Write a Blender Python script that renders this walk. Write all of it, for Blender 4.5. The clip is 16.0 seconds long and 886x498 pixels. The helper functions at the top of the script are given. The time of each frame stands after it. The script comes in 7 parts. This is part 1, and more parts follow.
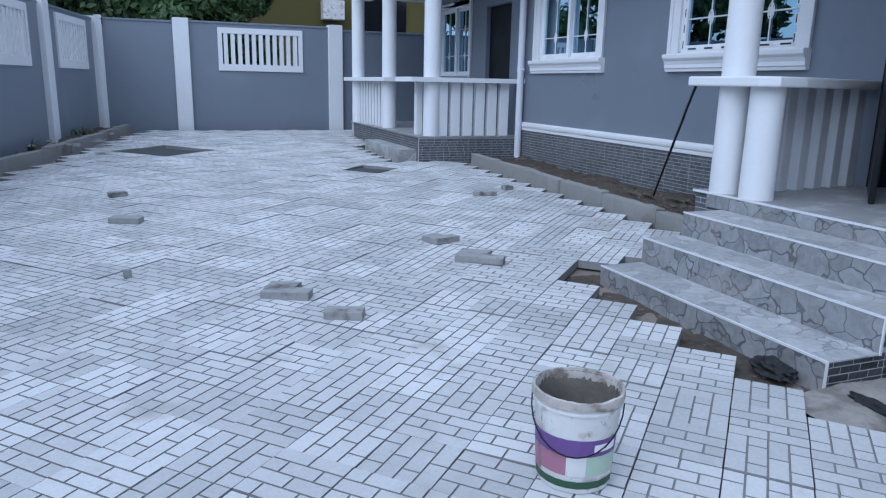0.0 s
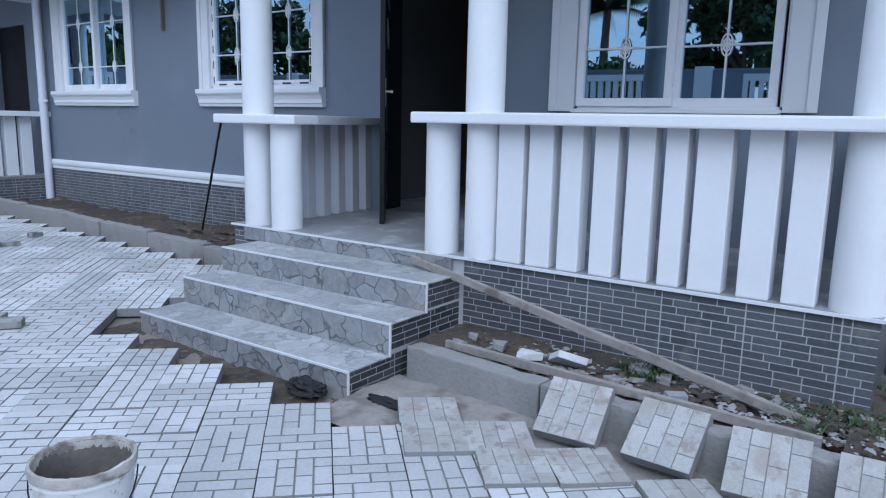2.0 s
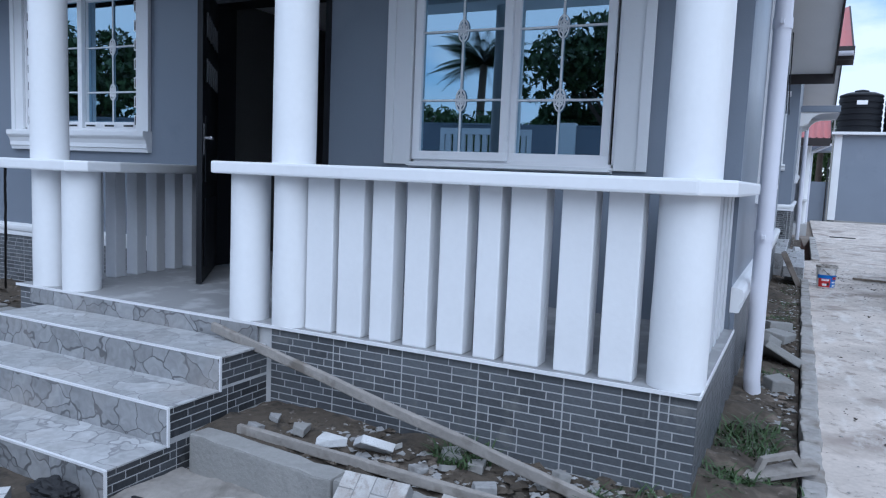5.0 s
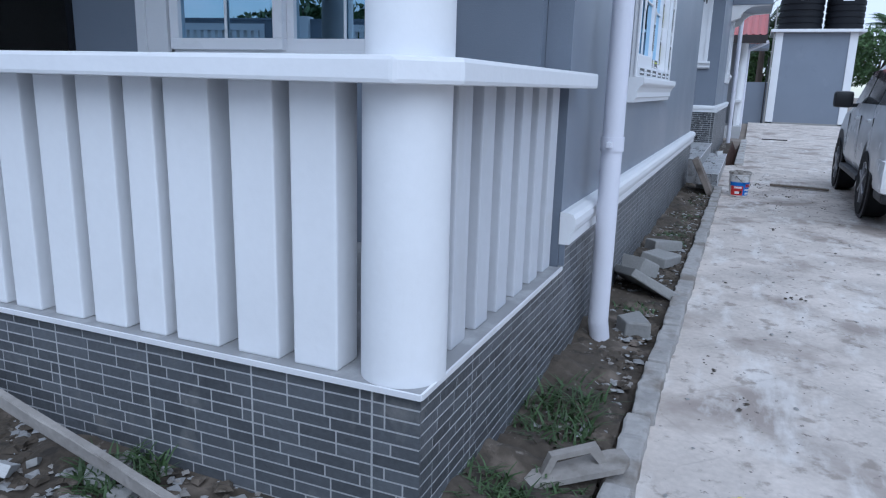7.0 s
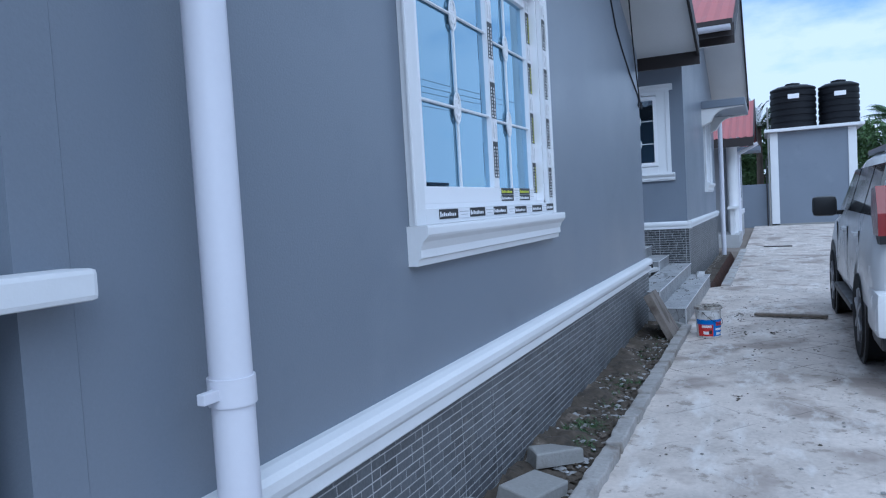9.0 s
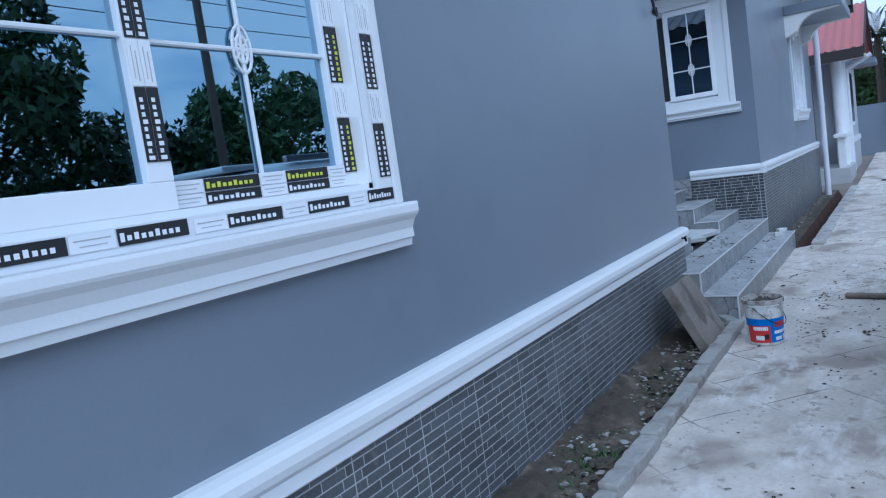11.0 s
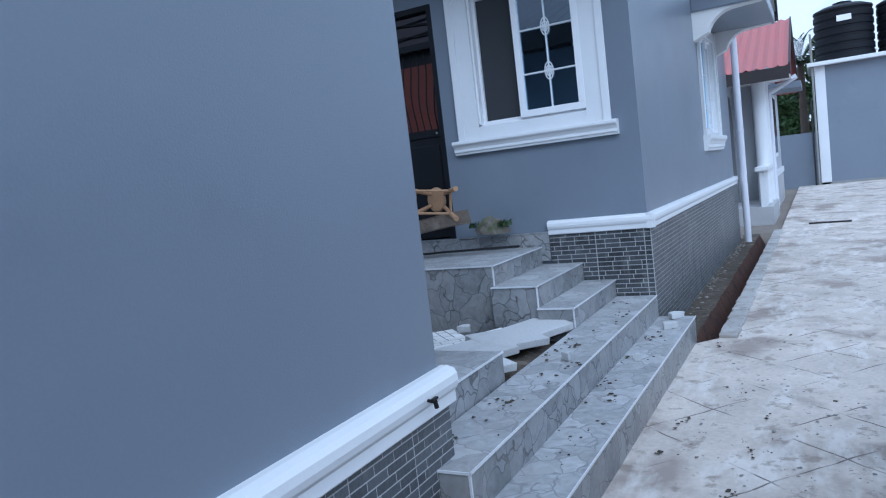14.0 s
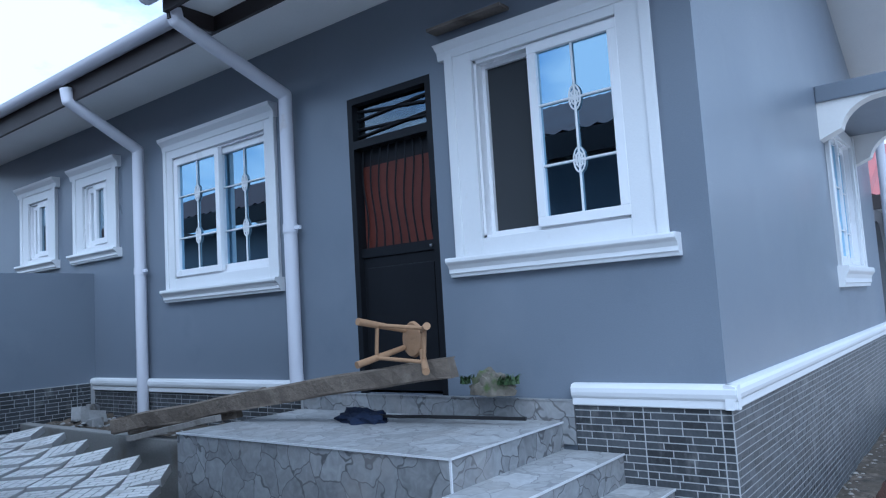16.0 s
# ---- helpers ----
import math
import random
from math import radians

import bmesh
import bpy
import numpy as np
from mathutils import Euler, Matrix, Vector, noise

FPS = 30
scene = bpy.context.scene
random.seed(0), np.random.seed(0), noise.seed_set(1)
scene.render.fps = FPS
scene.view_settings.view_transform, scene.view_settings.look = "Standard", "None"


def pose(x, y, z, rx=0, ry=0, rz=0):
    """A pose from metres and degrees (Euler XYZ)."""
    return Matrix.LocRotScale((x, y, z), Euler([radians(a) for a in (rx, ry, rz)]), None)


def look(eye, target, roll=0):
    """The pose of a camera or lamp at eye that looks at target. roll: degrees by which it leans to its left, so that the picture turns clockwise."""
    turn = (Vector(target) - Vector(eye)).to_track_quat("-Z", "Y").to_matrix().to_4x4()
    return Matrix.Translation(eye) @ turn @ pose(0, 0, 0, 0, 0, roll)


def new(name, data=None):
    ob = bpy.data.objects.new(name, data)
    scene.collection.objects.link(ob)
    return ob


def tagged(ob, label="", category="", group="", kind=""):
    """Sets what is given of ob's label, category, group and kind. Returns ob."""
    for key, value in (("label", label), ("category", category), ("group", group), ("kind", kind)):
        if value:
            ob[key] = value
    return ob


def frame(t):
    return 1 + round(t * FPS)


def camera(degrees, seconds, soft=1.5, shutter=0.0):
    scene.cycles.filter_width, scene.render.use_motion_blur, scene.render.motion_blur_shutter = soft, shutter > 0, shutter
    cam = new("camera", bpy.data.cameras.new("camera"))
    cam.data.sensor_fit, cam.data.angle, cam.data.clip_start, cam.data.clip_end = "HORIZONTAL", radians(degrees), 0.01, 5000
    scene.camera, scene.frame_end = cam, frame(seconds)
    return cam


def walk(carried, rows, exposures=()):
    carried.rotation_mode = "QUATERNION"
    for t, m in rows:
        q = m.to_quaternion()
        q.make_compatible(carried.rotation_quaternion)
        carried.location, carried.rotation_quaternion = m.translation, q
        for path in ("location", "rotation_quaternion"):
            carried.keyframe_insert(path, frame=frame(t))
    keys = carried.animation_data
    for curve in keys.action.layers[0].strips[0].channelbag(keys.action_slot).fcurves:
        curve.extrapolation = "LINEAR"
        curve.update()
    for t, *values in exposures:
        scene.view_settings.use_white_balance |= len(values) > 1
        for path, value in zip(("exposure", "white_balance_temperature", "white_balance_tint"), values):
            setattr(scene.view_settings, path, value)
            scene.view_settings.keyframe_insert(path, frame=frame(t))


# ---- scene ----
cam = camera(64.0, 16.0, soft=1.2)
PATH = [
    (0, (0.089, -0.022, 1.448), (0.789, 1.797, 0.995), 1.2),
    (0.5, (0.078, -0.072, 1.491), (0.963, 1.667, 1.054), 1.8),
    (1, (0.114, -0.123, 1.507), (1.273, 1.458, 1.107), 2.7),
    (1.5, (0.203, -0.152, 1.513), (1.634, 1.199, 1.157), 2.7),
    (2, (0.292, -0.194, 1.512), (1.899, 0.943, 1.161), 1.2),
    (2.5, (0.493, -0.306, 1.524), (2.199, 0.699, 1.246), -0.8),
    (3, (0.659, -0.399, 1.547), (2.446, 0.475, 1.339), -1.1),
    (5.5, (1.093, -0.337, 1.546), (2.871, 0.553, 1.326), 2.9),
    (6, (1.468, -0.511, 1.516), (3.261, 0.321, 1.212), -0.9),
    (6.5, (1.837, -0.658, 1.506), (3.592, 0.207, 1.092), -1.5),
    (7, (2.293, -0.771, 1.511), (4.09, -0.019, 1.058), 1.6),
    (7.5, (2.786, -0.954, 1.523), (4.57, -0.137, 1.136), 0.4),
    (8, (3.354, -1.11, 1.55), (5.119, -0.218, 1.251), 1.0),
    (8.5, (3.991, -1.251, 1.629), (5.823, -0.459, 1.493), -2.0),
    (11, (7.204, -1.676, 1.677), (8.86, -0.574, 1.47), -8.2),
    (11.5, (7.815, -1.688, 1.648), (9.47, -0.594, 1.396), -6.9),
    (12, (8.467, -1.743, 1.653), (10.126, -0.647, 1.444), -7.7),
    (12.5, (9.101, -1.679, 1.636), (10.749, -0.564, 1.43), -6.6),
    (13, (9.709, -1.621, 1.65), (11.397, -0.564, 1.47), -6.6),
    (13.5, (10.334, -1.547, 1.652), (12.048, -0.53, 1.488), -7.2),
    (14, (10.929, -1.447, 1.679), (12.681, -0.498, 1.5), -6.7),
    (14.5, (11.537, -1.402, 1.681), (13.313, -0.488, 1.575), -6.7),
    (15, (12.087, -1.33, 1.696), (13.867, -0.42, 1.74), -3.7),
    (15.5, (12.677, -1.337, 1.7), (14.405, -0.35, 1.898), -3.8),
    (16, (13.181, -1.279, 1.7), (14.761, -0.066, 1.881), -3.5),
]
walk(cam, [(t, look(eye, target, roll)) for t, eye, target, roll in PATH], [(0.0, 0.31, 5050, 8), (1.5, 0.40, 5100, 8), (2.5, 0.42, 5100, 8), (5.5, 0.42, 5150, 8), (7.0, 0.3, 5100, 8), (8.0, 0.13, 4900, 6), (8.5, 0.2, 4850, 6), (11.0, 0.3, 4680, 4), (12.5, 0.6, 4800, 5), (14.0, 0.53, 4830, 5), (15.0, 0.72, 4880, 6), (16.0, 0.78, 4750, 4)])


# ---- world, sun, exposure ----
world = bpy.data.worlds.new("sky")
scene.world = world
world.use_nodes = True
wn, wl = world.node_tree.nodes, world.node_tree.links
wn.clear()
w_out = wn.new("ShaderNodeOutputWorld")
w_bg = wn.new("ShaderNodeBackground")
w_sky = wn.new("ShaderNodeTexSky")
w_sky.sky_type, w_sky.sun_disc = "NISHITA", False
w_sky.sun_elevation, w_sky.sun_rotation = radians(45), radians(235)
w_sky.dust_density = 0.4
w_tc = wn.new("ShaderNodeTexCoord")
w_map = wn.new("ShaderNodeMapping")
w_map.inputs["Scale"].default_value = (1.0, 1.0, 2.6)
w_noise = wn.new("ShaderNodeTexNoise")
w_noise.inputs["Scale"].default_value, w_noise.inputs["Detail"].default_value, w_noise.inputs["Roughness"].default_value = 2.3, 9, 0.58
w_ramp = wn.new("ShaderNodeValToRGB")
w_ramp.color_ramp.elements[0].position, w_ramp.color_ramp.elements[1].position = 0.35, 0.50
w_mix = wn.new("ShaderNodeMix")
w_mix.data_type = "RGBA"
w_mix.inputs[7].default_value = (6.6, 6.75, 7.1, 1)
wl.new(w_tc.outputs["Generated"], w_map.inputs["Vector"])
wl.new(w_map.outputs["Vector"], w_noise.inputs["Vector"])
wl.new(w_noise.outputs["Fac"], w_ramp.inputs["Fac"])
wl.new(w_ramp.outputs["Color"], w_mix.inputs[0])
wl.new(w_sky.outputs["Color"], w_mix.inputs[6])
wl.new(w_mix.outputs[2], w_bg.inputs["Color"])
w_bg.inputs["Strength"].default_value = 0.11
wl.new(w_bg.outputs["Background"], w_out.inputs["Surface"])

sun = new("sun", bpy.data.lights.new("sun", "SUN"))
sun.data.energy, sun.data.angle, sun.data.color = 1.5, radians(60), (1.0, 0.97, 0.93)
sun.matrix_world = look((-13, -9, 16), (0, 0, 0))


# ---- materials ----
def mat(name, base, rough=0.7, grain=(40, 0.08), cloud=(1.3, 0.1), bump=(60, 0.15), rand=0.0, piece=None, stain=None, metallic=0.0, spec=0.4, hue=(1, 1, 1)):
    """Painted or mineral surface: a base colour with fine grain, broad mottling, relief and, if given, stains (colour, scale, threshold)."""
    m = bpy.data.materials.new(name)
    m.use_nodes = True
    n, l = m.node_tree.nodes, m.node_tree.links
    p = n["Principled BSDF"]
    g = n.new("ShaderNodeNewGeometry")

    def noise_of(scale, detail):
        t = n.new("ShaderNodeTexNoise")
        t.inputs["Scale"].default_value, t.inputs["Detail"].default_value = scale, detail
        l.new(g.outputs["Position"], t.inputs["Vector"])
        return t.outputs["Fac"]

    def math_of(op, a, b):
        t = n.new("ShaderNodeMath")
        t.operation = op
        for i, v in enumerate((a, b)):
            if isinstance(v, (int, float)):
                t.inputs[i].default_value = v
            else:
                l.new(v, t.inputs[i])
        return t.outputs[0]

    fine, broad = noise_of(grain[0], 4), noise_of(cloud[0], 5)
    v = math_of("ADD", math_of("MULTIPLY", math_of("SUBTRACT", fine, 0.5), 2 * grain[1]), math_of("MULTIPLY", math_of("SUBTRACT", broad, 0.5), 3 * cloud[1]))
    if rand:
        oi = n.new("ShaderNodeObjectInfo")
        v = math_of("ADD", v, math_of("MULTIPLY", math_of("SUBTRACT", oi.outputs["Random"], 0.5), 2 * rand))
        v = math_of("ADD", v, math_of("MULTIPLY", math_of("SUBTRACT", g.outputs["Random Per Island"], 0.5), 2 * (rand if piece is None else piece)))
    v = math_of("ADD", v, 1.0)
    mix = n.new("ShaderNodeVectorMath")
    mix.operation = "SCALE"
    mix.inputs[0].default_value = base
    l.new(v, mix.inputs["Scale"])
    colour = mix.outputs[0]
    if stain:
        tint, scale, level = stain
        s = noise_of(scale, 7)
        r = n.new("ShaderNodeMapRange")
        r.inputs["From Min"].default_value, r.inputs["From Max"].default_value = level, level + 0.12
        l.new(s, r.inputs["Value"])
        mx = n.new("ShaderNodeMix")
        mx.data_type = "RGBA"
        l.new(r.outputs[0], mx.inputs[0])
        l.new(colour, mx.inputs[6])
        mx.inputs[7].default_value = (*tint, 1)
        colour = mx.outputs[2]
    l.new(colour, p.inputs["Base Color"])
    rr = math_of("ADD", math_of("MULTIPLY", math_of("SUBTRACT", broad, 0.5), 0.3), rough)
    l.new(rr, p.inputs["Roughness"])
    p.inputs["Metallic"].default_value, p.inputs["Specular IOR Level"].default_value = metallic, spec
    if bump[1]:
        b = n.new("ShaderNodeBump")
        b.inputs["Strength"].default_value, b.inputs["Distance"].default_value = bump[1], 0.01
        l.new(noise_of(bump[0], 6), b.inputs["Height"])
        l.new(b.outputs["Normal"], p.inputs["Normal"])
    return m


def add_patches(m, tint, scale, level, amount, soft=0.14, stretch=(1, 1, 1)):
    """Lays blotches of another colour (dust, sand, splashes, thin paint) over a material."""
    n, l = m.node_tree.nodes, m.node_tree.links
    p = n["Principled BSDF"]
    old = p.inputs["Base Color"].links[0].from_socket
    g = n.new("ShaderNodeNewGeometry")
    mp = n.new("ShaderNodeMapping")
    mp.inputs["Scale"].default_value, mp.inputs["Location"].default_value = stretch, (scale * 1.7, 3.1, 5.3)
    l.new(g.outputs["Position"], mp.inputs["Vector"])
    t = n.new("ShaderNodeTexNoise")
    t.inputs["Scale"].default_value, t.inputs["Detail"].default_value, t.inputs["Roughness"].default_value = scale, 9, 0.62
    l.new(mp.outputs[0], t.inputs["Vector"])
    r = n.new("ShaderNodeMapRange")
    r.inputs["From Min"].default_value, r.inputs["From Max"].default_value, r.inputs["To Max"].default_value = level, level + soft, amount
    l.new(t.outputs["Fac"], r.inputs["Value"])
    mx = n.new("ShaderNodeMix")
    mx.data_type = "RGBA"
    l.new(r.outputs[0], mx.inputs[0])
    l.new(old, mx.inputs[6])
    mx.inputs[7].default_value = (*tint, 1)
    l.new(mx.outputs[2], p.inputs["Base Color"])
    return m


def stone_mat(name, light, dark, scale, line, rough=0.35):
    """Glazed tile printed with irregular broken stone pieces and dark joints."""
    m = bpy.data.materials.new(name)
    m.use_nodes = True
    n, l = m.node_tree.nodes, m.node_tree.links
    p = n["Principled BSDF"]
    g = n.new("ShaderNodeNewGeometry")
    warp = n.new("ShaderNodeTexNoise")
    warp.inputs["Scale"].default_value = 5
    l.new(g.outputs["Position"], warp.inputs["Vector"])
    add = n.new("ShaderNodeMix")
    add.data_type, add.blend_type = "RGBA", "LINEAR_LIGHT"
    add.inputs[0].default_value = 0.12
    l.new(g.outputs["Position"], add.inputs[6])
    l.new(warp.outputs["Color"], add.inputs[7])
    edge, cell = n.new("ShaderNodeTexVoronoi"), n.new("ShaderNodeTexVoronoi")
    edge.feature = "DISTANCE_TO_EDGE"
    for t in (edge, cell):
        t.inputs["Scale"].default_value = scale
        l.new(add.outputs[2], t.inputs["Vector"])
    r = n.new("ShaderNodeMapRange")
    r.inputs["From Min"].default_value, r.inputs["From Max"].default_value = line * 0.4, line
    l.new(edge.outputs["Distance"], r.inputs["Value"])
    veins = n.new("ShaderNodeTexNoise")
    veins.inputs["Scale"].default_value, veins.inputs["Detail"].default_value, veins.inputs["Distortion"].default_value = 14, 8, 1.2
    l.new(g.outputs["Position"], veins.inputs["Vector"])
    bw = n.new("ShaderNodeRGBToBW")
    l.new(cell.outputs["Color"], bw.inputs[0])
    shade = n.new("ShaderNodeMath")
    shade.operation = "MULTIPLY_ADD"
    l.new(bw.outputs[0], shade.inputs[0])
    shade.inputs[1].default_value = 0.55
    l.new(veins.outputs["Fac"], shade.inputs[2])
    r2 = n.new("ShaderNodeMapRange")
    r2.inputs["From Min"].default_value, r2.inputs["From Max"].default_value = 0.35, 1.15
    r2.inputs["To Min"].default_value, r2.inputs["To Max"].default_value = 0.5, 1.2
    l.new(shade.outputs[0], r2.inputs["Value"])
    sc = n.new("ShaderNodeVectorMath")
    sc.operation = "SCALE"
    sc.inputs[0].default_value = light
    l.new(r2.outputs[0], sc.inputs["Scale"])
    mx = n.new("ShaderNodeMix")
    mx.data_type = "RGBA"
    l.new(r.outputs[0], mx.inputs[0])
    mx.inputs[6].default_value = (*dark, 1)
    l.new(sc.outputs[0], mx.inputs[7])
    dust = n.new("ShaderNodeTexNoise")
    dust.inputs["Scale"].default_value, dust.inputs["Detail"].default_value = 3.2, 6
    l.new(g.outputs["Position"], dust.inputs["Vector"])
    r3 = n.new("ShaderNodeMapRange")
    r3.inputs["From Min"].default_value, r3.inputs["From Max"].default_value, r3.inputs["To Max"].default_value = 0.5, 0.75, 0.45
    l.new(dust.outputs["Fac"], r3.inputs["Value"])
    mx2 = n.new("ShaderNodeMix")
    mx2.data_type = "RGBA"
    l.new(r3.outputs[0], mx2.inputs[0])
    l.new(mx.outputs[2], mx2.inputs[6])
    mx2.inputs[7].default_value = (0.36, 0.33, 0.31, 1)
    l.new(mx2.outputs[2], p.inputs["Base Color"])
    p.inputs["Roughness"].default_value = rough
    b = n.new("ShaderNodeBump")
    b.inputs["Strength"].default_value, b.inputs["Distance"].default_value = 0.25, 0.004
    l.new(r.outputs[0], b.inputs["Height"])
    l.new(b.outputs["Normal"], p.inputs["Normal"])
    return m


def glass_mat(name, mirror, tint, coat=(0.76, 0.89, 1.0)):
    m = bpy.data.materials.new(name)
    m.use_nodes = True
    n, l = m.node_tree.nodes, m.node_tree.links
    n.remove(n["Principled BSDF"])
    tr, gl, mx, fr, ad = (n.new("ShaderNode" + k) for k in ("BsdfTransparent", "BsdfGlossy", "MixShader", "Fresnel", "Math"))
    tr.inputs["Color"].default_value = (*tint, 1)
    gl.inputs["Color"].default_value, gl.inputs["Roughness"].default_value = (*coat, 1), 0.01
    fr.inputs["IOR"].default_value = 1.5
    ad.operation, ad.use_clamp = "ADD", True
    ad.inputs[1].default_value = mirror
    l.new(fr.outputs[0], ad.inputs[0])
    l.new(ad.outputs[0], mx.inputs[0])
    l.new(tr.outputs[0], mx.inputs[1])
    l.new(gl.outputs[0], mx.inputs[2])
    l.new(mx.outputs[0], n["Material Output"].inputs["Surface"])
    return m


GREY = mat("slate_grey_wall_paint", (0.180, 0.204, 0.248), 0.34, (90, 0.05), (0.8, 0.06), (140, 0.12), spec=0.5, stain=((0.205, 0.23, 0.275), 0.9, 0.6))
add_patches(GREY, (0.155, 0.178, 0.22), 2.4, 0.57, 0.5)
add_patches(GREY, (0.23, 0.25, 0.29), 7.0, 0.66, 0.5)
# Plaster darkened to put the gloom of the rooms into its colour.
GREY_IN = mat("shaded_inner_plaster", (0.12, 0.12, 0.12), 0.8)
WHITE = mat("white_gloss_paint", (0.73, 0.735, 0.75), 0.42, (50, 0.02), (2.0, 0.035), (70, 0.08))
WHITE_ROUGH = mat("white_column_paint", (0.70, 0.705, 0.72), 0.55, (30, 0.03), (1.7, 0.05), (25, 0.12), stain=((0.66, 0.66, 0.66), 2.6, 0.68))
add_patches(WHITE_ROUGH, (0.62, 0.61, 0.60), 5.0, 0.6, 0.5, 0.2, (1, 1, 0.25))
add_patches(WHITE, (0.58, 0.56, 0.53), 9.0, 0.66, 0.5)
# Streaky white, greyed so the colour carries the shade on side slats.
SHADED_THIN_WHITE = mat("shaded_streaky_white_paint", (0.53, 0.54, 0.57), 0.6, (30, 0.05), (1.7, 0.08), (25, 0.15), stain=((0.5, 0.5, 0.5), 2.6, 0.6))
add_patches(SHADED_THIN_WHITE, (0.45, 0.45, 0.44), 6.0, 0.52, 0.5, 0.2, (1, 1, 0.12))
PVC = mat("white_plastic_profile", (0.82, 0.82, 0.84), 0.3, (60, 0.01), (2, 0.02), (60, 0.0))
PIPE = mat("lilac_white_plastic_pipe", (0.66, 0.66, 0.72), 0.35, (60, 0.02), (1.2, 0.05), (60, 0.03), stain=((0.5, 0.44, 0.4), 3.0, 0.7))
PAVER = mat("pale_concrete_paver", (0.50, 0.50, 0.505), 0.85, (70, 0.14), (1.1, 0.16), (120, 0.4), rand=0.17, piece=0.05, stain=((0.39, 0.38, 0.37), 1.7, 0.6))
add_patches(PAVER, (0.36, 0.355, 0.35), 5.5, 0.58, 0.5)
add_patches(PAVER, (0.26, 0.25, 0.24), 26.0, 0.66, 0.6, 0.06)
SANDY_PAVER = mat("sandy_concrete_paver", (0.39, 0.38, 0.37), 0.9, (70, 0.15), (3.1, 0.16), (120, 0.5), rand=0.12, piece=0.05, stain=((0.33, 0.30, 0.275), 5.0, 0.55))
add_patches(SANDY_PAVER, (0.24, 0.205, 0.18), 14.0, 0.54, 0.7, 0.1)
add_patches(SANDY_PAVER, (0.27, 0.24, 0.215), 4.0, 0.55, 0.6, 0.12)
DUST_FILL = mat("cement_dust_in_joints", (0.40, 0.395, 0.39), 0.95, (60, 0.15), (2, 0.15), (90, 0.4))
DUSTY_PAVER = mat("cement_dusted_paver", (0.72, 0.715, 0.71), 0.9, (70, 0.12), (2.1, 0.16), (120, 0.5), rand=0.1, piece=0.03, stain=((0.55, 0.53, 0.51), 3.0, 0.58))
# Stained concrete, toned below the pavers to include shadow on broken sides.
PIECE = mat("weathered_shaded_broken_concrete", (0.29, 0.287, 0.285), 0.95, (45, 0.18), (4.6, 0.2), (50, 0.6), stain=((0.12, 0.11, 0.10), 6.2, 0.55))
DIRTY_SLAB = mat("muddy_brown_concrete", (0.20, 0.172, 0.15), 0.95, (45, 0.2), (4.6, 0.25), (50, 0.7), stain=((0.115, 0.095, 0.08), 5.2, 0.52))
# Joint tone for grooves; on slab sides it stands in for their shadow.
PAVER_BASE = mat("groove_and_shaded_side_concrete", (0.235, 0.232, 0.23), 0.95, (60, 0.15), (2, 0.15), (90, 0.4))
CONCRETE = mat("rough_grey_concrete", (0.265, 0.26, 0.25), 0.9, (45, 0.14), (1.6, 0.15), (50, 0.5), stain=((0.20, 0.18, 0.16), 2.2, 0.6))
KERB_MIX = mat("coarse_dusty_kerb_concrete", (0.33, 0.315, 0.30), 0.95, (30, 0.22), (3.5, 0.25), (28, 0.9), stain=((0.20, 0.175, 0.15), 4.2, 0.52))
DRIVE = mat("dusty_concrete_drive", (0.52, 0.465, 0.42), 0.9, (34, 0.2), (2.3, 0.28), (12, 0.9), stain=((0.31, 0.265, 0.235), 1.6, 0.52))


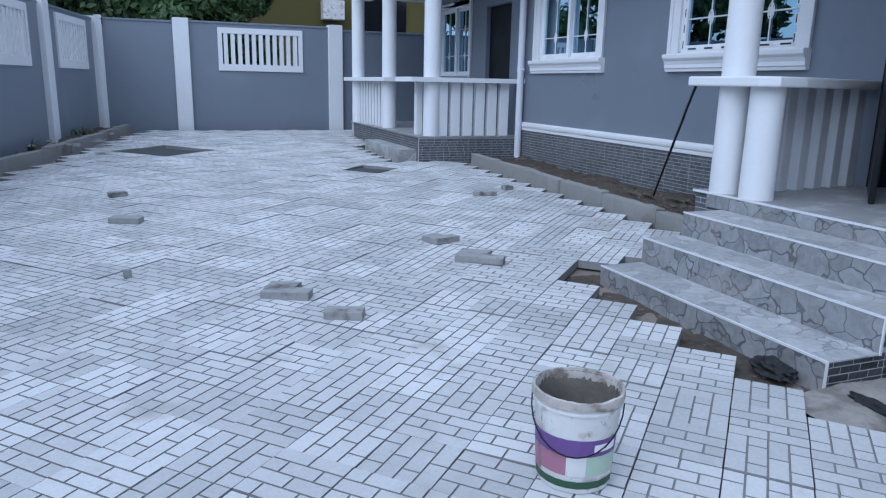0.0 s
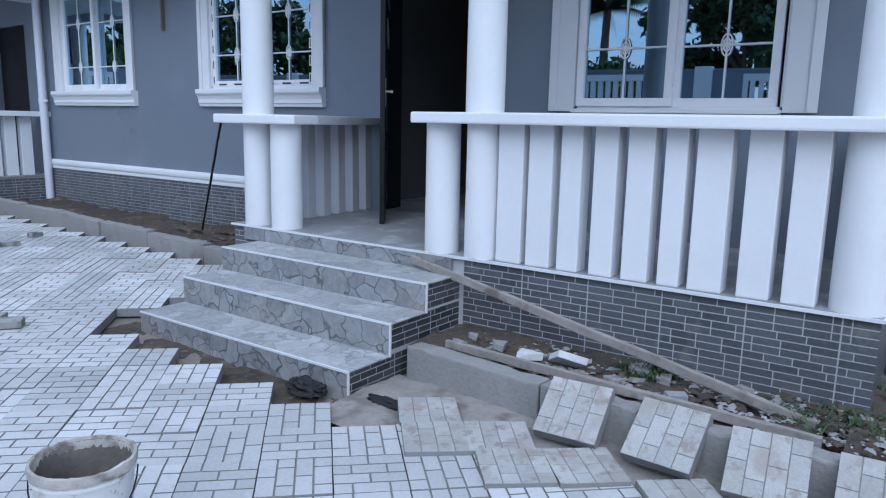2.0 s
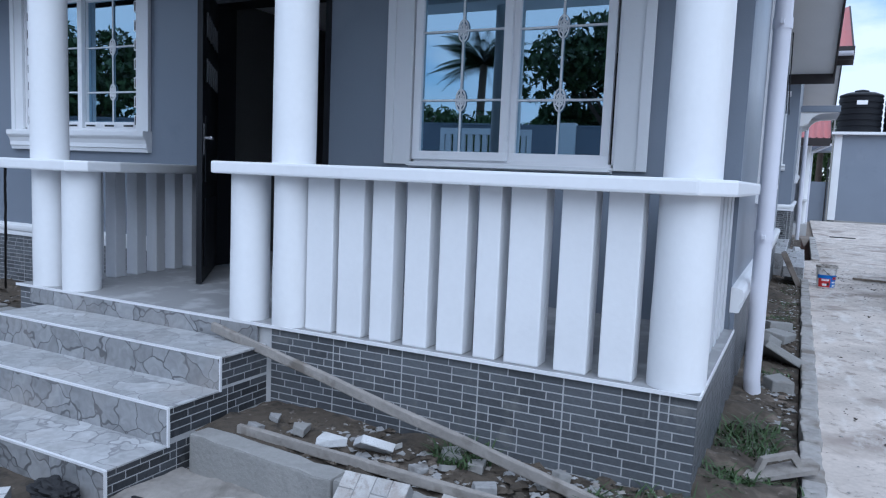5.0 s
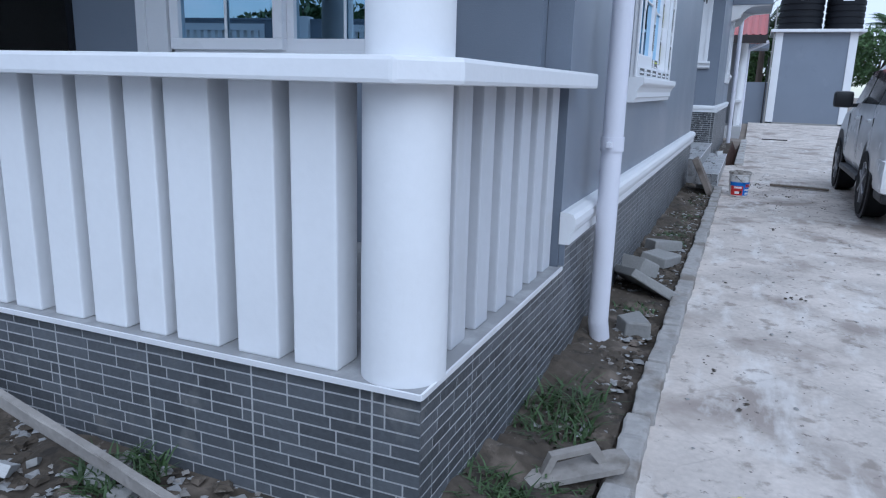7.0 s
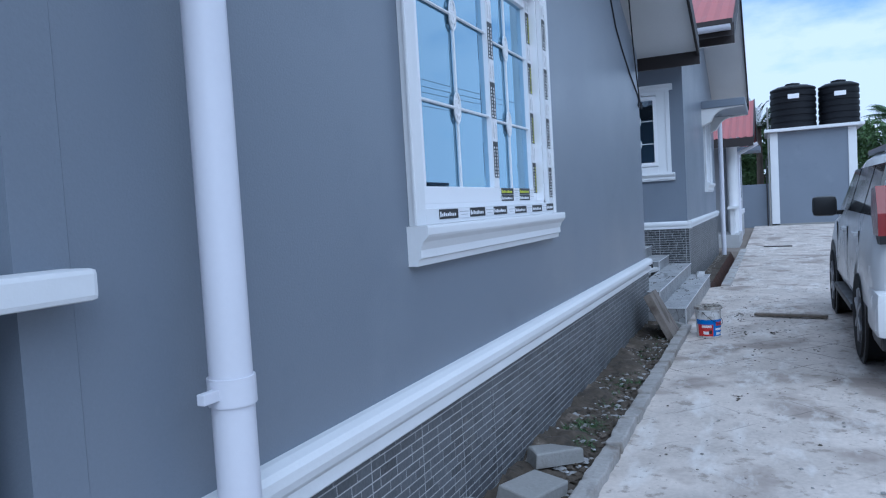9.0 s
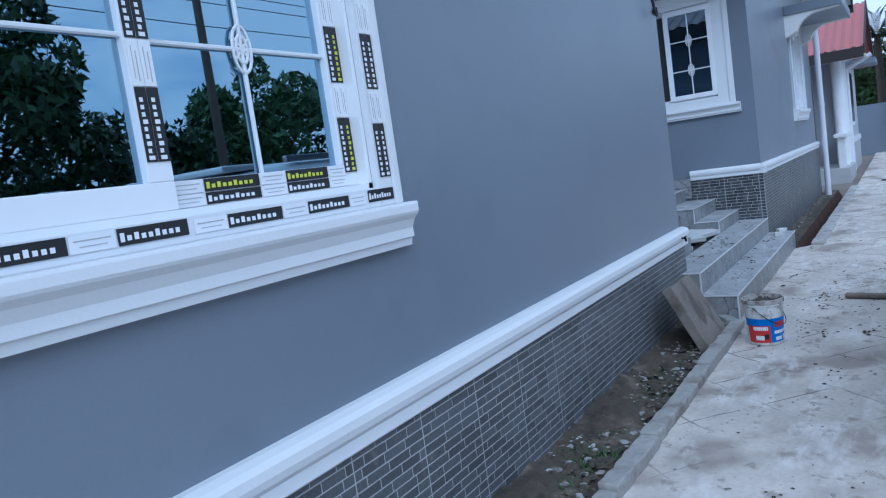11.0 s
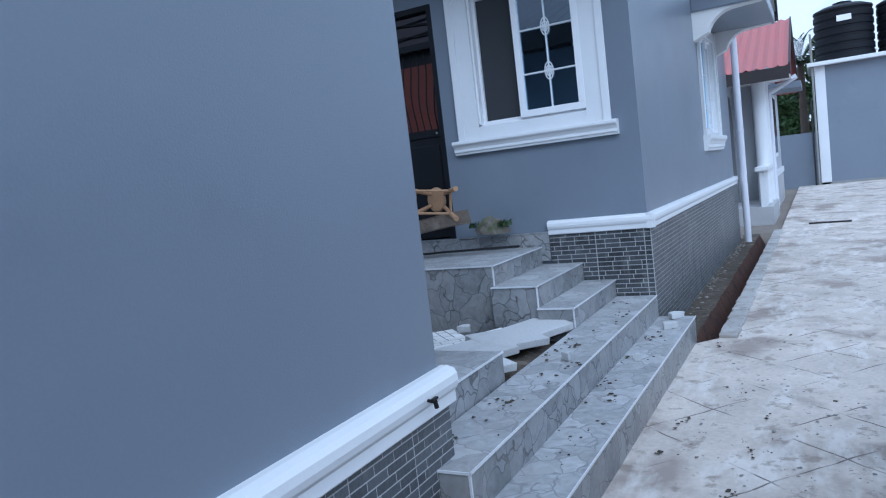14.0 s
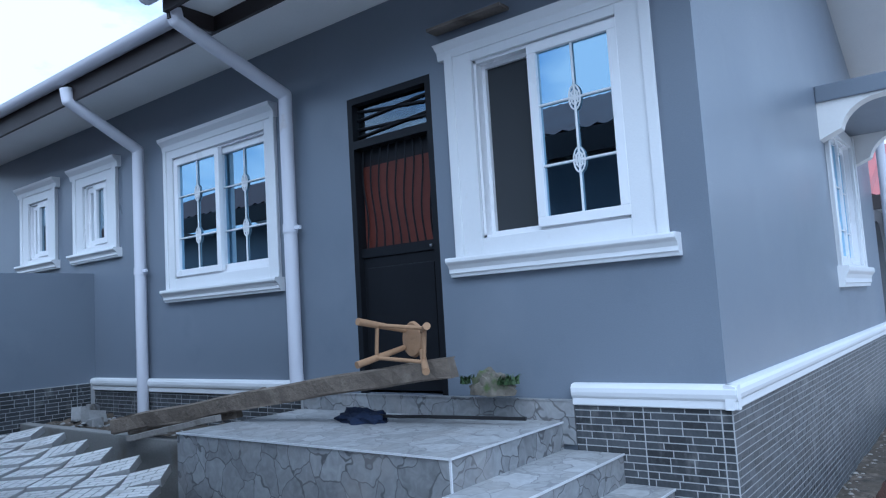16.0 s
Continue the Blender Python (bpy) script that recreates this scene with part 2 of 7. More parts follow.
def add_joints(m, size, turn, tint, amount):
    """Faint straight joints of buried slabs showing through the dust, in patches; the dust lies thicker towards the gate."""
    n, l = m.node_tree.nodes, m.node_tree.links
    p = n["Principled BSDF"]
    old = p.inputs["Base Color"].links[0].from_socket
    g = n.new("ShaderNodeNewGeometry")
    mp = n.new("ShaderNodeMapping")
    mp.inputs["Rotation"].default_value = (0, 0, radians(turn))
    l.new(g.outputs["Position"], mp.inputs["Vector"])
    wob = n.new("ShaderNodeTexNoise")
    wob.inputs["Scale"].default_value = 3.0
    l.new(g.outputs["Position"], wob.inputs["Vector"])
    ad = n.new("ShaderNodeMix")
    ad.data_type, ad.blend_type = "RGBA", "LINEAR_LIGHT"
    ad.inputs[0].default_value = 0.03
    l.new(mp.outputs[0], ad.inputs[6])
    l.new(wob.outputs["Color"], ad.inputs[7])
    br = n.new("ShaderNodeTexBrick")
    br.offset = 0.0
    br.inputs["Scale"].default_value = 1.0
    br.inputs["Brick Width"].default_value, br.inputs["Row Height"].default_value, br.inputs["Mortar Size"].default_value, br.inputs["Mortar Smooth"].default_value = size, size, 0.008, 0.6
    l.new(ad.outputs[2], br.inputs["Vector"])
    patch = n.new("ShaderNodeTexNoise")
    patch.inputs["Scale"].default_value, patch.inputs["Detail"].default_value = 2.4, 5
    l.new(g.outputs["Position"], patch.inputs["Vector"])
    r = n.new("ShaderNodeMapRange")
    r.inputs["From Min"].default_value, r.inputs["From Max"].default_value, r.inputs["To Max"].default_value = 0.47, 0.56, amount
    l.new(patch.outputs["Fac"], r.inputs["Value"])
    f = n.new("ShaderNodeMath")
    f.operation = "MULTIPLY"
    l.new(br.outputs["Fac"], f.inputs[0])
    sx = n.new("ShaderNodeSeparateXYZ")
    l.new(g.outputs["Position"], sx.inputs[0])
    thin = n.new("ShaderNodeMapRange")
    thin.inputs["From Min"].default_value, thin.inputs["From Max"].default_value, thin.inputs["To Min"].default_value = 8.5, 12.0, 0.15
    l.new(sx.outputs[0], thin.inputs["Value"])
    f2 = n.new("ShaderNodeMath")
    f2.operation = "MULTIPLY"
    l.new(r.outputs[0], f2.inputs[0])
    l.new(thin.outputs[0], f2.inputs[1])
    l.new(f2.outputs[0], f.inputs[1])
    mx = n.new("ShaderNodeMix")
    mx.data_type = "RGBA"
    l.new(f.outputs[0], mx.inputs[0])
    l.new(old, mx.inputs[6])
    mx.inputs[7].default_value = (*tint, 1)
    l.new(mx.outputs[2], p.inputs["Base Color"])


add_patches(DRIVE, (0.70, 0.67, 0.64), 3.4, 0.52, 0.6, 0.14, (0.6, 1.6, 1))
add_joints(DRIVE, 0.47, 43, (0.10, 0.085, 0.075), 0.9)
add_patches(DRIVE, (0.22, 0.185, 0.155), 7.5, 0.57, 0.65, 0.08)
add_patches(DRIVE, (0.09, 0.075, 0.065), 22.0, 0.645, 0.8, 0.04)
BRICK = mat("dark_slate_brick_tile", (0.074, 0.079, 0.087), 0.42, (60, 0.28), (2.5, 0.2), (50, 0.3), rand=0.3, stain=((0.16, 0.16, 0.16), 7, 0.62))
add_patches(BRICK, (0.15, 0.15, 0.15), 11.0, 0.58, 0.55, 0.12, (1, 1, 0.35))
GROUT = mat("pale_grout", (0.43, 0.43, 0.435), 0.9, (60, 0.1), (2, 0.15), (80, 0.2))
SOIL = mat("brown_garden_soil", (0.07, 0.057, 0.044), 1.0, (25, 0.45), (2.2, 0.3), (22, 1.0), stain=((0.16, 0.13, 0.105), 4.5, 0.56))
add_patches(SOIL, (0.035, 0.03, 0.025), 9.0, 0.55, 0.8, 0.08)
add_patches(SOIL, (0.21, 0.185, 0.16), 16.0, 0.62, 0.7, 0.06)
RED_SOIL = mat("red_laterite_soil", (0.055, 0.024, 0.015), 1.0, (25, 0.35), (2.2, 0.25), (22, 1.0))
add_patches(RED_SOIL, (0.022, 0.012, 0.009), 8.0, 0.52, 0.8, 0.1)
EARTH = mat("trodden_earth", (0.2, 0.17, 0.145), 1.0, (18, 0.25), (0.7, 0.25), (15, 0.7))
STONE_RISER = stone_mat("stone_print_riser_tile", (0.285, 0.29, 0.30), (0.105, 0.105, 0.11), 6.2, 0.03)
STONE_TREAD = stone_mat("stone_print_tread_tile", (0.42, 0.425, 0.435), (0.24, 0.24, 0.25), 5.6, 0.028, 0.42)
# Base tone includes the porch shade; pale dust patches lie over it.
PORCH_TILE = mat("shaded_dusty_floor_tile", (0.27, 0.27, 0.275), 0.5, (20, 0.06), (1.4, 0.15), (40, 0.05))
add_patches(PORCH_TILE, (0.50, 0.50, 0.51), 4.0, 0.5, 0.6)
NOSING = mat("aluminium_step_edge", (0.8, 0.8, 0.82), 0.35, (60, 0.02), (3, 0.05), (60, 0.0), metallic=0.3)
GREY_TIMBER = mat("grey_sun_bleached_timber", (0.27, 0.25, 0.23), 0.9, (35, 0.2), (5, 0.2), (45, 0.5), stain=((0.17, 0.15, 0.13), 7, 0.56))
BEAM_TIMBER = mat("dark_rotting_timber", (0.165, 0.135, 0.108), 0.9, (28, 0.3), (5, 0.3), (40, 0.8), stain=((0.22, 0.185, 0.15), 7, 0.56))
TIMBER = mat("weathered_timber", (0.17, 0.135, 0.105), 0.85, (35, 0.22), (3, 0.2), (45, 0.5), stain=((0.13, 0.1, 0.08), 5, 0.6))
STOOL_WOOD = mat("pale_turned_wood", (0.36, 0.22, 0.12), 0.6, (30, 0.15), (4, 0.15), (45, 0.2))
DARK_STEEL = mat("black_painted_steel", (0.011, 0.012, 0.015), 0.45, (60, 0.1), (3, 0.1), (60, 0.03), spec=0.2)
RUST_RED = mat("red_brown_sheet_behind_grille", (0.10, 0.024, 0.016), 0.6, (20, 0.15), (4, 0.25), (20, 0.2))
GLASS = glass_mat("blue_reflective_window_glass", 0.42, (0.20, 0.23, 0.26), (0.58, 0.81, 1.0))
CLEAR = glass_mat("dark_window_glass", 0.10, (0.3, 0.32, 0.33))
FASCIA = mat("dark_brown_fascia_board", (0.028, 0.022, 0.022), 0.6, (40, 0.15), (2, 0.15), (40, 0.1))
SOFFIT = mat("white_soffit_board", (0.78, 0.77, 0.76), 0.7, (40, 0.03), (1.2, 0.07), (40, 0.05))
ROOF_DARK = mat("dull_maroon_roof_sheet", (0.085, 0.045, 0.042), 0.6, (30, 0.1), (1.2, 0.15), (40, 0.05))
ROOF = mat("red_painted_roof_sheet", (0.36, 0.105, 0.10), 0.5, (30, 0.06), (1.2, 0.12), (40, 0.05))
TANK = mat("black_polyethylene", (0.008, 0.009, 0.012), 0.55, (30, 0.1), (2, 0.1), (30, 0.02), spec=0.2)
BARK = mat("grey_brown_bark", (0.13, 0.1, 0.08), 0.95, (20, 0.3), (3, 0.2), (18, 0.8))
LEAF = mat("deep_green_leaf", (0.058, 0.10, 0.034), 0.55, (3, 0.15), (0.5, 0.25), (30, 0.0), rand=0.35)
PALM_LEAF = mat("palm_green_leaf", (0.06, 0.10, 0.04), 0.5, (3, 0.15), (0.5, 0.2), (30, 0.0), rand=0.3)
WEED = mat("fresh_green_weed", (0.05, 0.085, 0.032), 0.6, (8, 0.2), (2, 0.25), (30, 0.0), rand=0.3)
CAR_PAINT = mat("pearl_white_car_paint", (0.74, 0.74, 0.75), 0.25, (60, 0.01), (2, 0.02), (60, 0.0), spec=0.6)
RUBBER = mat("black_rubber", (0.016, 0.016, 0.017), 0.8, (40, 0.1), (4, 0.1), (60, 0.2))
ALLOY = mat("grey_alloy", (0.35, 0.35, 0.37), 0.35, (40, 0.05), (4, 0.05), (60, 0.0), metallic=0.8)
CAR_GLASS = mat("tinted_car_glass", (0.012, 0.014, 0.016), 0.06, (40, 0.0), (3, 0.0), (40, 0.0), spec=0.6)
TAIL_RED = mat("red_lens_plastic", (0.2, 0.008, 0.008), 0.2, (40, 0.05), (3, 0.05), (40, 0.0), spec=0.6)
# Ochre lowered to hold the shade of trees and eaves on it.
SHADED_YELLOW_WALL = mat("shaded_ochre_wall_paint", (0.105, 0.09, 0.026), 0.8, (20, 0.05), (0.7, 0.15), (40, 0.1))
PALE_WALL = mat("pale_grey_wall_paint", (0.42, 0.43, 0.46), 0.75, (40, 0.04), (0.8, 0.07), (60, 0.1))
BLACK_PLASTIC = mat("black_plastic", (0.02, 0.02, 0.022), 0.45, (40, 0.1), (5, 0.1), (60, 0.05))
BUCKET_WHITE = mat("dirty_white_plastic", (0.66, 0.65, 0.64), 0.45, (30, 0.05), (6, 0.14), (40, 0.1), stain=((0.34, 0.30, 0.26), 9, 0.55))
add_patches(BUCKET_WHITE, (0.24, 0.21, 0.18), 24.0, 0.6, 0.8, 0.06, (1, 1, 0.6))
CEMENT_CRUST = mat("dried_cement_crust", (0.27, 0.25, 0.23), 0.95, (30, 0.2), (8, 0.25), (35, 0.8), stain=((0.17, 0.155, 0.14), 6, 0.52))
PURPLE = mat("purple_label_print", (0.15, 0.08, 0.26), 0.5, (30, 0.05), (6, 0.1), (40, 0.0))
MAUVE = mat("mauve_label_print", (0.36, 0.17, 0.24), 0.5, (30, 0.05), (6, 0.1), (40, 0.0))
PALE_GREEN = mat("pale_green_label_print", (0.42, 0.52, 0.42), 0.5, (30, 0.05), (6, 0.1), (40, 0.0))
DARK_GREEN = mat("dark_green_label_print", (0.04, 0.09, 0.05), 0.5, (30, 0.05), (6, 0.1), (40, 0.0))
BLUE = mat("bright_blue_label_print", (0.02, 0.16, 0.55), 0.45, (30, 0.05), (6, 0.08), (40, 0.0))
RED = mat("bright_red_label_print", (0.5, 0.03, 0.03), 0.45, (30, 0.05), (6, 0.08), (40, 0.0))
TAPE_WHITE = mat("white_protective_film", (0.8, 0.8, 0.82), 0.4, (60, 0.02), (5, 0.05), (60, 0.0))
TAPE_BLACK = mat("black_printed_film", (0.02, 0.02, 0.022), 0.4, (60, 0.05), (5, 0.1), (60, 0.0))
TAPE_YELLOW = mat("yellow_print", (0.62, 0.66, 0.05), 0.5, (60, 0.02), (5, 0.05), (60, 0.0))
BLUE_CLOTH = mat("dark_blue_cloth", (0.012, 0.02, 0.05), 0.9, (30, 0.2), (8, 0.2), (30, 0.3))
YELLOW_BIT = mat("yellow_plastic_scrap", (0.75, 0.7, 0.05), 0.6)
RIM_CRUST = mat("grey_brown_rim_crust", (0.42, 0.39, 0.36), 0.9, (40, 0.2), (9, 0.3), (40, 0.6), stain=((0.2, 0.175, 0.15), 14, 0.5))
BUCKET_INSIDE = mat("dried_cement_inside", (0.13, 0.115, 0.10), 0.95, (30, 0.25), (9, 0.35), (35, 0.6))
OPENING_DARK = mat("dark_opening_tone", (0.035, 0.038, 0.042), 0.7, (200, 0.2), (4, 0.1), (200, 0.1))
MOSS_STONE = mat("mossy_rubble", (0.15, 0.135, 0.11), 0.95, (30, 0.3), (9, 0.3), (30, 0.8), stain=((0.08, 0.11, 0.04), 8, 0.55))
LOUVRE = mat("dull_grey_louvre_metal", (0.12, 0.12, 0.125), 0.4, (60, 0.1), (5, 0.2), (60, 0.05), metallic=0.5)
PIT = mat("dark_flush_slab", (0.055, 0.06, 0.066), 1.0, (20, 0.3), (5, 0.3), (20, 0.6))
MEMBRANE = mat("black_sheeting", (0.014, 0.014, 0.016), 0.7, (30, 0.2), (8, 0.2), (30, 0.4))


# ---- building helpers ----
def box(bm, x0, x1, y0, y1, z0, z1, bevel=0.0, m=None):
    """Adds a box, with chamfered edges if asked, to bm."""
    sx, sy, sz = x1 - x0, y1 - y0, z1 - z0
    r = bmesh.ops.create_cube(bm, size=1, matrix=Matrix.Translation(((x0 + x1) / 2, (y0 + y1) / 2, (z0 + z1) / 2)) @ Matrix.Diagonal((sx, sy, sz, 1)))
    vs = r["verts"]
    if bevel:
        es = list({e for v in vs for e in v.link_edges})
        out = bmesh.ops.bevel(bm, geom=es, offset=min(bevel, 0.45 * min(abs(sx), abs(sy), abs(sz))), segments=2, profile=0.6, affect="EDGES")
        vs = list({v for f in out["faces"] for v in f.verts} | {v for v in vs if v.is_valid})
    if m is not None:
        bmesh.ops.transform(bm, matrix=m, verts=vs)
    return vs


def tube(bm, p0, p1, r0, r1=None, seg=16, caps=True):
    """Adds a round bar from p0 to p1."""
    r1 = r0 if r1 is None else r1
    a, b = Vector(p0), Vector(p1)
    d = b - a
    m = Matrix.Translation((a + b) / 2) @ d.to_track_quat("Z", "Y").to_matrix().to_4x4()
    return bmesh.ops.create_cone(bm, cap_ends=caps, segments=seg, radius1=r0, radius2=r1, depth=d.length, matrix=m)["verts"]


def lathe(bm, profile, seg=32, m=None, close=False):
    """Turns a profile of (radius, height) round the z axis."""
    rings = [[bm.verts.new((r * math.cos(2 * math.pi * i / seg), r * math.sin(2 * math.pi * i / seg), z)) for i in range(seg)] for r, z in profile]
    for a, b in zip(rings, rings[1:]):
        for i in range(seg):
            bm.faces.new((a[i], a[(i + 1) % seg], b[(i + 1) % seg], b[i]))
    if close:
        bm.faces.new(rings[-1])
        bm.faces.new(rings[0][::-1])
    vs = [v for ring in rings for v in ring]
    if m is not None:
        bmesh.ops.transform(bm, matrix=m, verts=vs)
    return vs


def prism(bm, outline, axis, a, b, m=None):
    """Extrudes an outline of 2D points along axis 'x', 'y' or 'z' from a to b."""
    def at(p, t):
        return {"x": (t, p[0], p[1]), "y": (p[0], t, p[1]), "z": (p[0], p[1], t)}[axis]
    lo, hi = [bm.verts.new(at(p, a)) for p in outline], [bm.verts.new(at(p, b)) for p in outline]
    n = len(outline)
    for i in range(n):
        bm.faces.new((lo[i], lo[(i + 1) % n], hi[(i + 1) % n], hi[i]))
    bm.faces.new(lo[::-1])
    bm.faces.new(hi)
    if m is not None:
        bmesh.ops.transform(bm, matrix=m, verts=lo + hi)
    return lo + hi


def mesh_of(name, bm, material, smooth=False):
    bmesh.ops.recalc_face_normals(bm, faces=bm.faces)
    me = bpy.data.meshes.new(name)
    bm.to_mesh(me)
    bm.free()
    me.materials.append(material)
    if smooth:
        for p in me.polygons:
            p.use_smooth = True
        me.set_sharp_from_angle(angle=radians(40))
    return me


def part(name, bm, material, parent=None, label="", smooth=False, kind="", m=None):
    """Links a bmesh as one mesh object under a thing or a part."""
    ob = new(name, mesh_of(name, bm, material, smooth))
    ob.parent = parent
    if m is not None:
        ob.matrix_basis = m
    return tagged(ob, label, kind=kind)


def made(fill):
    """A new bmesh, filled by the function given."""
    bm = bmesh.new()
    fill(bm)
    return bm


def boxes(*rows, bevel=0.0):
    return made(lambda bm: [box(bm, *r, bevel=bevel) for r in rows])


def thing(name, m, label, category, group="", kind=""):
    ob = new(name)
    ob.empty_display_size = 0.1
    ob.matrix_basis = m
    return tagged(ob, label, category, group, kind)


def structure(name, bm, material, label, category="", smooth=False):
    return tagged(part(name, bm, material, None, label, smooth), category=category, kind="structure")


def wall_cells(bm, axis, lo, hi, a0, a1, z0, z1, holes):
    """A wall that runs along axis 'x' or 'y', from lo to hi across, with rectangular openings through it, as one closed skin."""
    ca = sorted({a0, a1, *(v for h in holes for v in h[:2] if a0 < v < a1)})
    cz = sorted({z0, z1, *(v for h in holes for v in h[2:] if z0 < v < z1)})
    seen = {}

    def vert(i, j, d):
        if (i, j, d) not in seen:
            seen[i, j, d] = bm.verts.new((ca[i], d, cz[j]) if axis == "x" else (d, ca[i], cz[j]))
        return seen[i, j, d]

    def solid(i, j):
        if not (0 <= i < len(ca) - 1 and 0 <= j < len(cz) - 1):
            return False
        a, z = (ca[i] + ca[i + 1]) / 2, (cz[j] + cz[j + 1]) / 2
        return not any(h[0] <= a <= h[1] and h[2] <= z <= h[3] for h in holes)

    for i in range(len(ca) - 1):
        for j in range(len(cz) - 1):
            if not solid(i, j):
                continue
            for d in (lo, hi):
                bm.faces.new((vert(i, j, d), vert(i + 1, j, d), vert(i + 1, j + 1, d), vert(i, j + 1, d)))
            for di, dj, p, q in ((-1, 0, (0, 0), (0, 1)), (1, 0, (1, 0), (1, 1)), (0, -1, (0, 0), (1, 0)), (0, 1, (0, 1), (1, 1))):
                if not solid(i + di, j + dj):
                    bm.faces.new((vert(i + p[0], j + p[1], lo), vert(i + q[0], j + q[1], lo), vert(i + q[0], j + q[1], hi), vert(i + p[0], j + p[1], hi)))


def ground_z(x, y):
    """Height of the finished ground: it climbs gently towards the back fence."""
    s = min(max((x - 2.8) / 2.2, 0), 1)
    near = min(max((1.2 - y) / 1.5, 0), 1)
    return 0.09 + 0.0172 * max(y, -0.5) + 0.068 * s * near

# ---- ground ----
def ground_sheet():
    xs = sorted({*np.round(np.arange(-6, 30, 0.5), 2).tolist(), -400, -120, -40, -15, -9, 34, 40, 50, 90, 250, 500})
    ys = sorted({*np.round(np.arange(-3, 18, 0.5), 2).tolist(), -400, -120, -40, -16, -9, -6, 22, 30, 60, 150, 400})
    verts = [(x, y, (ground_z(x, min(y, 20)) - 0.075) if -60 < x < 60 else 0.1) for y in ys for x in xs]
    verts = [(x, y, -0.3 if 16.9 < x < 25.1 and -1.1 < y < -0.4 else z) for x, y, z in verts]
    k = len(xs)
    faces = [(j * k + i, j * k + i + 1, (j + 1) * k + i + 1, (j + 1) * k + i) for j in range(len(ys) - 1) for i in range(k - 1)]
    me = bpy.data.meshes.new("ground")
    me.from_pydata(verts, [], faces)
    me.materials.append(EARTH)
    return tagged(new("ground", me), "trodden brown earth sheet under the yard", "ground", kind="structure")


ground_sheet()


def bumpy_bed(name, corners, height, material, label, step=0.06, rough=0.05, seed=0):
    """A lumpy bed of earth over a quadrilateral (four x, y corners in order); height is a function of x, y."""
    (ax, ay), (bx, by), (cx, cy), (dx, dy) = corners
    nu = max(2, int(max(math.hypot(bx - ax, by - ay), math.hypot(cx - dx, cy - dy)) / step))
    nv = max(2, int(max(math.hypot(dx - ax, dy - ay), math.hypot(cx - bx, cy - by)) / step))
    verts = []
    for j in range(nv + 1):
        for i in range(nu + 1):
            u, v = i / nu, j / nv
            x = (ax * (1 - u) + bx * u) * (1 - v) + (dx * (1 - u) + cx * u) * v
            y = (ay * (1 - u) + by * u) * (1 - v) + (dy * (1 - u) + cy * u) * v
            z = height(x, y) + rough * (noise.noise((x * 3, y * 3, seed)) + 0.6 * noise.noise((x * 9, y * 9, seed)) + 0.35 * noise.noise((x * 25, y * 25, seed)))
            verts.append((x, y, z))
    faces = [(j * (nu + 1) + i, j * (nu + 1) + i + 1, (j + 1) * (nu + 1) + i + 1, (j + 1) * (nu + 1) + i) for j in range(nv) for i in range(nu)]
    me = bpy.data.meshes.new(name)
    me.from_pydata(verts, [], faces)
    me.materials.append(material)
    for p in me.polygons:
        p.use_smooth = True
    return tagged(new(name, me), label, "soil", kind="structure")


bumpy_bed("ground_soil_bed_front", ((3.36, -0.35), (3.36, 2.2), (3.97, 2.2), (3.97, -0.35)), lambda x, y: 0.22 + 0.02 * y, SOIL, "brown soil bed with rubble below the porch wall", rough=0.035)
bumpy_bed("ground_soil_bed_side", ((3.3, -0.43), (13.3, -0.43), (13.3, 0.02), (3.3, 0.02)), lambda x, y: 0.13 + 0.12 * (y + 0.4) + (0.08 if x < 4.6 else 0.02), SOIL, "brown soil strip with weeds along the plinth", rough=0.055, seed=3, step=0.045)
bumpy_bed("ground_soil_bed_long", ((4.45, 4.5), (4.62, 10.5), (5.52, 10.5), (5.52, 4.5)), lambda x, y: 0.12 + 0.015 * y + 0.03 * (x - 4.5), SOIL, "reddish soil strip between kerb and house plinth", rough=0.05, seed=7)
bumpy_bed("ground_soil_bed_wing", ((17.06, -0.64), (25.0, -0.66), (25.0, -0.40), (17.06, -0.40)), lambda x, y: 0.115 - 0.28 * max(0.0, 1 - abs(y + 0.52) / 0.12), RED_SOIL, "dug red soil trench along the wing plinth", step=0.035, rough=0.02, seed=11)
bumpy_bed("ground_soil_ledge_wing", ((17.06, -0.41), (25.0, -0.41), (25.0, -0.14), (17.06, -0.14)), lambda x, y: 0.115 + 0.06 * (y + 0.4), SOIL, "dusty soil ledge between trench and wing plinth", step=0.045, rough=0.025, seed=12)
bumpy_bed("ground_soil_bed_fence", ((-3.42, 4.0), (-0.84, 16.5), (-1.46, 16.55), (-3.76, 4.0)), lambda x, y: ground_z(x, y) + 0.06, SOIL, "soil strip with dry stalks along the boundary fence", rough=0.08, seed=5, step=0.12)


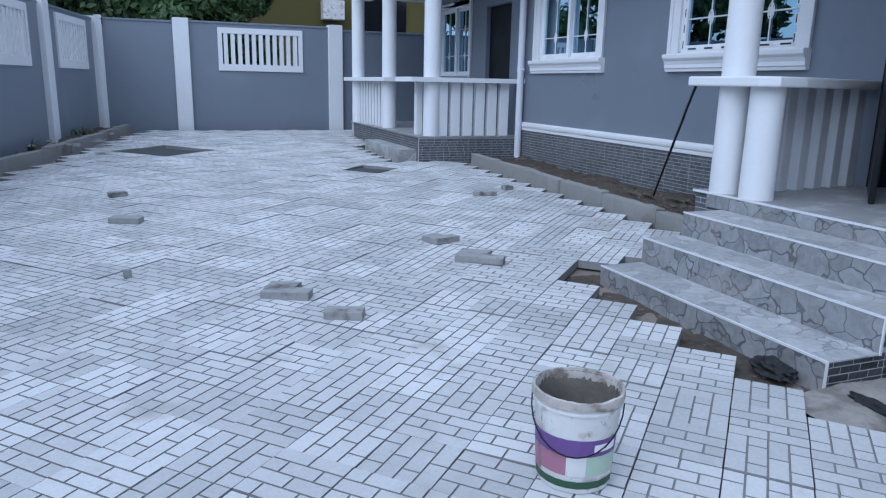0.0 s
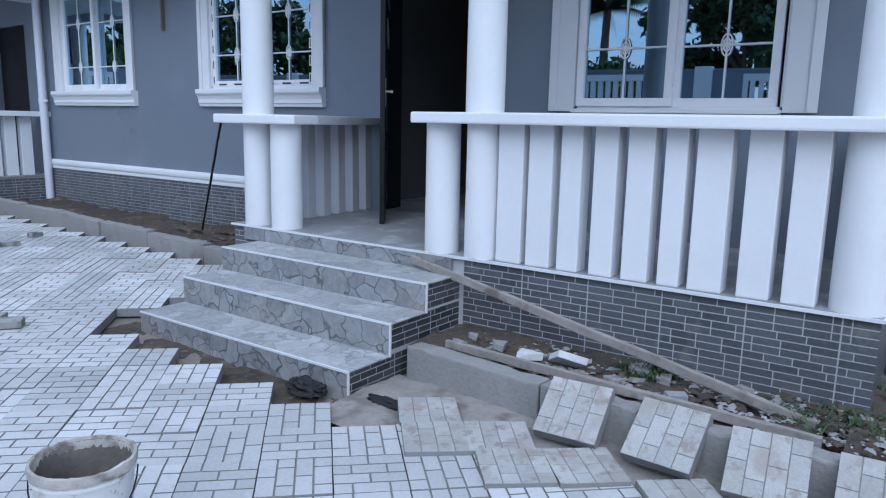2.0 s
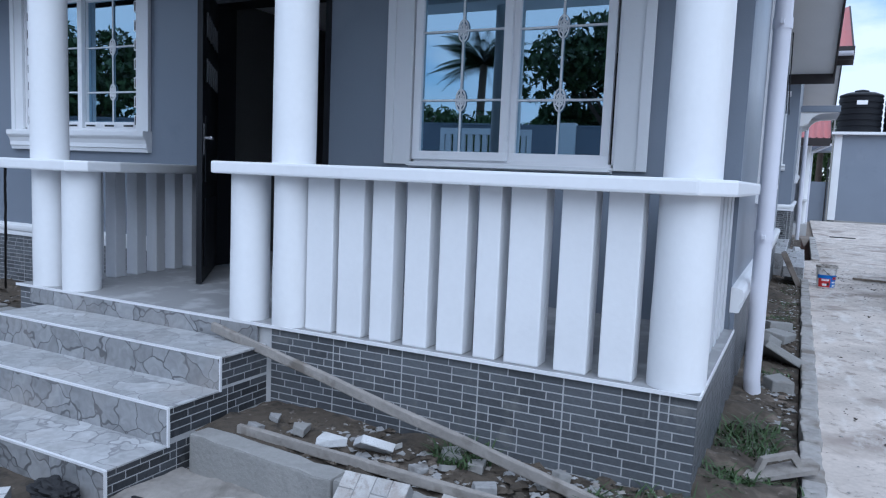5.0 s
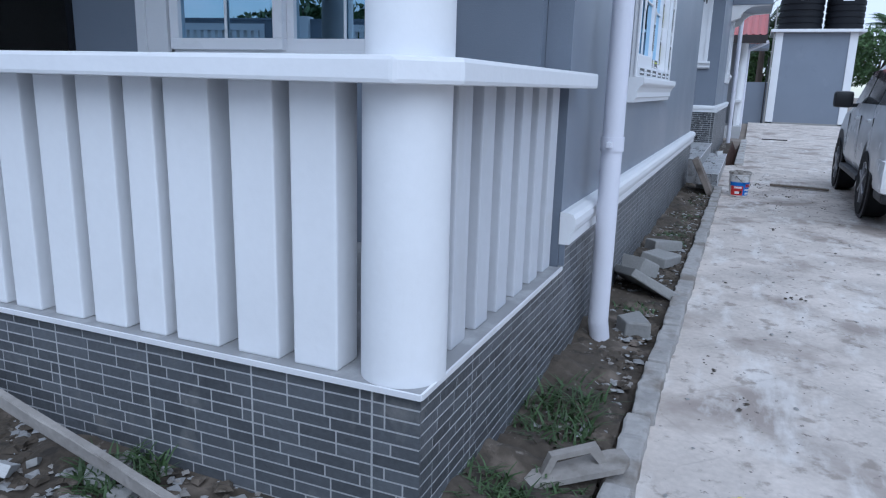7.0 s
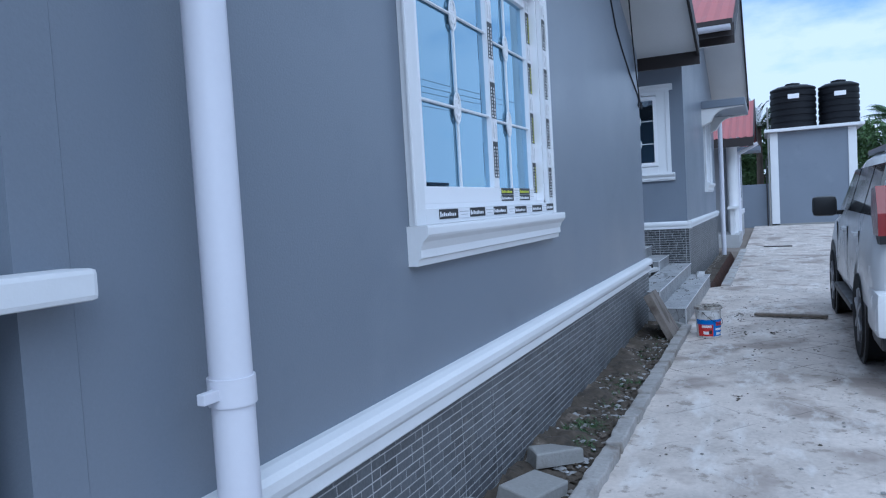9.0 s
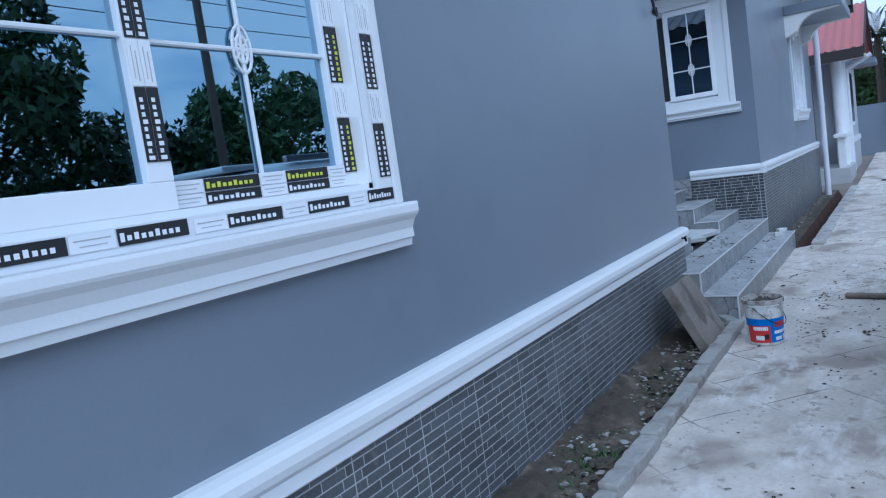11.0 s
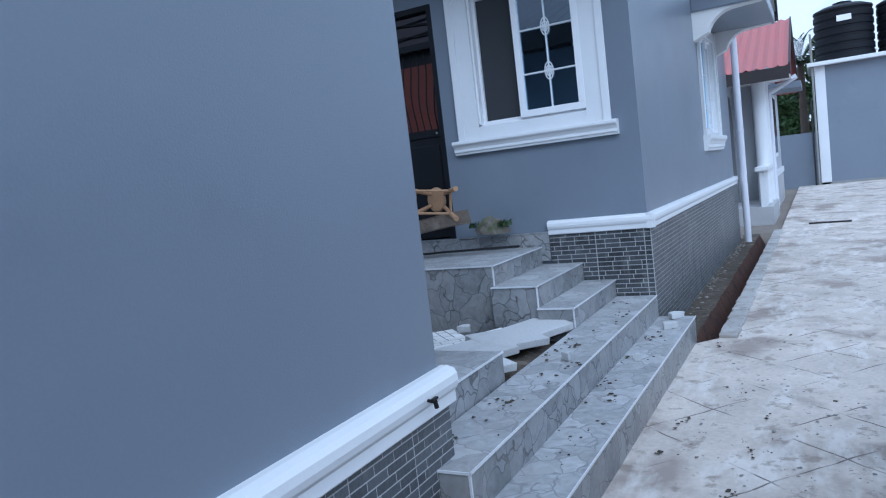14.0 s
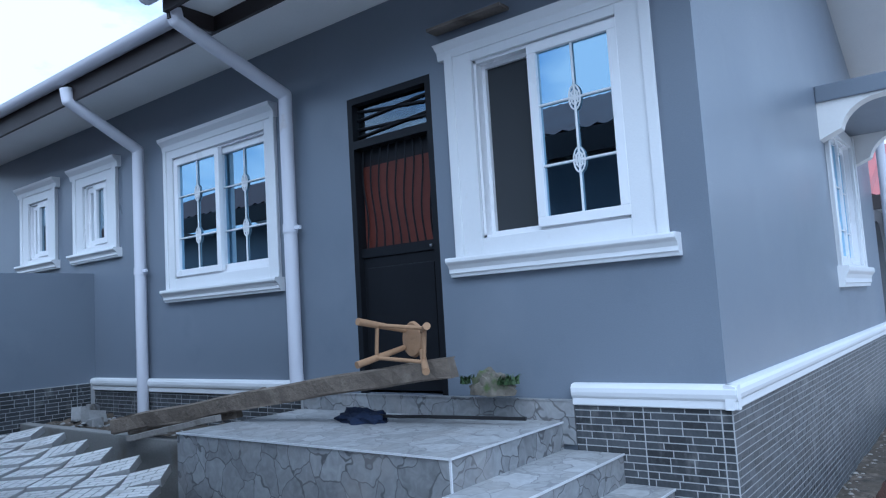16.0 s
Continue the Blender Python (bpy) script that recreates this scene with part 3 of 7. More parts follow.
# ---- driveway ----
def driveway():
    bm = bmesh.new()
    xs, ys = np.arange(-5.5, 46.1, 0.35), np.concatenate([np.arange(-9, -0.9, 0.45), np.arange(-0.9, -0.35, 0.08)])
    grid = []
    for y in ys:
        row = []
        for x in xs:
            z = (0.145 if x > 4 else ground_z(x, -0.5) + (0.145 - ground_z(4, -0.5)) * max(0, (x - 2) / 2)) + 0.012 * noise.noise((x * 0.9, y * 0.9, 2)) + 0.006 * noise.noise((x * 4, y * 4, 4))
            edge = -0.53 if x < 13.2 else (-0.435 if x < 17.1 else -0.75)
            row.append(bm.verts.new((x, min(y, edge), z)))
        grid.append(row)
    for a, b in zip(grid, grid[1:]):
        for i in range(len(xs) - 1):
            bm.faces.new((a[i], a[i + 1], b[i + 1], b[i]))
    r = bmesh.ops.extrude_edge_only(bm, edges=[e for e in bm.edges if e.is_boundary])
    for v in [g for g in r["geom"] if isinstance(g, bmesh.types.BMVert)]:
        v.co.z -= 0.12
    return structure("driveway", bm, DRIVE, "dusty pale concrete drive with dark scuffs", "driveway", smooth=True)


driveway()


# ---- kerbs ----
def kerb(name, points, width, top, label, length=0.6, material=CONCRETE):
    """A row of concrete kerb blocks along a polyline; top is a height or a function of x, y."""
    holder = thing(name, Matrix.Identity(4), label, "kerb", kind="structure")
    rnd = random.Random(len(points) * 7 + int(points[0][0] * 10))
    for (ax, ay), (bx, by) in zip(points, points[1:]):
        total = math.hypot(bx - ax, by - ay)
        n = max(1, round(total / length))
        ang = math.degrees(math.atan2(by - ay, bx - ax))
        for i in range(n):
            u = (i + 0.5) / n
            x, y = ax + (bx - ax) * u, ay + (by - ay) * u
            z = (top(x, y) if callable(top) else top) + rnd.uniform(-0.012, 0.012)
            half = total / n / 2 - 0.004
            bm = made(lambda b: box(b, -half, half, -width / 2, width / 2, -0.24, 0, bevel=0.012))
            bmesh.ops.subdivide_edges(bm, edges=[e for e in bm.edges if abs(e.verts[0].co.x - e.verts[1].co.x) > half], cuts=9, use_grid_fill=True)
            for v in bm.verts:
                v.co += Vector((noise.noise(v.co * 9 + Vector((i, x, y))) * 0.5, noise.noise(v.co * 13 + Vector((x, i, 3))), noise.noise(v.co * 13 + Vector((5, y, i))))) * 0.013
            part("kerb_block", bm, material, holder, m=pose(x, y, z, rnd.uniform(-1, 1), rnd.uniform(-1, 1), ang + rnd.uniform(-2, 2)))
    return holder


kerb("kerb_front", [(3.34, 2.16), (3.30, 1.3), (3.24, 0.3), (3.22, -0.3)], 0.12, 0.275, "rough grey concrete kerb round the front bed")
kerb("kerb_side", [(3.3, -0.50), (13.1, -0.48)], 0.1, 0.205, "rough dusty grey concrete kerb along the side bed", 0.6, KERB_MIX)
kerb("kerb_long", [(4.42, 4.55), (4.48, 7.4), (4.62, 10.45)], 0.11, lambda x, y: 0.25 + 0.014 * y, "grey concrete kerb along the long front bed", 0.9)
kerb("kerb_fence", [(-3.14, 4.4), (-2.0, 10.0), (-0.72, 16.2)], 0.12, lambda x, y: ground_z(x, y) + 0.14, "grey concrete kerb before the boundary fence", 0.9)
kerb("kerb_wing", [(17.1, -0.69), (25.2, -0.71)], 0.15, 0.165, "broken dusty concrete kerb along the wing trench", 0.34, SANDY_PAVER)


# ---- main house shell ----
H_TOP, FLOOR = 3.15, 0.685
side_window = (7.41, 9.31, 1.65, 3.05)
W1, W2, W3 = (8.42, 10.08, 1.83, 3.15), (5.12, 6.80, 1.83, 3.15), (0.755, 2.255, 1.63, 3.02)
front_door, far_door, far_win = (3.0, 4.22, FLOOR, 2.95), (11.1, 12.1, FLOOR, 2.8), (12.85, 14.4, 1.6, 2.95)

structure("wall_front", made(lambda bm: wall_cells(bm, "y", 5.5, 5.7, 0.12, 15.5, 0.0, H_TOP + 0.45, [W1, W2, W3, front_door, far_door, far_win])), GREY, "slate grey painted front wall of the house", "wall")


def side_wall(bm):
    wall_cells(bm, "x", 0.0, 0.2, 5.7, 13.425, 0.0, H_TOP + 0.2, [side_window])
    prism(bm, [(5.7, H_TOP + 0.2), (13.425, H_TOP + 0.2), (9.5, 5.05)], "y", 0.0, 0.2)
    box(bm, 5.57, 5.698, -0.002, 0.118, 0.0, H_TOP + 0.2)


structure("wall_side", made(side_wall), GREY, "slate grey painted gable wall along the drive", "wall")
structure("wall_rear", boxes((13.225, 13.425, 0.2, 15.5, 0.0, H_TOP + 0.2)), GREY, "slate grey painted rear wall of the main house", "wall")
structure("wall_far_end", boxes((5.7, 13.26, 15.3, 15.5, 0.0, H_TOP + 0.2)), GREY, "slate grey painted end wall of the main house", "wall")
structure("wall_inner", boxes((9.6, 9.7, 0.2, 15.3, 0.6, H_TOP), (5.7, 9.6, 3.6 - 0.95, 3.6 - 0.85, 0.6, H_TOP), (5.7, 9.6, 4.6, 4.7, 0.6, H_TOP)), GREY_IN, "plaster partition walls inside the house, coloured dark like unlit rooms", "wall")
structure("floor_main", boxes((5.52, 13.26, 0.2, 15.3, 0.4, FLOOR - 0.004)), PORCH_TILE, "dusty tiled floor inside the house", "floor")
structure("ceiling_main", boxes((5.7, 13.26, 0.2, 15.3, H_TOP - 0.05, H_TOP)), SOFFIT, "white boarded ceiling inside the house", "ceiling")


def gable_roof(name, x_lo, x_mid, x_hi, y0, y1, z_lo, z_mid, z_hi, label, sheet=ROOF):
    """Two corrugated slopes with their ridge along y, soffit boards and dark barge boards."""
    holder = thing(name, Matrix.Identity(4), label, "roof", kind="structure")
    for xa, za in ((x_lo, z_lo), (x_hi, z_hi)):
        n = int((y1 - y0) / 0.05)
        verts, faces = [], []
        for i in range(n + 1):
            y, w = y0 + (y1 - y0) * i / n, 0.018 * math.cos(i * math.pi / 2)
            verts += [(xa, y, za + 0.12 + w), (x_mid, y, z_mid + 0.12 + w)]
        for i in range(n):
            faces.append((2 * i, 2 * i + 1, 2 * i + 3, 2 * i + 2))
        me = bpy.data.meshes.new("roof_sheet")
        me.from_pydata(verts, [], faces)
        me.materials.append(sheet)
        ob = new("roof_sheet", me)
        ob.parent = holder
        sgn = 1 if xa > x_mid else -1
        part("soffit", made(lambda bm: prism(bm, [(xa, za), (x_mid, z_mid), (x_mid, z_mid + 0.04), (xa, za + 0.04)], "y", y0, y1)), SOFFIT, holder, "white underside board")
        part("barge_board", made(lambda bm: prism(bm, [(xa, za - 0.06), (x_mid, z_mid - 0.06), (x_mid, z_mid + 0.15), (xa, za + 0.15)], "y", y0 - 0.03, y0)), FASCIA, holder, "dark brown barge board")
        part("fascia", boxes((min(xa, xa + 0.03 * sgn), max(xa, xa + 0.03 * sgn), y0 - 0.03, y1, za - 0.16, za + 0.1)), FASCIA, holder, "dark brown fascia board")
    return holder


gable_roof("roof_main", 4.75, 9.0, 14.08, -0.62, 15.9, 3.42, 5.35, 3.44, "dull maroon corrugated gable roof with white soffit and dark barge boards", ROOF_DARK)
for y0, y1 in ((-0.62, 4.8), (10.3, 15.9)):
    structure("roof_porch", made(lambda bm: prism(bm, [(3.6, 3.235), (4.72, 3.235), (4.72, 3.6), (3.6, 3.38)], "y", y0, y1)), ROOF_DARK, "low maroon sheet roof over a porch", "roof")


# ---- brick-patterned plinth tiles ----
ROW_H, GAP = 0.0398, 0.0058
brick_meshes = {}


def brick_mesh(length):
    key = round(length, 3)
    if key not in brick_meshes:
        brick_meshes[key] = mesh_of("brick", made(lambda bm: [box(bm, 0, length - GAP, -0.0015, 0.006, 0, ROW_H - GAP)]), BRICK)
    return brick_meshes[key]


def brick_rows(width, z0, z1, seed):
    """Rows of (start, length, height) for a tiled face of that width, with a straight joint every 0.4 m."""
    rnd = random.Random(seed)
    cuts = ((0.13, 0.26, 0.38), (0.06, 0.19, 0.32), (0.10, 0.23, 0.36), (0.15, 0.28), (0.04, 0.17, 0.30), (0.08, 0.21, 0.34))
    out, z, last = [], z1 - ROW_H, None
    while z > z0 - 0.03:
        a = 0.0
        while a < width - 0.02:
            row = rnd.choice([c for c in cuts if c is not last])
            last, s = row, 0.0
            room = min(0.42, width - a)
            for e in [c for c in row if c < room - 0.035] + [room]:
                edge = GAP * 0.8 if e == room and a + room > width - 0.002 else (-0.0015 if e == room else 0.0)
                out.append((a + s, e - s + edge, z))
                s = e
            a += room
        z -= ROW_H
    return out


def plinth_face(holder, width, z0, z1, m, seed, single=False):
    """Brick tiles on a face whose local x runs along it and whose local -y points outward."""
    rows = brick_rows(width, z0, z1, seed)
    if single:
        for s, ln, z in rows:
            ob = new("brick", brick_mesh(ln))
            ob.parent = holder
            ob.matrix_basis = m @ pose(s, 0.0, z)
        return
    verts, faces = [], []
    for s, ln, z in rows:
        k = len(verts)
        x0, x1, h = s, s + ln - GAP, z + ROW_H - GAP
        verts += [(x0, 0.002, z), (x1, 0.002, z), (x1, 0.002, h), (x0, 0.002, h), (x0, -0.0012, z), (x1, -0.0012, z), (x1, -0.0012, h), (x0, -0.0012, h)]
        faces += [(k + 4, k + 5, k + 6, k + 7), (k, k + 1, k + 5, k + 4), (k + 3, k + 7, k + 6, k + 2), (k, k + 4, k + 7, k + 3), (k + 1, k + 2, k + 6, k + 5)]
    me = bpy.data.meshes.new("brick_tiles")
    me.from_pydata([m @ Vector(v) for v in verts], [], faces)
    me.materials.append(BRICK)
    ob = new("brick_tiles", me)
    ob.parent = holder
    tagged(ob, kind="stuff")


PF = 3.94  # the face of the porch plinth
front_plinth = structure("plinth_porch", boxes((PF, 5.5, -0.025, 4.45, 0.0, FLOOR - 0.015)), GROUT, "dark brick-patterned tiled plinth of the porch with pale joints", "plinth")
side_plinth = structure("plinth_side", boxes((5.5, 13.445, -0.025, 0.0, 0.0, FLOOR - 0.02), (5.58, 13.445, -0.025, 0.0, FLOOR - 0.02, 0.79)), GROUT, "dark brick-patterned tiled plinth along the drive", "plinth")
long_plinth = structure("plinth_front", boxes((5.475, 5.5, 4.45, 10.6, 0.0, 0.755)), GROUT, "dark brick-patterned tiled plinth below the front windows", "plinth")
structure("plinth_end", boxes((5.57, 5.58, -0.03, -0.004, FLOOR - 0.01, 0.785)), GREY, "grey plaster stop at the end of the side plinth", "plinth")
plinth_face(side_plinth, 7.865, 0.1, 0.79, pose(5.58, -0.025, 0), 3)
plinth_face(side_plinth, 1.64, 0.12, FLOOR - 0.015, pose(PF, -0.025, 0), 4)
plinth_face(long_plinth, 6.1, 0.2, 0.755, pose(5.475, 10.58, 0, 0, 0, -90), 5)


def moulding(name, profile, a0, a1, m, label, material=WHITE):
    """A moulded white strip: profile of (out, z) points, running along local x from a0 to a1."""
    return structure(name, made(lambda bm: prism(bm, [(-o, z) for o, z in profile], "x", a0, a1, m)), material, label, "trim")


BAND = [(0, 0.78), (0.05, 0.78), (0.056, 0.787), (0.056, 0.832), (0.062, 0.838), (0.07, 0.85), (0.076, 0.875), (0.074, 0.905), (0.062, 0.925), (0.03, 0.935), (0, 0.935)]
moulding("trim_side", BAND, 5.565, 13.46, Matrix.Identity(4), "white moulded band above the brick plinth")
moulding("trim_front", [(o * 0.7, (z - 0.78) * 0.84 + 0.745) for o, z in BAND], 0, 6.05, pose(5.5, 10.5, 0, 0, 0, -90), "white moulded band above the front plinth")


# ---- porch ----
structure("porch_floor", boxes((PF - 0.02, 5.5, -0.035, 4.46, FLOOR - 0.015, FLOOR), bevel=0.004), PORCH_TILE, "dusty grey tiled porch floor", "floor")
structure("trim_porch_edge", boxes((PF - 0.028, PF - 0.02, -0.04, 4.46, FLOOR - 0.014, FLOOR + 0.003), (PF - 0.02, 5.5, -0.043, -0.035, FLOOR - 0.014, FLOOR + 0.003)), NOSING, "pale metal edge strip of the porch floor", "trim")


def porch_steps():
    st = thing("porch_steps", pose(0, 0, 0), "three wide entrance steps clad in stone-print tiles with pale metal edges", "steps", kind="structure")
    y0, y1 = 2.225, 4.11
    low = 0.0
    for i, (x, z) in enumerate(((2.882, 0.225), (3.222, 0.408), (3.556, 0.578))):
        part("step_core", boxes((x + 0.004, PF, y0 + 0.03, y1 - 0.004, low - 0.05 if i == 0 else low, z - 0.008)), GROUT, st)
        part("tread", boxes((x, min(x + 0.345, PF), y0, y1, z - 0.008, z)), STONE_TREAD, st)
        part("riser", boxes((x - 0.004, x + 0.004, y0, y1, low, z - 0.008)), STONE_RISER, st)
        part("edge_strip", boxes((x - 0.008, x + 0.006, y0, y1, z - 0.008, z + 0.003)), NOSING, st)
        part("edge_strip", boxes((x - 0.007, x + 0.005, y0 - 0.005, y0 + 0.004, max(low, 0.08), z)), NOSING, st)
        plinth_face(st, PF - x, low + 0.028, z - 0.006, pose(x, y0 + 0.03, 0), 20 + i)
        low = z - 0.008
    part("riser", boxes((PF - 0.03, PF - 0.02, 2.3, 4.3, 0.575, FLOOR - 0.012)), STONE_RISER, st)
    return st


porch_steps()


def column(bm, x, y, r, z0, z1):
    lathe(bm, [(r, z0), (r * 1.0, z0 + 0.3), (r * 0.985, (z0 + z1) / 2), (r * 0.98, z1)], 36, pose(x, y, 0), close=True)


def porch_column(x, y, r, z0, z1, label="round white painted concrete porch column"):
    ob = part("porch_column", made(lambda bm: column(bm, 0, 0, r, 0, z1 - z0)), WHITE_ROUGH, None, label, True, m=pose(x, y, z0))
    return tagged(ob, category="column", group="porch columns")


BEAM_Z = 3.08
for x, y, r in ((4.05, 0.079, 0.125), (4.02, 2.145, 0.112), (4.02, 2.455, 0.112), (4.035, 4.25, 0.115), (4.035, 3.935, 0.12)):
    porch_column(x, y, r, FLOOR, 1.51 if y < 3 else 1.477)
for x, y, r in ((4.05, 0.074, 0.12), (4.01, 2.145, 0.118), (4.0, 4.2, 0.118)):
    porch_column(x, y, r, 1.574 if y < 3 else 1.543, BEAM_Z, "round white painted upper porch column")


railing_a = thing("porch_railing", pose(4.0, 1.2, FLOOR), "white concrete porch railing of upright slats under a thick cap", "railing")
railing_b = thing("porch_railing", pose(4.4, 4.1, FLOOR), "white concrete railing beside the entrance steps", "railing")
railing_c = thing("porch_railing", pose(3.9, 12.0, 0.66), "white concrete railing of the far porch", "railing")


def rail_cap(holder, outline, z0, z1):
    bm = made(lambda b: prism(b, outline, "z", z0, z1))
    bmesh.ops.recalc_face_normals(bm, faces=bm.faces)
    bmesh.ops.bevel(bm, geom=list(bm.edges), offset=0.012, segments=2, profile=0.6, affect="EDGES")
    ob = part("cap", bm, WHITE_ROUGH, holder)
    ob.matrix_parent_inverse = holder.matrix_basis.inverted()
    return ob


rail_cap(railing_a, [(3.84, 2.59), (3.84, 0.02), (3.97, -0.115), (5.68, -0.11), (5.68, 0.0), (5.5, 0.0), (5.5, 0.22), (4.25, 0.22), (4.25, 2.59)], 1.508, 1.576)
rail_cap(railing_b, [(3.84, 4.55), (3.84, 3.83), (3.94, 3.74), (4.2, 3.76), (5.5, 4.225), (5.5, 4.45), (4.3, 4.55)], 1.475, 1.545)

slat_cache = {}


def slat(holder, x, y, width, rz, z0=FLOOR, z1=1.49, depth=0.1, material=WHITE_ROUGH):
    """An upright concrete fin of the railing; its face is width wide and looks along local -y."""
    key = (width, z0, z1, depth, material.name)
    if key not in slat_cache:
        bm = made(lambda b: box(b, -width / 2, width / 2, -depth / 2, depth / 2, 0, z1 - z0, bevel=0.007))
        slat_cache[key] = mesh_of("slat", bm, material)
    ob = new("slat", slat_cache[key])
    ob.parent = holder
    ob.matrix_parent_inverse = holder.matrix_basis.inverted()
    ob.matrix_basis = pose(x, y, z0, 0, 0, rz)
    return ob


for a, b in ((2.01, 1.84), (1.805, 1.65), (1.60, 1.47), (1.40, 1.265), (1.21, 1.065), (1.01, 0.895), (0.85, 0.68), (0.607, 0.455), (0.40, 0.25)):
    slat(railing_a, 4.02, (a + b) / 2, round(a - b, 3), -90, z1=1.51, depth=0.12)
# Side and return slats take the white with shade mixed in.
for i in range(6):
    slat(railing_a, 4.325 + 0.219 * i, 0.066, 0.122, 0, z1=1.51, material=SHADED_THIN_WHITE)
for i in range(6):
    slat(railing_b, 4.33 + 0.205 * i, 4.21 + 0.022 * i, 0.10, 8, z1=1.477, depth=0.1, material=SHADED_THIN_WHITE)


structure("beam_porch", boxes((3.92, 4.28, -0.06, 4.5, BEAM_Z, 3.2), (4.28, 5.5, -0.06, 0.26, BEAM_Z, 3.2), (4.28, 5.5, 4.2, 4.5, BEAM_Z, 3.2)), WHITE_ROUGH, "white painted porch beam above the columns", "beam")
structure("ceiling_porch", boxes((3.6, 5.498, -0.6, 4.8, 3.2, 3.23), (3.6, 5.498, 10.3, 15.6, 3.2, 3.23)), SOFFIT, "white boarded porch ceiling", "ceiling")


# ---- far porch ----
FX = 3.73
far_plinth = structure("plinth_far_porch", boxes((FX, 5.5, 10.58, 15.0, 0.1, 0.625)), GROUT, "dark brick-patterned tiled plinth of the far porch", "plinth")
plinth_face(far_plinth, 1.75, 0.2, 0.605, pose(FX, 10.58, 0), 31)
plinth_face(far_plinth, 4.2, 0.25, 0.62, pose(FX, 14.82, 0, 0, 0, -90), 32)
structure("porch_floor_far", boxes((FX - 0.02, 5.5, 10.56, 15.02, 0.625, 0.645)), PORCH_TILE, "grey tiled floor of the far porch", "floor")
far_step = structure("steps_far_porch", boxes((3.44, FX, 10.7, 12.8, 0.1, 0.43), bevel=0.006), STONE_TREAD, "single stone-print tiled step before the far porch", "steps")
for x, y in ((3.97, 10.70), (3.885, 12.75), (3.79, 14.65)):
    porch_column(x, y, 0.13, 0.645, 1.48)
    porch_column(x, y, 0.13, 1.55, BEAM_Z, "round white painted upper porch column")


def far_cap(outline):
    ob = part("cap", made(lambda b: prism(b, outline, "z", 1.48, 1.55)), WHITE_ROUGH, railing_c)
    ob.matrix_parent_inverse = railing_c.matrix_basis.inverted()
    return ob


far_cap([(3.54, 11.25), (3.57, 10.5), (5.5, 10.5), (5.5, 10.85), (4.15, 10.85), (4.12, 11.25)])
far_cap([(3.56, 15.0), (3.68, 12.4), (4.1, 12.4), (3.98, 15.0)])
for i in range(6):
    slat(railing_c, 4.14 + 0.213 * i, 10.68, 0.155, 0, 0.645, 1.48)
for i in range(9):
    slat(railing_c, 3.865 - 0.0095 * i, 13.0 + 0.18 * i, 0.10, -87, 0.645, 1.48)
slat(railing_c, 3.86, 11.02, 0.14, -90, 0.645, 1.48)
structure("beam_far_porch", boxes((3.8, 4.12, 10.55, 14.9, BEAM_Z, 3.2), (4.12, 5.5, 10.55, 10.9, BEAM_Z, 3.2)), WHITE_ROUGH, "white painted beam of the far porch", "beam")


# ---- boundary fences ----
def fence_run(name, ax, ay, bx, by, top, bays, vent_bays, label, flip=1, vent=(0.85, 2.65, 1.61, 2.49), z_base=None):
    """A rendered block fence with white pilasters and slotted vent panels; local x runs along it, local -y looks into the yard."""
    length, ang = math.hypot(bx - ax, by - ay), math.degrees(math.atan2(by - ay, bx - ax))
    holder = thing(name, pose(ax, ay, 0, 0, 0, ang), label, "fence", kind="structure")
    bay = length / bays
    off = bay / 2 - (vent[0] + vent[1]) / 2
    holes = [(i * bay + vent[0] + off, i * bay + vent[1] + off, vent[2], vent[3]) for i in vent_bays]
    part("fence_wall", made(lambda bm: wall_cells(bm, "x", 0, 0.15, 0, length, -0.2, top - 0.03, holes)), GREY, holder)
    part("coping", boxes((0, length, -0.02, 0.17, top - 0.03, top + 0.01), bevel=0.006), GREY, holder)
    pil = mesh_of("pilaster", boxes((-0.16, 0.16, -0.09, 0.17, -0.2, top + 0.05), bevel=0.012), WHITE_ROUGH)
    for i in range(bays + 1):
        ob = new("pilaster", pil)
        ob.parent = holder
        ob.matrix_basis = pose(i * bay, 0, 0)
    for x0, x1, z0, z1 in holes:
        part("vent_frame", boxes((x0 - 0.02, x1 + 0.02, -0.03, 0.1, z0 - 0.02, z0 + 0.12), (x0 - 0.02, x1 + 0.02, -0.03, 0.1, z1 - 0.1, z1 + 0.02), (x0 - 0.02, x0 + 0.07, -0.03, 0.1, z0 + 0.12, z1 - 0.1), (x1 - 0.07, x1 + 0.02, -0.03, 0.1, z0 + 0.12, z1 - 0.1)), WHITE_ROUGH, holder)
        for k in range(11):
            u = x0 + 0.07 + (x1 - x0 - 0.14) * (k + 0.5) / 11
            part("vent_bar", boxes((u - 0.042, u + 0.042, -0.02, 0.09, z0 + 0.12, z1 - 0.1)), WHITE_ROUGH, holder)
    return holder


fence_run("fence_back", 0.43, 16.6, 3.735, 16.6, 2.65, 1, [0], "slate grey rendered back fence with a white slotted vent", vent=(0.77, 2.55, 1.66, 2.525))
fence_run("fence_back_corner", -1.24, 16.6, 0.43, 16.62, 2.63, 1, [], "slate grey rendered corner of the back fence")
fence_run("fence_back_end", 3.735, 16.62, 16.9, 16.6, 2.6, 4, [], "slate grey rendered fence behind the house")
fence_run("fence_left", -5.24, -9.0, -1.24, 16.6, 2.6, 8, range(8), "slate grey rendered side fence with white slotted vents and white pilasters")
fence_run("fence_right", 46.0, -9.0, -5.3, -9.0, 2.2, 14, [], "slate grey rendered fence along the far side of the drive")

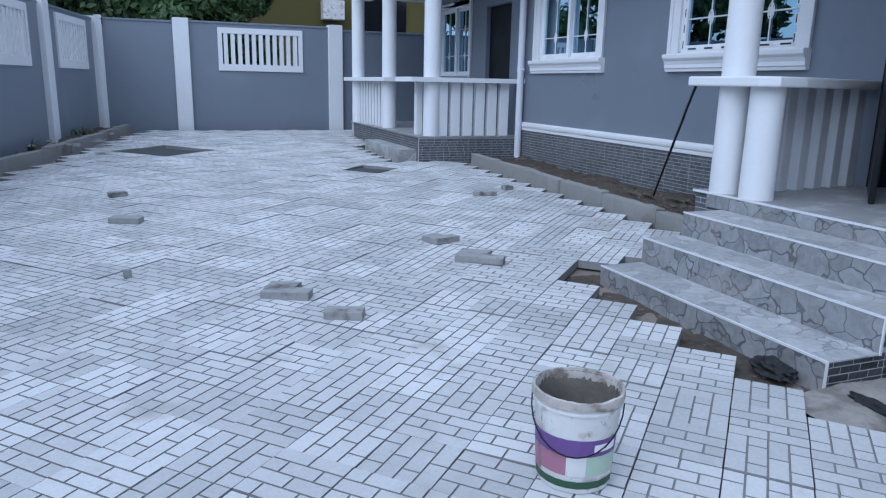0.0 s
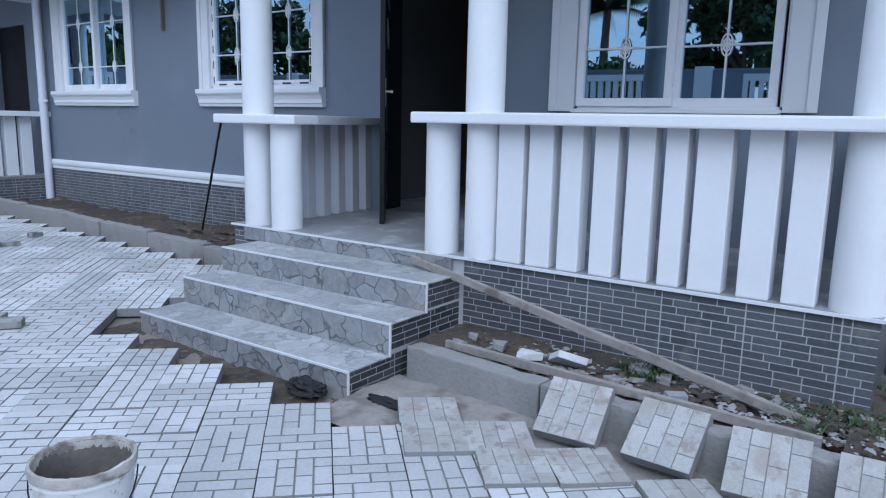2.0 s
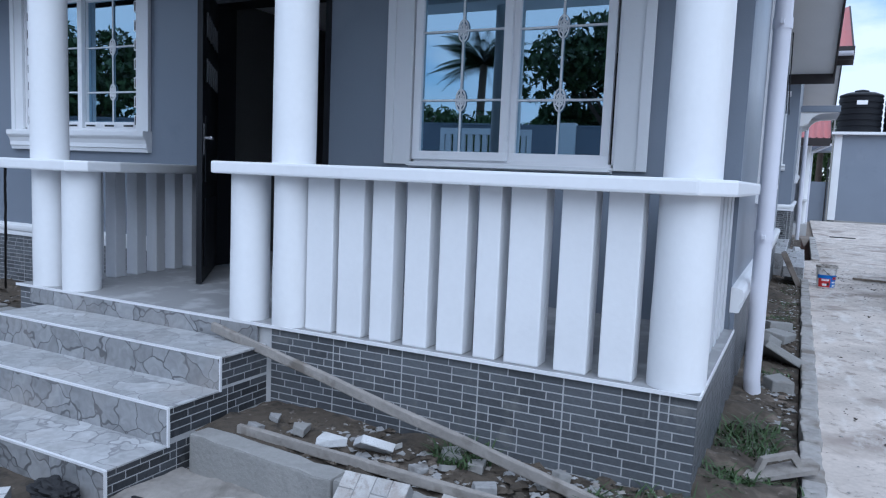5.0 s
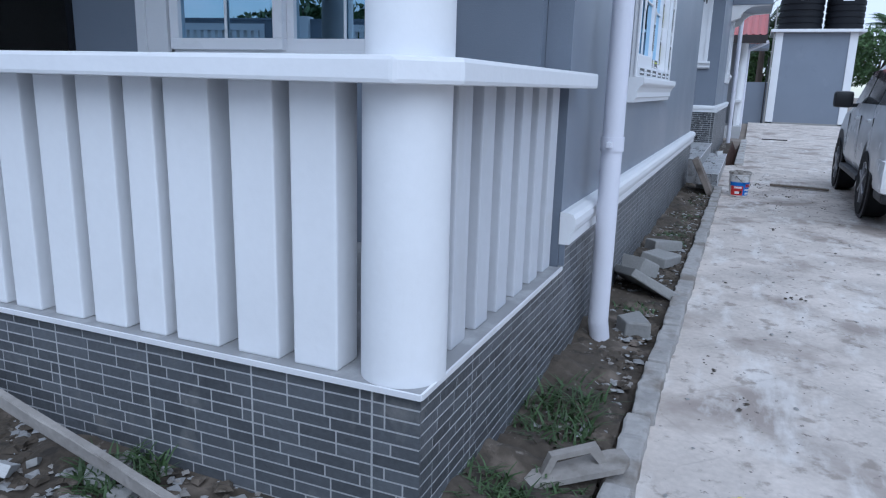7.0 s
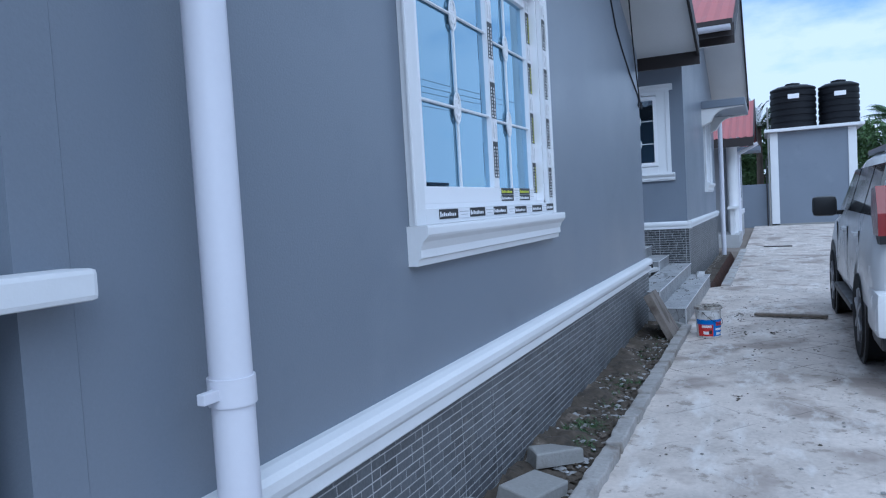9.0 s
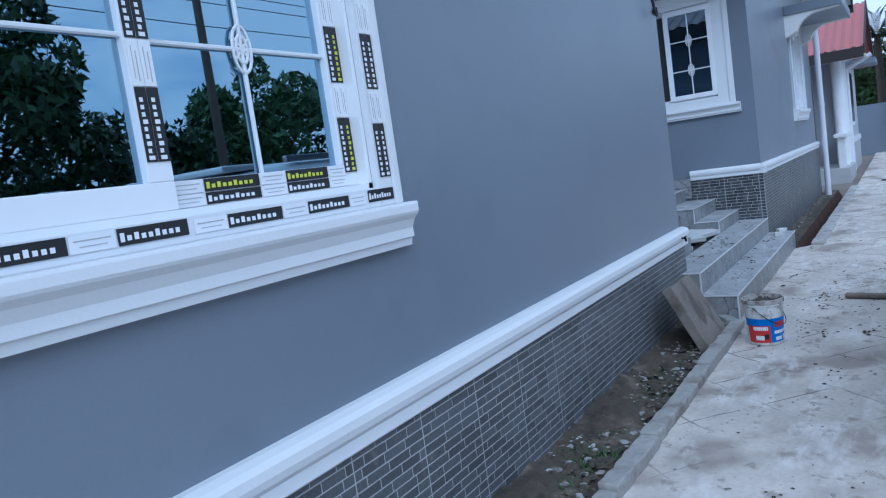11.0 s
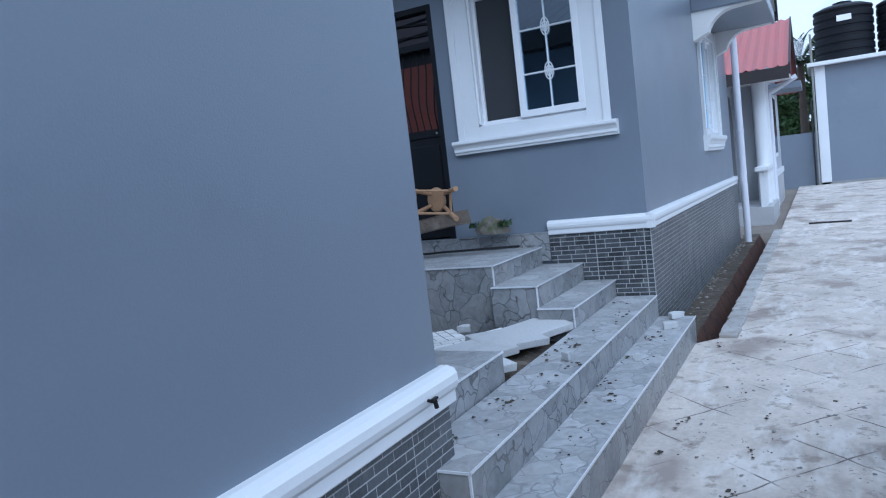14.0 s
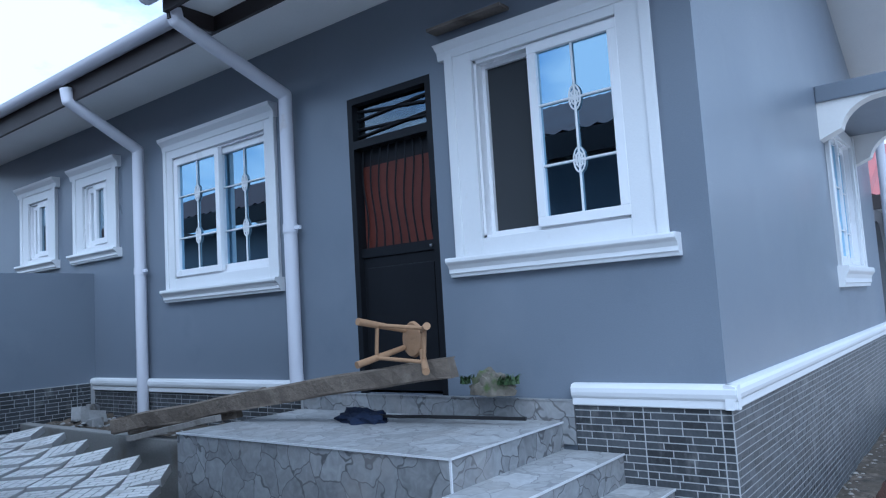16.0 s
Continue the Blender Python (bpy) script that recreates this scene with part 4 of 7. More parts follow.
# ---- windows ----
def ornament(bm, x, z, y, h=0.15, w=0.075):
    """An oval cast rosette inside a glazing bar."""
    for s in (1.0, 0.6):
        seg = 14
        for i in range(seg):
            a, b = 2 * math.pi * i / seg, 2 * math.pi * (i + 1) / seg
            tube(bm, (x + s * w / 2 * math.cos(a), y, z + s * h / 2 * math.sin(a)), (x + s * w / 2 * math.cos(b), y, z + s * h / 2 * math.sin(b)), 0.0055, seg=5, caps=False)
    for i in range(6):
        a = 2 * math.pi * i / 6 + 0.5
        tube(bm, (x, y, z), (x + w / 2 * math.cos(a), y, z + h / 2 * math.sin(a)), 0.0045, seg=5, caps=False)
    tube(bm, (x, y - 0.005, z), (x, y + 0.005, z), 0.012, seg=8)


def sash(win, x0, x1, z0, z1, y, bars, glass, frame_w=0.06):
    """One sliding sash: a white frame, its pane, glazing bars with rosettes. bars: heights of the crossbars."""
    f = frame_w
    fr = part("sash_frame", boxes((x0, x1, y - 0.022, y + 0.022, z0, z0 + f), (x0, x1, y - 0.022, y + 0.022, z1 - f, z1), (x0, x0 + f, y - 0.0219, y + 0.0219, z0 + f, z1 - f), (x1 - f, x1, y - 0.0219, y + 0.0219, z0 + f, z1 - f), bevel=0.004), PVC, win)
    pane = part("pane", boxes((x0 + f - 0.005, x1 - f + 0.005, y + 0.006, y + 0.012, z0 + f - 0.005, z1 - f + 0.005)), glass, fr)
    pane.visible_shadow = False
    if bars:
        def lattice(bm):
            xm = (x0 + x1) / 2
            tube(bm, (xm, y - 0.004, z0 + f), (xm, y - 0.004, z1 - f), 0.008, seg=6)
            for z in bars:
                tube(bm, (x0 + f, y - 0.004, z), (x1 - f, y - 0.004, z), 0.008, seg=6)
                ornament(bm, xm, z, y - 0.007)
        part("glazing_bars", made(lattice), WHITE, fr)


def sill_profile(bm, x0, x1, z0, z1, out):
    h = z1 - z0
    prof = [(0, z0), (out * 0.45, z0), (out * 0.5, z0 + 0.16 * h), (out * 0.62, z0 + 0.2 * h), (out * 0.6, z0 + 0.4 * h), (out * 0.75, z0 + 0.6 * h), (out * 0.95, z0 + 0.72 * h), (out, z0 + 0.78 * h), (out, z1 - 0.01), (out * 0.97, z1), (0, z1)]
    prism(bm, [(-o, z) for o, z in prof], "x", x0, x1)


def window(name, m, half, z0, z1, sill, surround, sashes, label, cornice=None, bars=(), glass=GLASS, deep=0.2, stile=0.06):
    """A sliding window in a wall. Local x runs along the wall, -y outward, the wall face at y 0. half: half width of the hole;
    sill: (half width, z0, z1); surround: width of the white band round the hole; sashes: rows of (x0, x1, depth)."""
    win = thing(name, m, label, "window", kind="structure")
    s = surround
    top = z1 + s * 0.8
    part("surround", boxes((-half - s, -half, -0.03, 0.0, sill[2], top), (half, half + s, -0.03, 0.0, sill[2], top), (-half, half, -0.03, 0.0, z1, top), (-half, half, -0.03, 0.0, sill[2], z0) if z0 > sill[2] + 0.005 else (-half, half, -0.03, -0.02, z1, top), bevel=0.004), WHITE, win)
    part("surround_bead", boxes((-half - s - 0.012, -half - s * 0.72, -0.045, -0.028, sill[2], top), (half + s * 0.72, half + s + 0.012, -0.045, -0.028, sill[2], top), bevel=0.006), WHITE, win)
    part("reveal", boxes((-half - 0.001, -half + 0.02, 0.0, deep, z0, z1), (half - 0.02, half + 0.001, 0.0, deep, z0, z1), (-half, half, 0.0, deep, z1 - 0.02, z1 + 0.001), (-half, half, 0.0, deep, z0 - 0.001, z0 + 0.02)), PVC, win)
    part("sill", made(lambda bm: sill_profile(bm, -sill[0], sill[0], sill[1], sill[2], 0.1)), WHITE, win)
    if cornice:
        part("cornice", made(lambda bm: prism(bm, [(0, cornice[1]), (-0.04, cornice[1]), (-0.05, cornice[1] + 0.05), (-0.09, cornice[1] + 0.09), (-0.1, cornice[2]), (0, cornice[2])], "x", -cornice[0], cornice[0])), WHITE, win)
    for x0, x1, d in sashes:
        sash(win, x0, x1, z0 + 0.02, z1 - 0.02, d, bars, glass, stile)
    return win


def film_patch(win, x0, x1, z0, z1, y, tint, bars):
    """A printed strip of protective film; the print is plain bars."""
    f = part("protective_film", boxes((x0, x1, y - 0.0015, y, z0, z1)), TAPE_WHITE, win, "white protective film with printed bars")
    part("film_print", boxes(*((x0 + (x1 - x0) * b[0], x0 + (x1 - x0) * b[1], y - 0.003, y - 0.0014, z0 + (z1 - z0) * b[2], z0 + (z1 - z0) * b[3]) for b in bars)), tint, f)
    return f


# front windows
w1 = window("window_1", pose(5.5, 9.25, 0, 0, 0, -90), 0.80, 1.84, 3.13, (1.0, 1.64, 1.83), 0.16, [(-0.78, 0.03, 0.03), (-0.03, 0.78, 0.08)], "white sliding window with rosette glazing bars and a moulded white sill", bars=(2.15, 2.72))
w2 = window("window_2", pose(5.5, 5.95, 0, 0, 0, -90), 0.82, 1.84, 3.13, (0.99, 1.64, 1.83), 0.16, [(-0.80, 0.03, 0.03), (-0.03, 0.80, 0.08)], "white sliding window still partly covered by protective film", bars=(2.2, 2.62))
w3 = window("window_3", pose(5.5, 1.505, 0, 0, 0, -90), 0.75, 1.64, 3.02, (0.74, 1.60, 1.62), 0.2, [(-0.735, 0.01, -0.002), (-0.01, 0.705, 0.045)], "white sliding window behind the porch railing with rosette bars", bars=(2.08, 2.56))
w4 = window("window_4", pose(8.36, 0.0, 0), 0.95, 1.665, 3.05, (1.085, 1.425, 1.593), 0.11, [(-0.93, 0.10, 0.03), (0.02, 0.93, 0.07)], "white side window still edged with printed protective film", bars=(2.16, 2.62), stile=0.08)
for i in range(7):
    z = 1.88 + 0.17 * i
    for u in (-0.79, 0.755):
        film_patch(w2, u, u + 0.045, z, z + 0.1, 0.006, TAPE_BLACK, [(0.2, 0.5, 0.1, 0.9)])
for i in range(6):
    u = -0.7 + 0.26 * i
    film_patch(w2, u, u + 0.16, 1.865, 1.915, 0.006, TAPE_BLACK, [(0.1, 0.9, 0.15, 0.5)])


def film_label(win, x0, x1, z0, z1, y, ink, upright=False):
    """A black printed block on a strip of film: rows of plain bars stand for its lettering. upright: the print runs up the stile."""
    f = part("protective_film", boxes((x0, x1, y - 0.0012, y, z0, z1)), TAPE_BLACK, win, "black printed block of protective film")
    a0, a1, b0, b1 = (z0, z1, x0, x1) if upright else (x0, x1, z0, z1)
    n, rows = 8, []
    step = (a1 - a0) * 0.78 / n
    for q in range(n):
        u, tall = a0 + (a1 - a0) * 0.12 + step * q, 0.68 if q in (1, 4) else 0.56
        v0, v1 = b0 + (b1 - b0) * 0.26, b0 + (b1 - b0) * tall
        rows.append((u, u + step * 0.6, v0, v1))
    rows.append((a0 + (a1 - a0) * 0.03, a0 + (a1 - a0) * 0.085, b0 + (b1 - b0) * 0.22, b0 + (b1 - b0) * 0.74))
    part("film_lettering", boxes(*((v0, v1, y - 0.0024, y - 0.0011, u0, u1) if upright else (u0, u1, y - 0.0024, y - 0.0011, v0, v1) for u0, u1, v0, v1 in rows)), ink, f)


def film_blank(win, x0, x1, z0, z1, y):
    """A white stretch of film with two faint lines of small print."""
    f = part("protective_film", boxes((x0, x1, y - 0.0012, y, z0, z1)), TAPE_WHITE, win, "white stretch of protective film")
    w, h = x1 - x0, z1 - z0
    rows = [(0.1, 0.9, 0.62, 0.7), (0.2, 0.8, 0.3, 0.36)] if w > h else [(0.3, 0.36, 0.15, 0.85), (0.62, 0.7, 0.1, 0.75)]
    part("film_print", boxes(*((x0 + w * p, x0 + w * q, y - 0.0022, y - 0.0011, z0 + h * u, z0 + h * v) for p, q, u, v in rows)), GROUT, f)


for z0, z1, y, ink in ((1.726, 1.764, 0.046, TAPE_YELLOW), (1.688, 1.723, 0.046, TAPE_WHITE), (1.612, 1.652, -0.032, TAPE_WHITE)):
    for x0, x1 in ((0.225, 0.44), (0.56, 0.765)):
        film_label(w4, x0, x1, z0, z1, y, ink)
    for x0, x1 in ((0.105, 0.22), (0.445, 0.555), (0.77, 0.86)):
        film_blank(w4, x0, x1, z0, z1, y)
for x0, x1 in ((-0.82, -0.61), (-0.46, -0.255), (-0.125, 0.085), (0.875, 1.03)):
    film_label(w4, x0, x1, 1.614, 1.658, -0.032, TAPE_WHITE)
for x0, x1 in ((-0.605, -0.465), (-0.25, -0.13)):
    film_blank(w4, x0, x1, 1.614, 1.658, -0.032)
for x0, x1, y, ink, start in ((0.862, 0.895, 0.046, TAPE_WHITE, 1.735), (0.896, 0.928, 0.046, TAPE_YELLOW, 1.735), (0.966, 0.998, -0.032, TAPE_WHITE, 1.70), (1.0, 1.03, -0.032, TAPE_WHITE, 1.70), (0.024, 0.058, 0.006, TAPE_WHITE, 1.82), (0.06, 0.096, 0.006, TAPE_WHITE, 1.82)):
    for k in range(4):
        z = start + 0.33 * k
        if z + 0.2 < 3.0:
            film_label(w4, x0, x1, z, z + 0.2, y, ink, True)
            film_blank(w4, x0, x1, z + 0.203, min(z + 0.327, 3.0), y)
far_window = window("window_5", pose(5.5, 13.62, 0, 0, 0, -90), 0.75, 1.62, 2.92, (0.8, 1.58, 1.62), 0.12, [(-0.73, 0.03, 0.03), (-0.03, 0.73, 0.08)], "white sliding window of the far porch with glazing bars", bars=(2.0, 2.5))


# ---- front doors ----
def leaf_door(name, m, w, h, label):
    """A dark steel door leaf hinged at local x 0, with raised panels, two rows of louvre slots and a lever lock."""
    d = thing(name, m, label, "door", kind="structure")
    part("leaf", boxes((0, w, -0.02, 0.02, 0.01, h), bevel=0.005), DARK_STEEL, d)
    for j in range(2):
        part("raised_panel", boxes((0.12, w - 0.12, 0.021, 0.032, 0.12 + j * 0.62, 0.62 + j * 0.6), bevel=0.008), DARK_STEEL, d)
    slot = mesh_of("door_louvre", boxes((-0.022, 0.022, -0.004, 0.004, 0.0, 0.17), bevel=0.002), LOUVRE)
    for z in (1.46, 1.78):
        for k in range(6):
            ob = new("door_louvre", slot)
            ob.parent = d
            ob.matrix_basis = pose(0.2 + (w - 0.36) * k / 5, 0.026, z, 0, 0, 28)
    part("lock_plate", boxes((w - 0.09, w - 0.045, 0.02, 0.026, 0.94, 1.16), bevel=0.003), ALLOY, d, "pale metal lock plate")
    part("door_handle", made(lambda bm: [tube(bm, (w - 0.068, 0.026, 1.06), (w - 0.068, 0.07, 1.06), 0.011, seg=10), box(bm, w - 0.19, w - 0.055, 0.062, 0.08, 1.05, 1.07, 0.004)]), ALLOY, d, "pale metal lever handle")
    return d


leaf_door("door_front", pose(5.47, 4.165, FLOOR, 0, 0, -141), 1.06, 2.2, "dark steel front door leaf with louvre slots standing open onto the porch")
structure("door_frame_front", boxes((5.49, 5.72, 3.0, 3.05, FLOOR, 2.95), (5.49, 5.72, 4.17, 4.22, FLOOR, 2.95), (5.49, 5.72, 3.05, 4.17, 2.9, 2.95)), DARK_STEEL, "black steel frame of the front door opening", "door frame")
structure("door_far", boxes((5.58, 5.62, 11.1, 12.1, 0.66, 2.8)), DARK_STEEL, "dark closed steel door of the far porch", "door")


# ---- rainwater pipes ----
def pipe_run(name, points, r, label, brackets=(), out=(0, 1)):
    p = thing(name, Matrix.Identity(4), label, "downpipe")
    part("pipe", made(lambda bm: [tube(bm, a, b, r, seg=18) for a, b in zip(points, points[1:])] + [bmesh.ops.create_uvsphere(bm, u_segments=14, v_segments=8, radius=r * 1.02, matrix=Matrix.Translation(q)) for q in points[1:-1]]), PIPE, p, smooth=True)
    for x, y, z in brackets:
        part("coupling", made(lambda bm: tube(bm, (x, y, z - 0.035), (x, y, z + 0.035), r * 1.12, seg=18)), PIPE, p, smooth=True)
        part("bracket", made(lambda bm: box(bm, *((x - 0.11, x - r + 0.005, y - 0.012, y + 0.012) if out[1] else (x - 0.012, x + 0.012, y - 0.12, y - r + 0.005)), z - 0.014, z + 0.014, 0.003)), PIPE, p)
    return p


pipe_run("downpipe", [(6.015, -0.14, 3.3), (6.015, -0.14, 0.28), (6.06, -0.17, 0.02)], 0.054, "lilac-white plastic downpipe on the side wall", [(6.015, -0.14, 1.235), (6.015, -0.14, 2.6)])
pipe_run("downpipe", [(5.41, 10.5, 3.2), (5.41, 10.5, 0.3)], 0.055, "white plastic downpipe beside the far porch", [(5.41, 10.5, 1.7)], (1, 0))
pipe_run("downpipe", [(15.95, 3.14, 3.98), (15.97, 3.14, 3.9), (16.92, 3.12, 3.55), (16.92, 3.12, 1.2)], 0.055, "white plastic downpipe with an offset below the gutter", [(16.92, 3.12, 2.45)], (1, 0))
pipe_run("downpipe", [(16.22, 5.4, 4.02), (16.24, 5.4, 3.9), (16.92, 5.4, 3.53), (16.92, 5.4, 0.8)], 0.055, "white plastic downpipe reaching the courtyard", [(16.92, 5.4, 2.3)], (1, 0))
pipe_run("downpipe", [(23.92, -0.30, 3.6), (23.92, -0.30, 0.1)], 0.055, "white plastic downpipe at the wing corner", [(23.92, -0.30, 2.0)])


# ---- rear wing ----
WX, WY, WTOP = 17.0, -0.14, 4.12
door_hole, w5_hole, w8_hole, w9_hole, w10_hole = (1.68, 2.50, 1.15, 3.375), (0.285, 1.305, 2.17, 3.36), (3.47, 4.87, 2.18, 3.35), (6.145, 6.685, 2.66, 3.36), (7.55, 8.09, 2.66, 3.36)
structure("wall_wing_front", made(lambda bm: wall_cells(bm, "y", WX, WX + 0.2, WY, 9.5, 0.0, WTOP, [door_hole, w5_hole, w8_hole, w9_hole, w10_hole])), GREY, "slate grey painted wall of the rear wing facing the courtyard", "wall")
w6_hole = (20.95, 22.3, 1.9, 3.3)


def wing_side(bm):
    wall_cells(bm, "x", WY, WY + 0.2, WX + 0.2, 24.0, 0.0, 3.75, [w6_hole])
    prism(bm, [(WX + 0.2, 3.75), (24.0, 3.75), (24.0, 3.95), (20.4, 5.6), (WX + 0.2, WTOP)], "y", WY, WY + 0.2)


structure("wall_wing_side", made(wing_side), GREY, "slate grey painted gable wall of the rear wing along the drive", "wall")
structure("wall_wing_rear", boxes((23.8, 24.0, WY + 0.2, 9.5, 0.0, 3.9), (WX + 0.2, 23.8, 9.3, 9.5, 0.0, 3.9)), GREY, "slate grey rear walls of the wing", "wall")
structure("floor_wing", boxes((WX + 0.012, 23.8, 0.05, 9.3, 0.9, 1.145)), PORCH_TILE, "tiled floor inside the rear wing", "floor")
structure("ceiling_wing", boxes((WX + 0.2, 23.8, WY + 0.2, 9.3, 3.6, 3.65)), SOFFIT, "white boarded ceiling inside the rear wing", "ceiling")
gable_roof("roof_wing", 16.3, 20.4, 24.4, -0.95, 9.8, 4.06, 5.75, 3.90, "red corrugated gable roof of the rear wing with white soffit")
structure("soffit_wing", boxes((16.3, WX, -0.95, 9.8, 4.02, 4.05)), SOFFIT, "flat white soffit under the wing eaves", "ceiling")
structure("soffit_porch_canopy", boxes((15.9, 16.3, -0.95, 3.12, 4.02, 4.05)), SOFFIT, "white soffit of the projecting eaves", "ceiling")
structure("fascia_wing", boxes((15.87, 15.9, -0.97, 3.15, 3.94, 4.18), (15.9, 16.3, 3.12, 3.15, 3.9, 4.18)), FASCIA, "dark brown fascia of the projecting eaves", "fascia")


def gutter(name, x, y0, y1, z, label):
    def shape(bm):
        seg = 8
        out = [(x + 0.075 * math.cos(math.pi + math.pi * i / seg), z + 0.075 * math.sin(math.pi + math.pi * i / seg)) for i in range(seg + 1)]
        inn = [(x + 0.068 * math.cos(math.pi + math.pi * i / seg), z + 0.068 * math.sin(math.pi + math.pi * i / seg)) for i in range(seg, -1, -1)]
        prism(bm, out + inn, "y", y0, y1)
    return tagged(part(name, made(shape), PIPE, None, label, True), category="gutter")


gutter("gutter", 15.79, -0.95, 3.24, 4.07, "white half-round plastic gutter on the projecting eaves")
gutter("gutter", 16.21, 3.3, 9.8, 4.14, "white half-round plastic gutter along the wing eaves")

wing_plinth = structure("plinth_wing", boxes((WX - 0.025, WX, WY - 0.025, 0.73, 0.0, 1.14), (WX, 24.02, WY - 0.025, WY, 0.0, 1.14), (WX - 0.025, WX, 3.12, 6.5, 0.4, 1.14)), GROUT, "dark brick-patterned tiled plinth of the rear wing", "plinth")
plinth_face(wing_plinth, 0.89, 0.45, 1.135, pose(WX - 0.025, 0.73, 0, 0, 0, -90), 41)
plinth_face(wing_plinth, 7.1, 0.05, 1.135, pose(WX - 0.02, WY - 0.025, 0), 42)
plinth_face(wing_plinth, 3.37, 0.5, 1.135, pose(WX - 0.025, 6.5, 0, 0, 0, -90), 43)
WBAND = [(o * 0.85, (z - 0.78) * 0.82 + 1.122) for o, z in BAND]
moulding("trim_wing_front", WBAND, 0, 0.935, pose(WX, 0.73, 0, 0, 0, -90), "white moulded band at the wing corner")
moulding("trim_wing_side", WBAND, WX - 0.06, 24.05, pose(0, WY, 0), "white moulded band along the wing gable wall")
moulding("trim_wing_court", [(o, z - 0.01) for o, z in WBAND], 0, 3.55, pose(WX, 6.5, 0, 0, 0, -90), "white moulded band along the courtyard wall")

w5 = window("window_6", pose(WX, 0.795, 0, 0, 0, -90), 0.51, 2.17, 3.36, (0.77, 1.935, 2.06), 0.2, [(-0.085, 0.515, -0.01)], "white window with one sash open, moulded sill and cornice", cornice=(0.775, 3.42, 3.515), bars=(2.56, 2.94))
# Added dark sheet gives the open half the tone of an unlit room.
part("insect_screen", boxes((-0.48, -0.05, 0.10, 0.105, 2.20, 3.33)), OPENING_DARK, w5, "dark sheet standing in for the unlit room")
part("sash_open", boxes((-0.49, -0.465, 0.07, 0.11, 2.19, 3.34), (-0.08, -0.04, 0.07, 0.11, 2.19, 3.34), (-0.465, -0.08, 0.07, 0.11, 2.19, 2.215), (-0.465, -0.08, 0.07, 0.11, 3.315, 3.34)), PVC, w5)
w8 = window("window_7", pose(WX, 4.17, 0, 0, 0, -90), 0.70, 2.18, 3.35, (0.86, 1.965, 2.08), 0.13, [(-0.68, 0.04, -0.005), (-0.04, 0.68, 0.05)], "white two-sash sliding window with moulded sill and cornice", cornice=(0.85, 3.43, 3.55), bars=(2.56, 2.96))
w9 = window("window_8", pose(WX, 6.415, 0, 0, 0, -90), 0.27, 2.66, 3.36, (0.525, 2.50, 2.60), 0.2, [(-0.25, 0.03, 0.05), (-0.03, 0.25, 0.0)], "small white bathroom window with moulded sill and cornice", cornice=(0.535, 3.46, 3.575), glass=CLEAR)
w10 = window("window_9", pose(WX, 7.82, 0, 0, 0, -90), 0.27, 2.66, 3.36, (0.52, 2.50, 2.60), 0.2, [(-0.25, 0.03, 0.05), (-0.03, 0.25, 0.0)], "small white bathroom window with moulded sill and cornice", cornice=(0.535, 3.46, 3.575), glass=CLEAR)
w6 = window("window_10", pose(21.62, WY, 0), 0.67, 1.95, 3.28, (0.9, 1.72, 1.92), 0.17, [(-0.65, 0.03, 0.03), (-0.03, 0.65, 0.07)], "white side window of the wing under a concrete hood", bars=(2.3, 2.75))


def hood(name, m, w, d, label):
    h = thing(name, m, label, "window hood", kind="structure")
    part("slab", boxes((-w / 2, w / 2, -d, 0, 0, 0.16), bevel=0.015), GREY, h)
    for s in (-1, 1):
        x = s * (w / 2 - 0.12)
        out = [(-d * 0.95, 0.0), (0, 0.0), (0, -0.35)] + [(-0.18 - 0.4 * d * (1 - math.cos(i * math.pi / 16)), -0.33 + 0.31 * math.sin(i * math.pi / 16)) for i in range(1, 9)]
        part("bracket", made(lambda bm: prism(bm, out, "x", x - 0.09, x + 0.09)), SOFFIT, h)
    return h


hood("window_hood", pose(21.62, WY, 3.45), 2.2, 0.85, "grey concrete window hood on curved pale brackets")
part("ledge_board", boxes((WX - 0.11, WX, 1.0, 1.6, 3.62, 3.64)), DIRTY_SLAB, None, "loose rough board above the window cornice")
tagged(bpy.data.objects["ledge_board"], category="board")


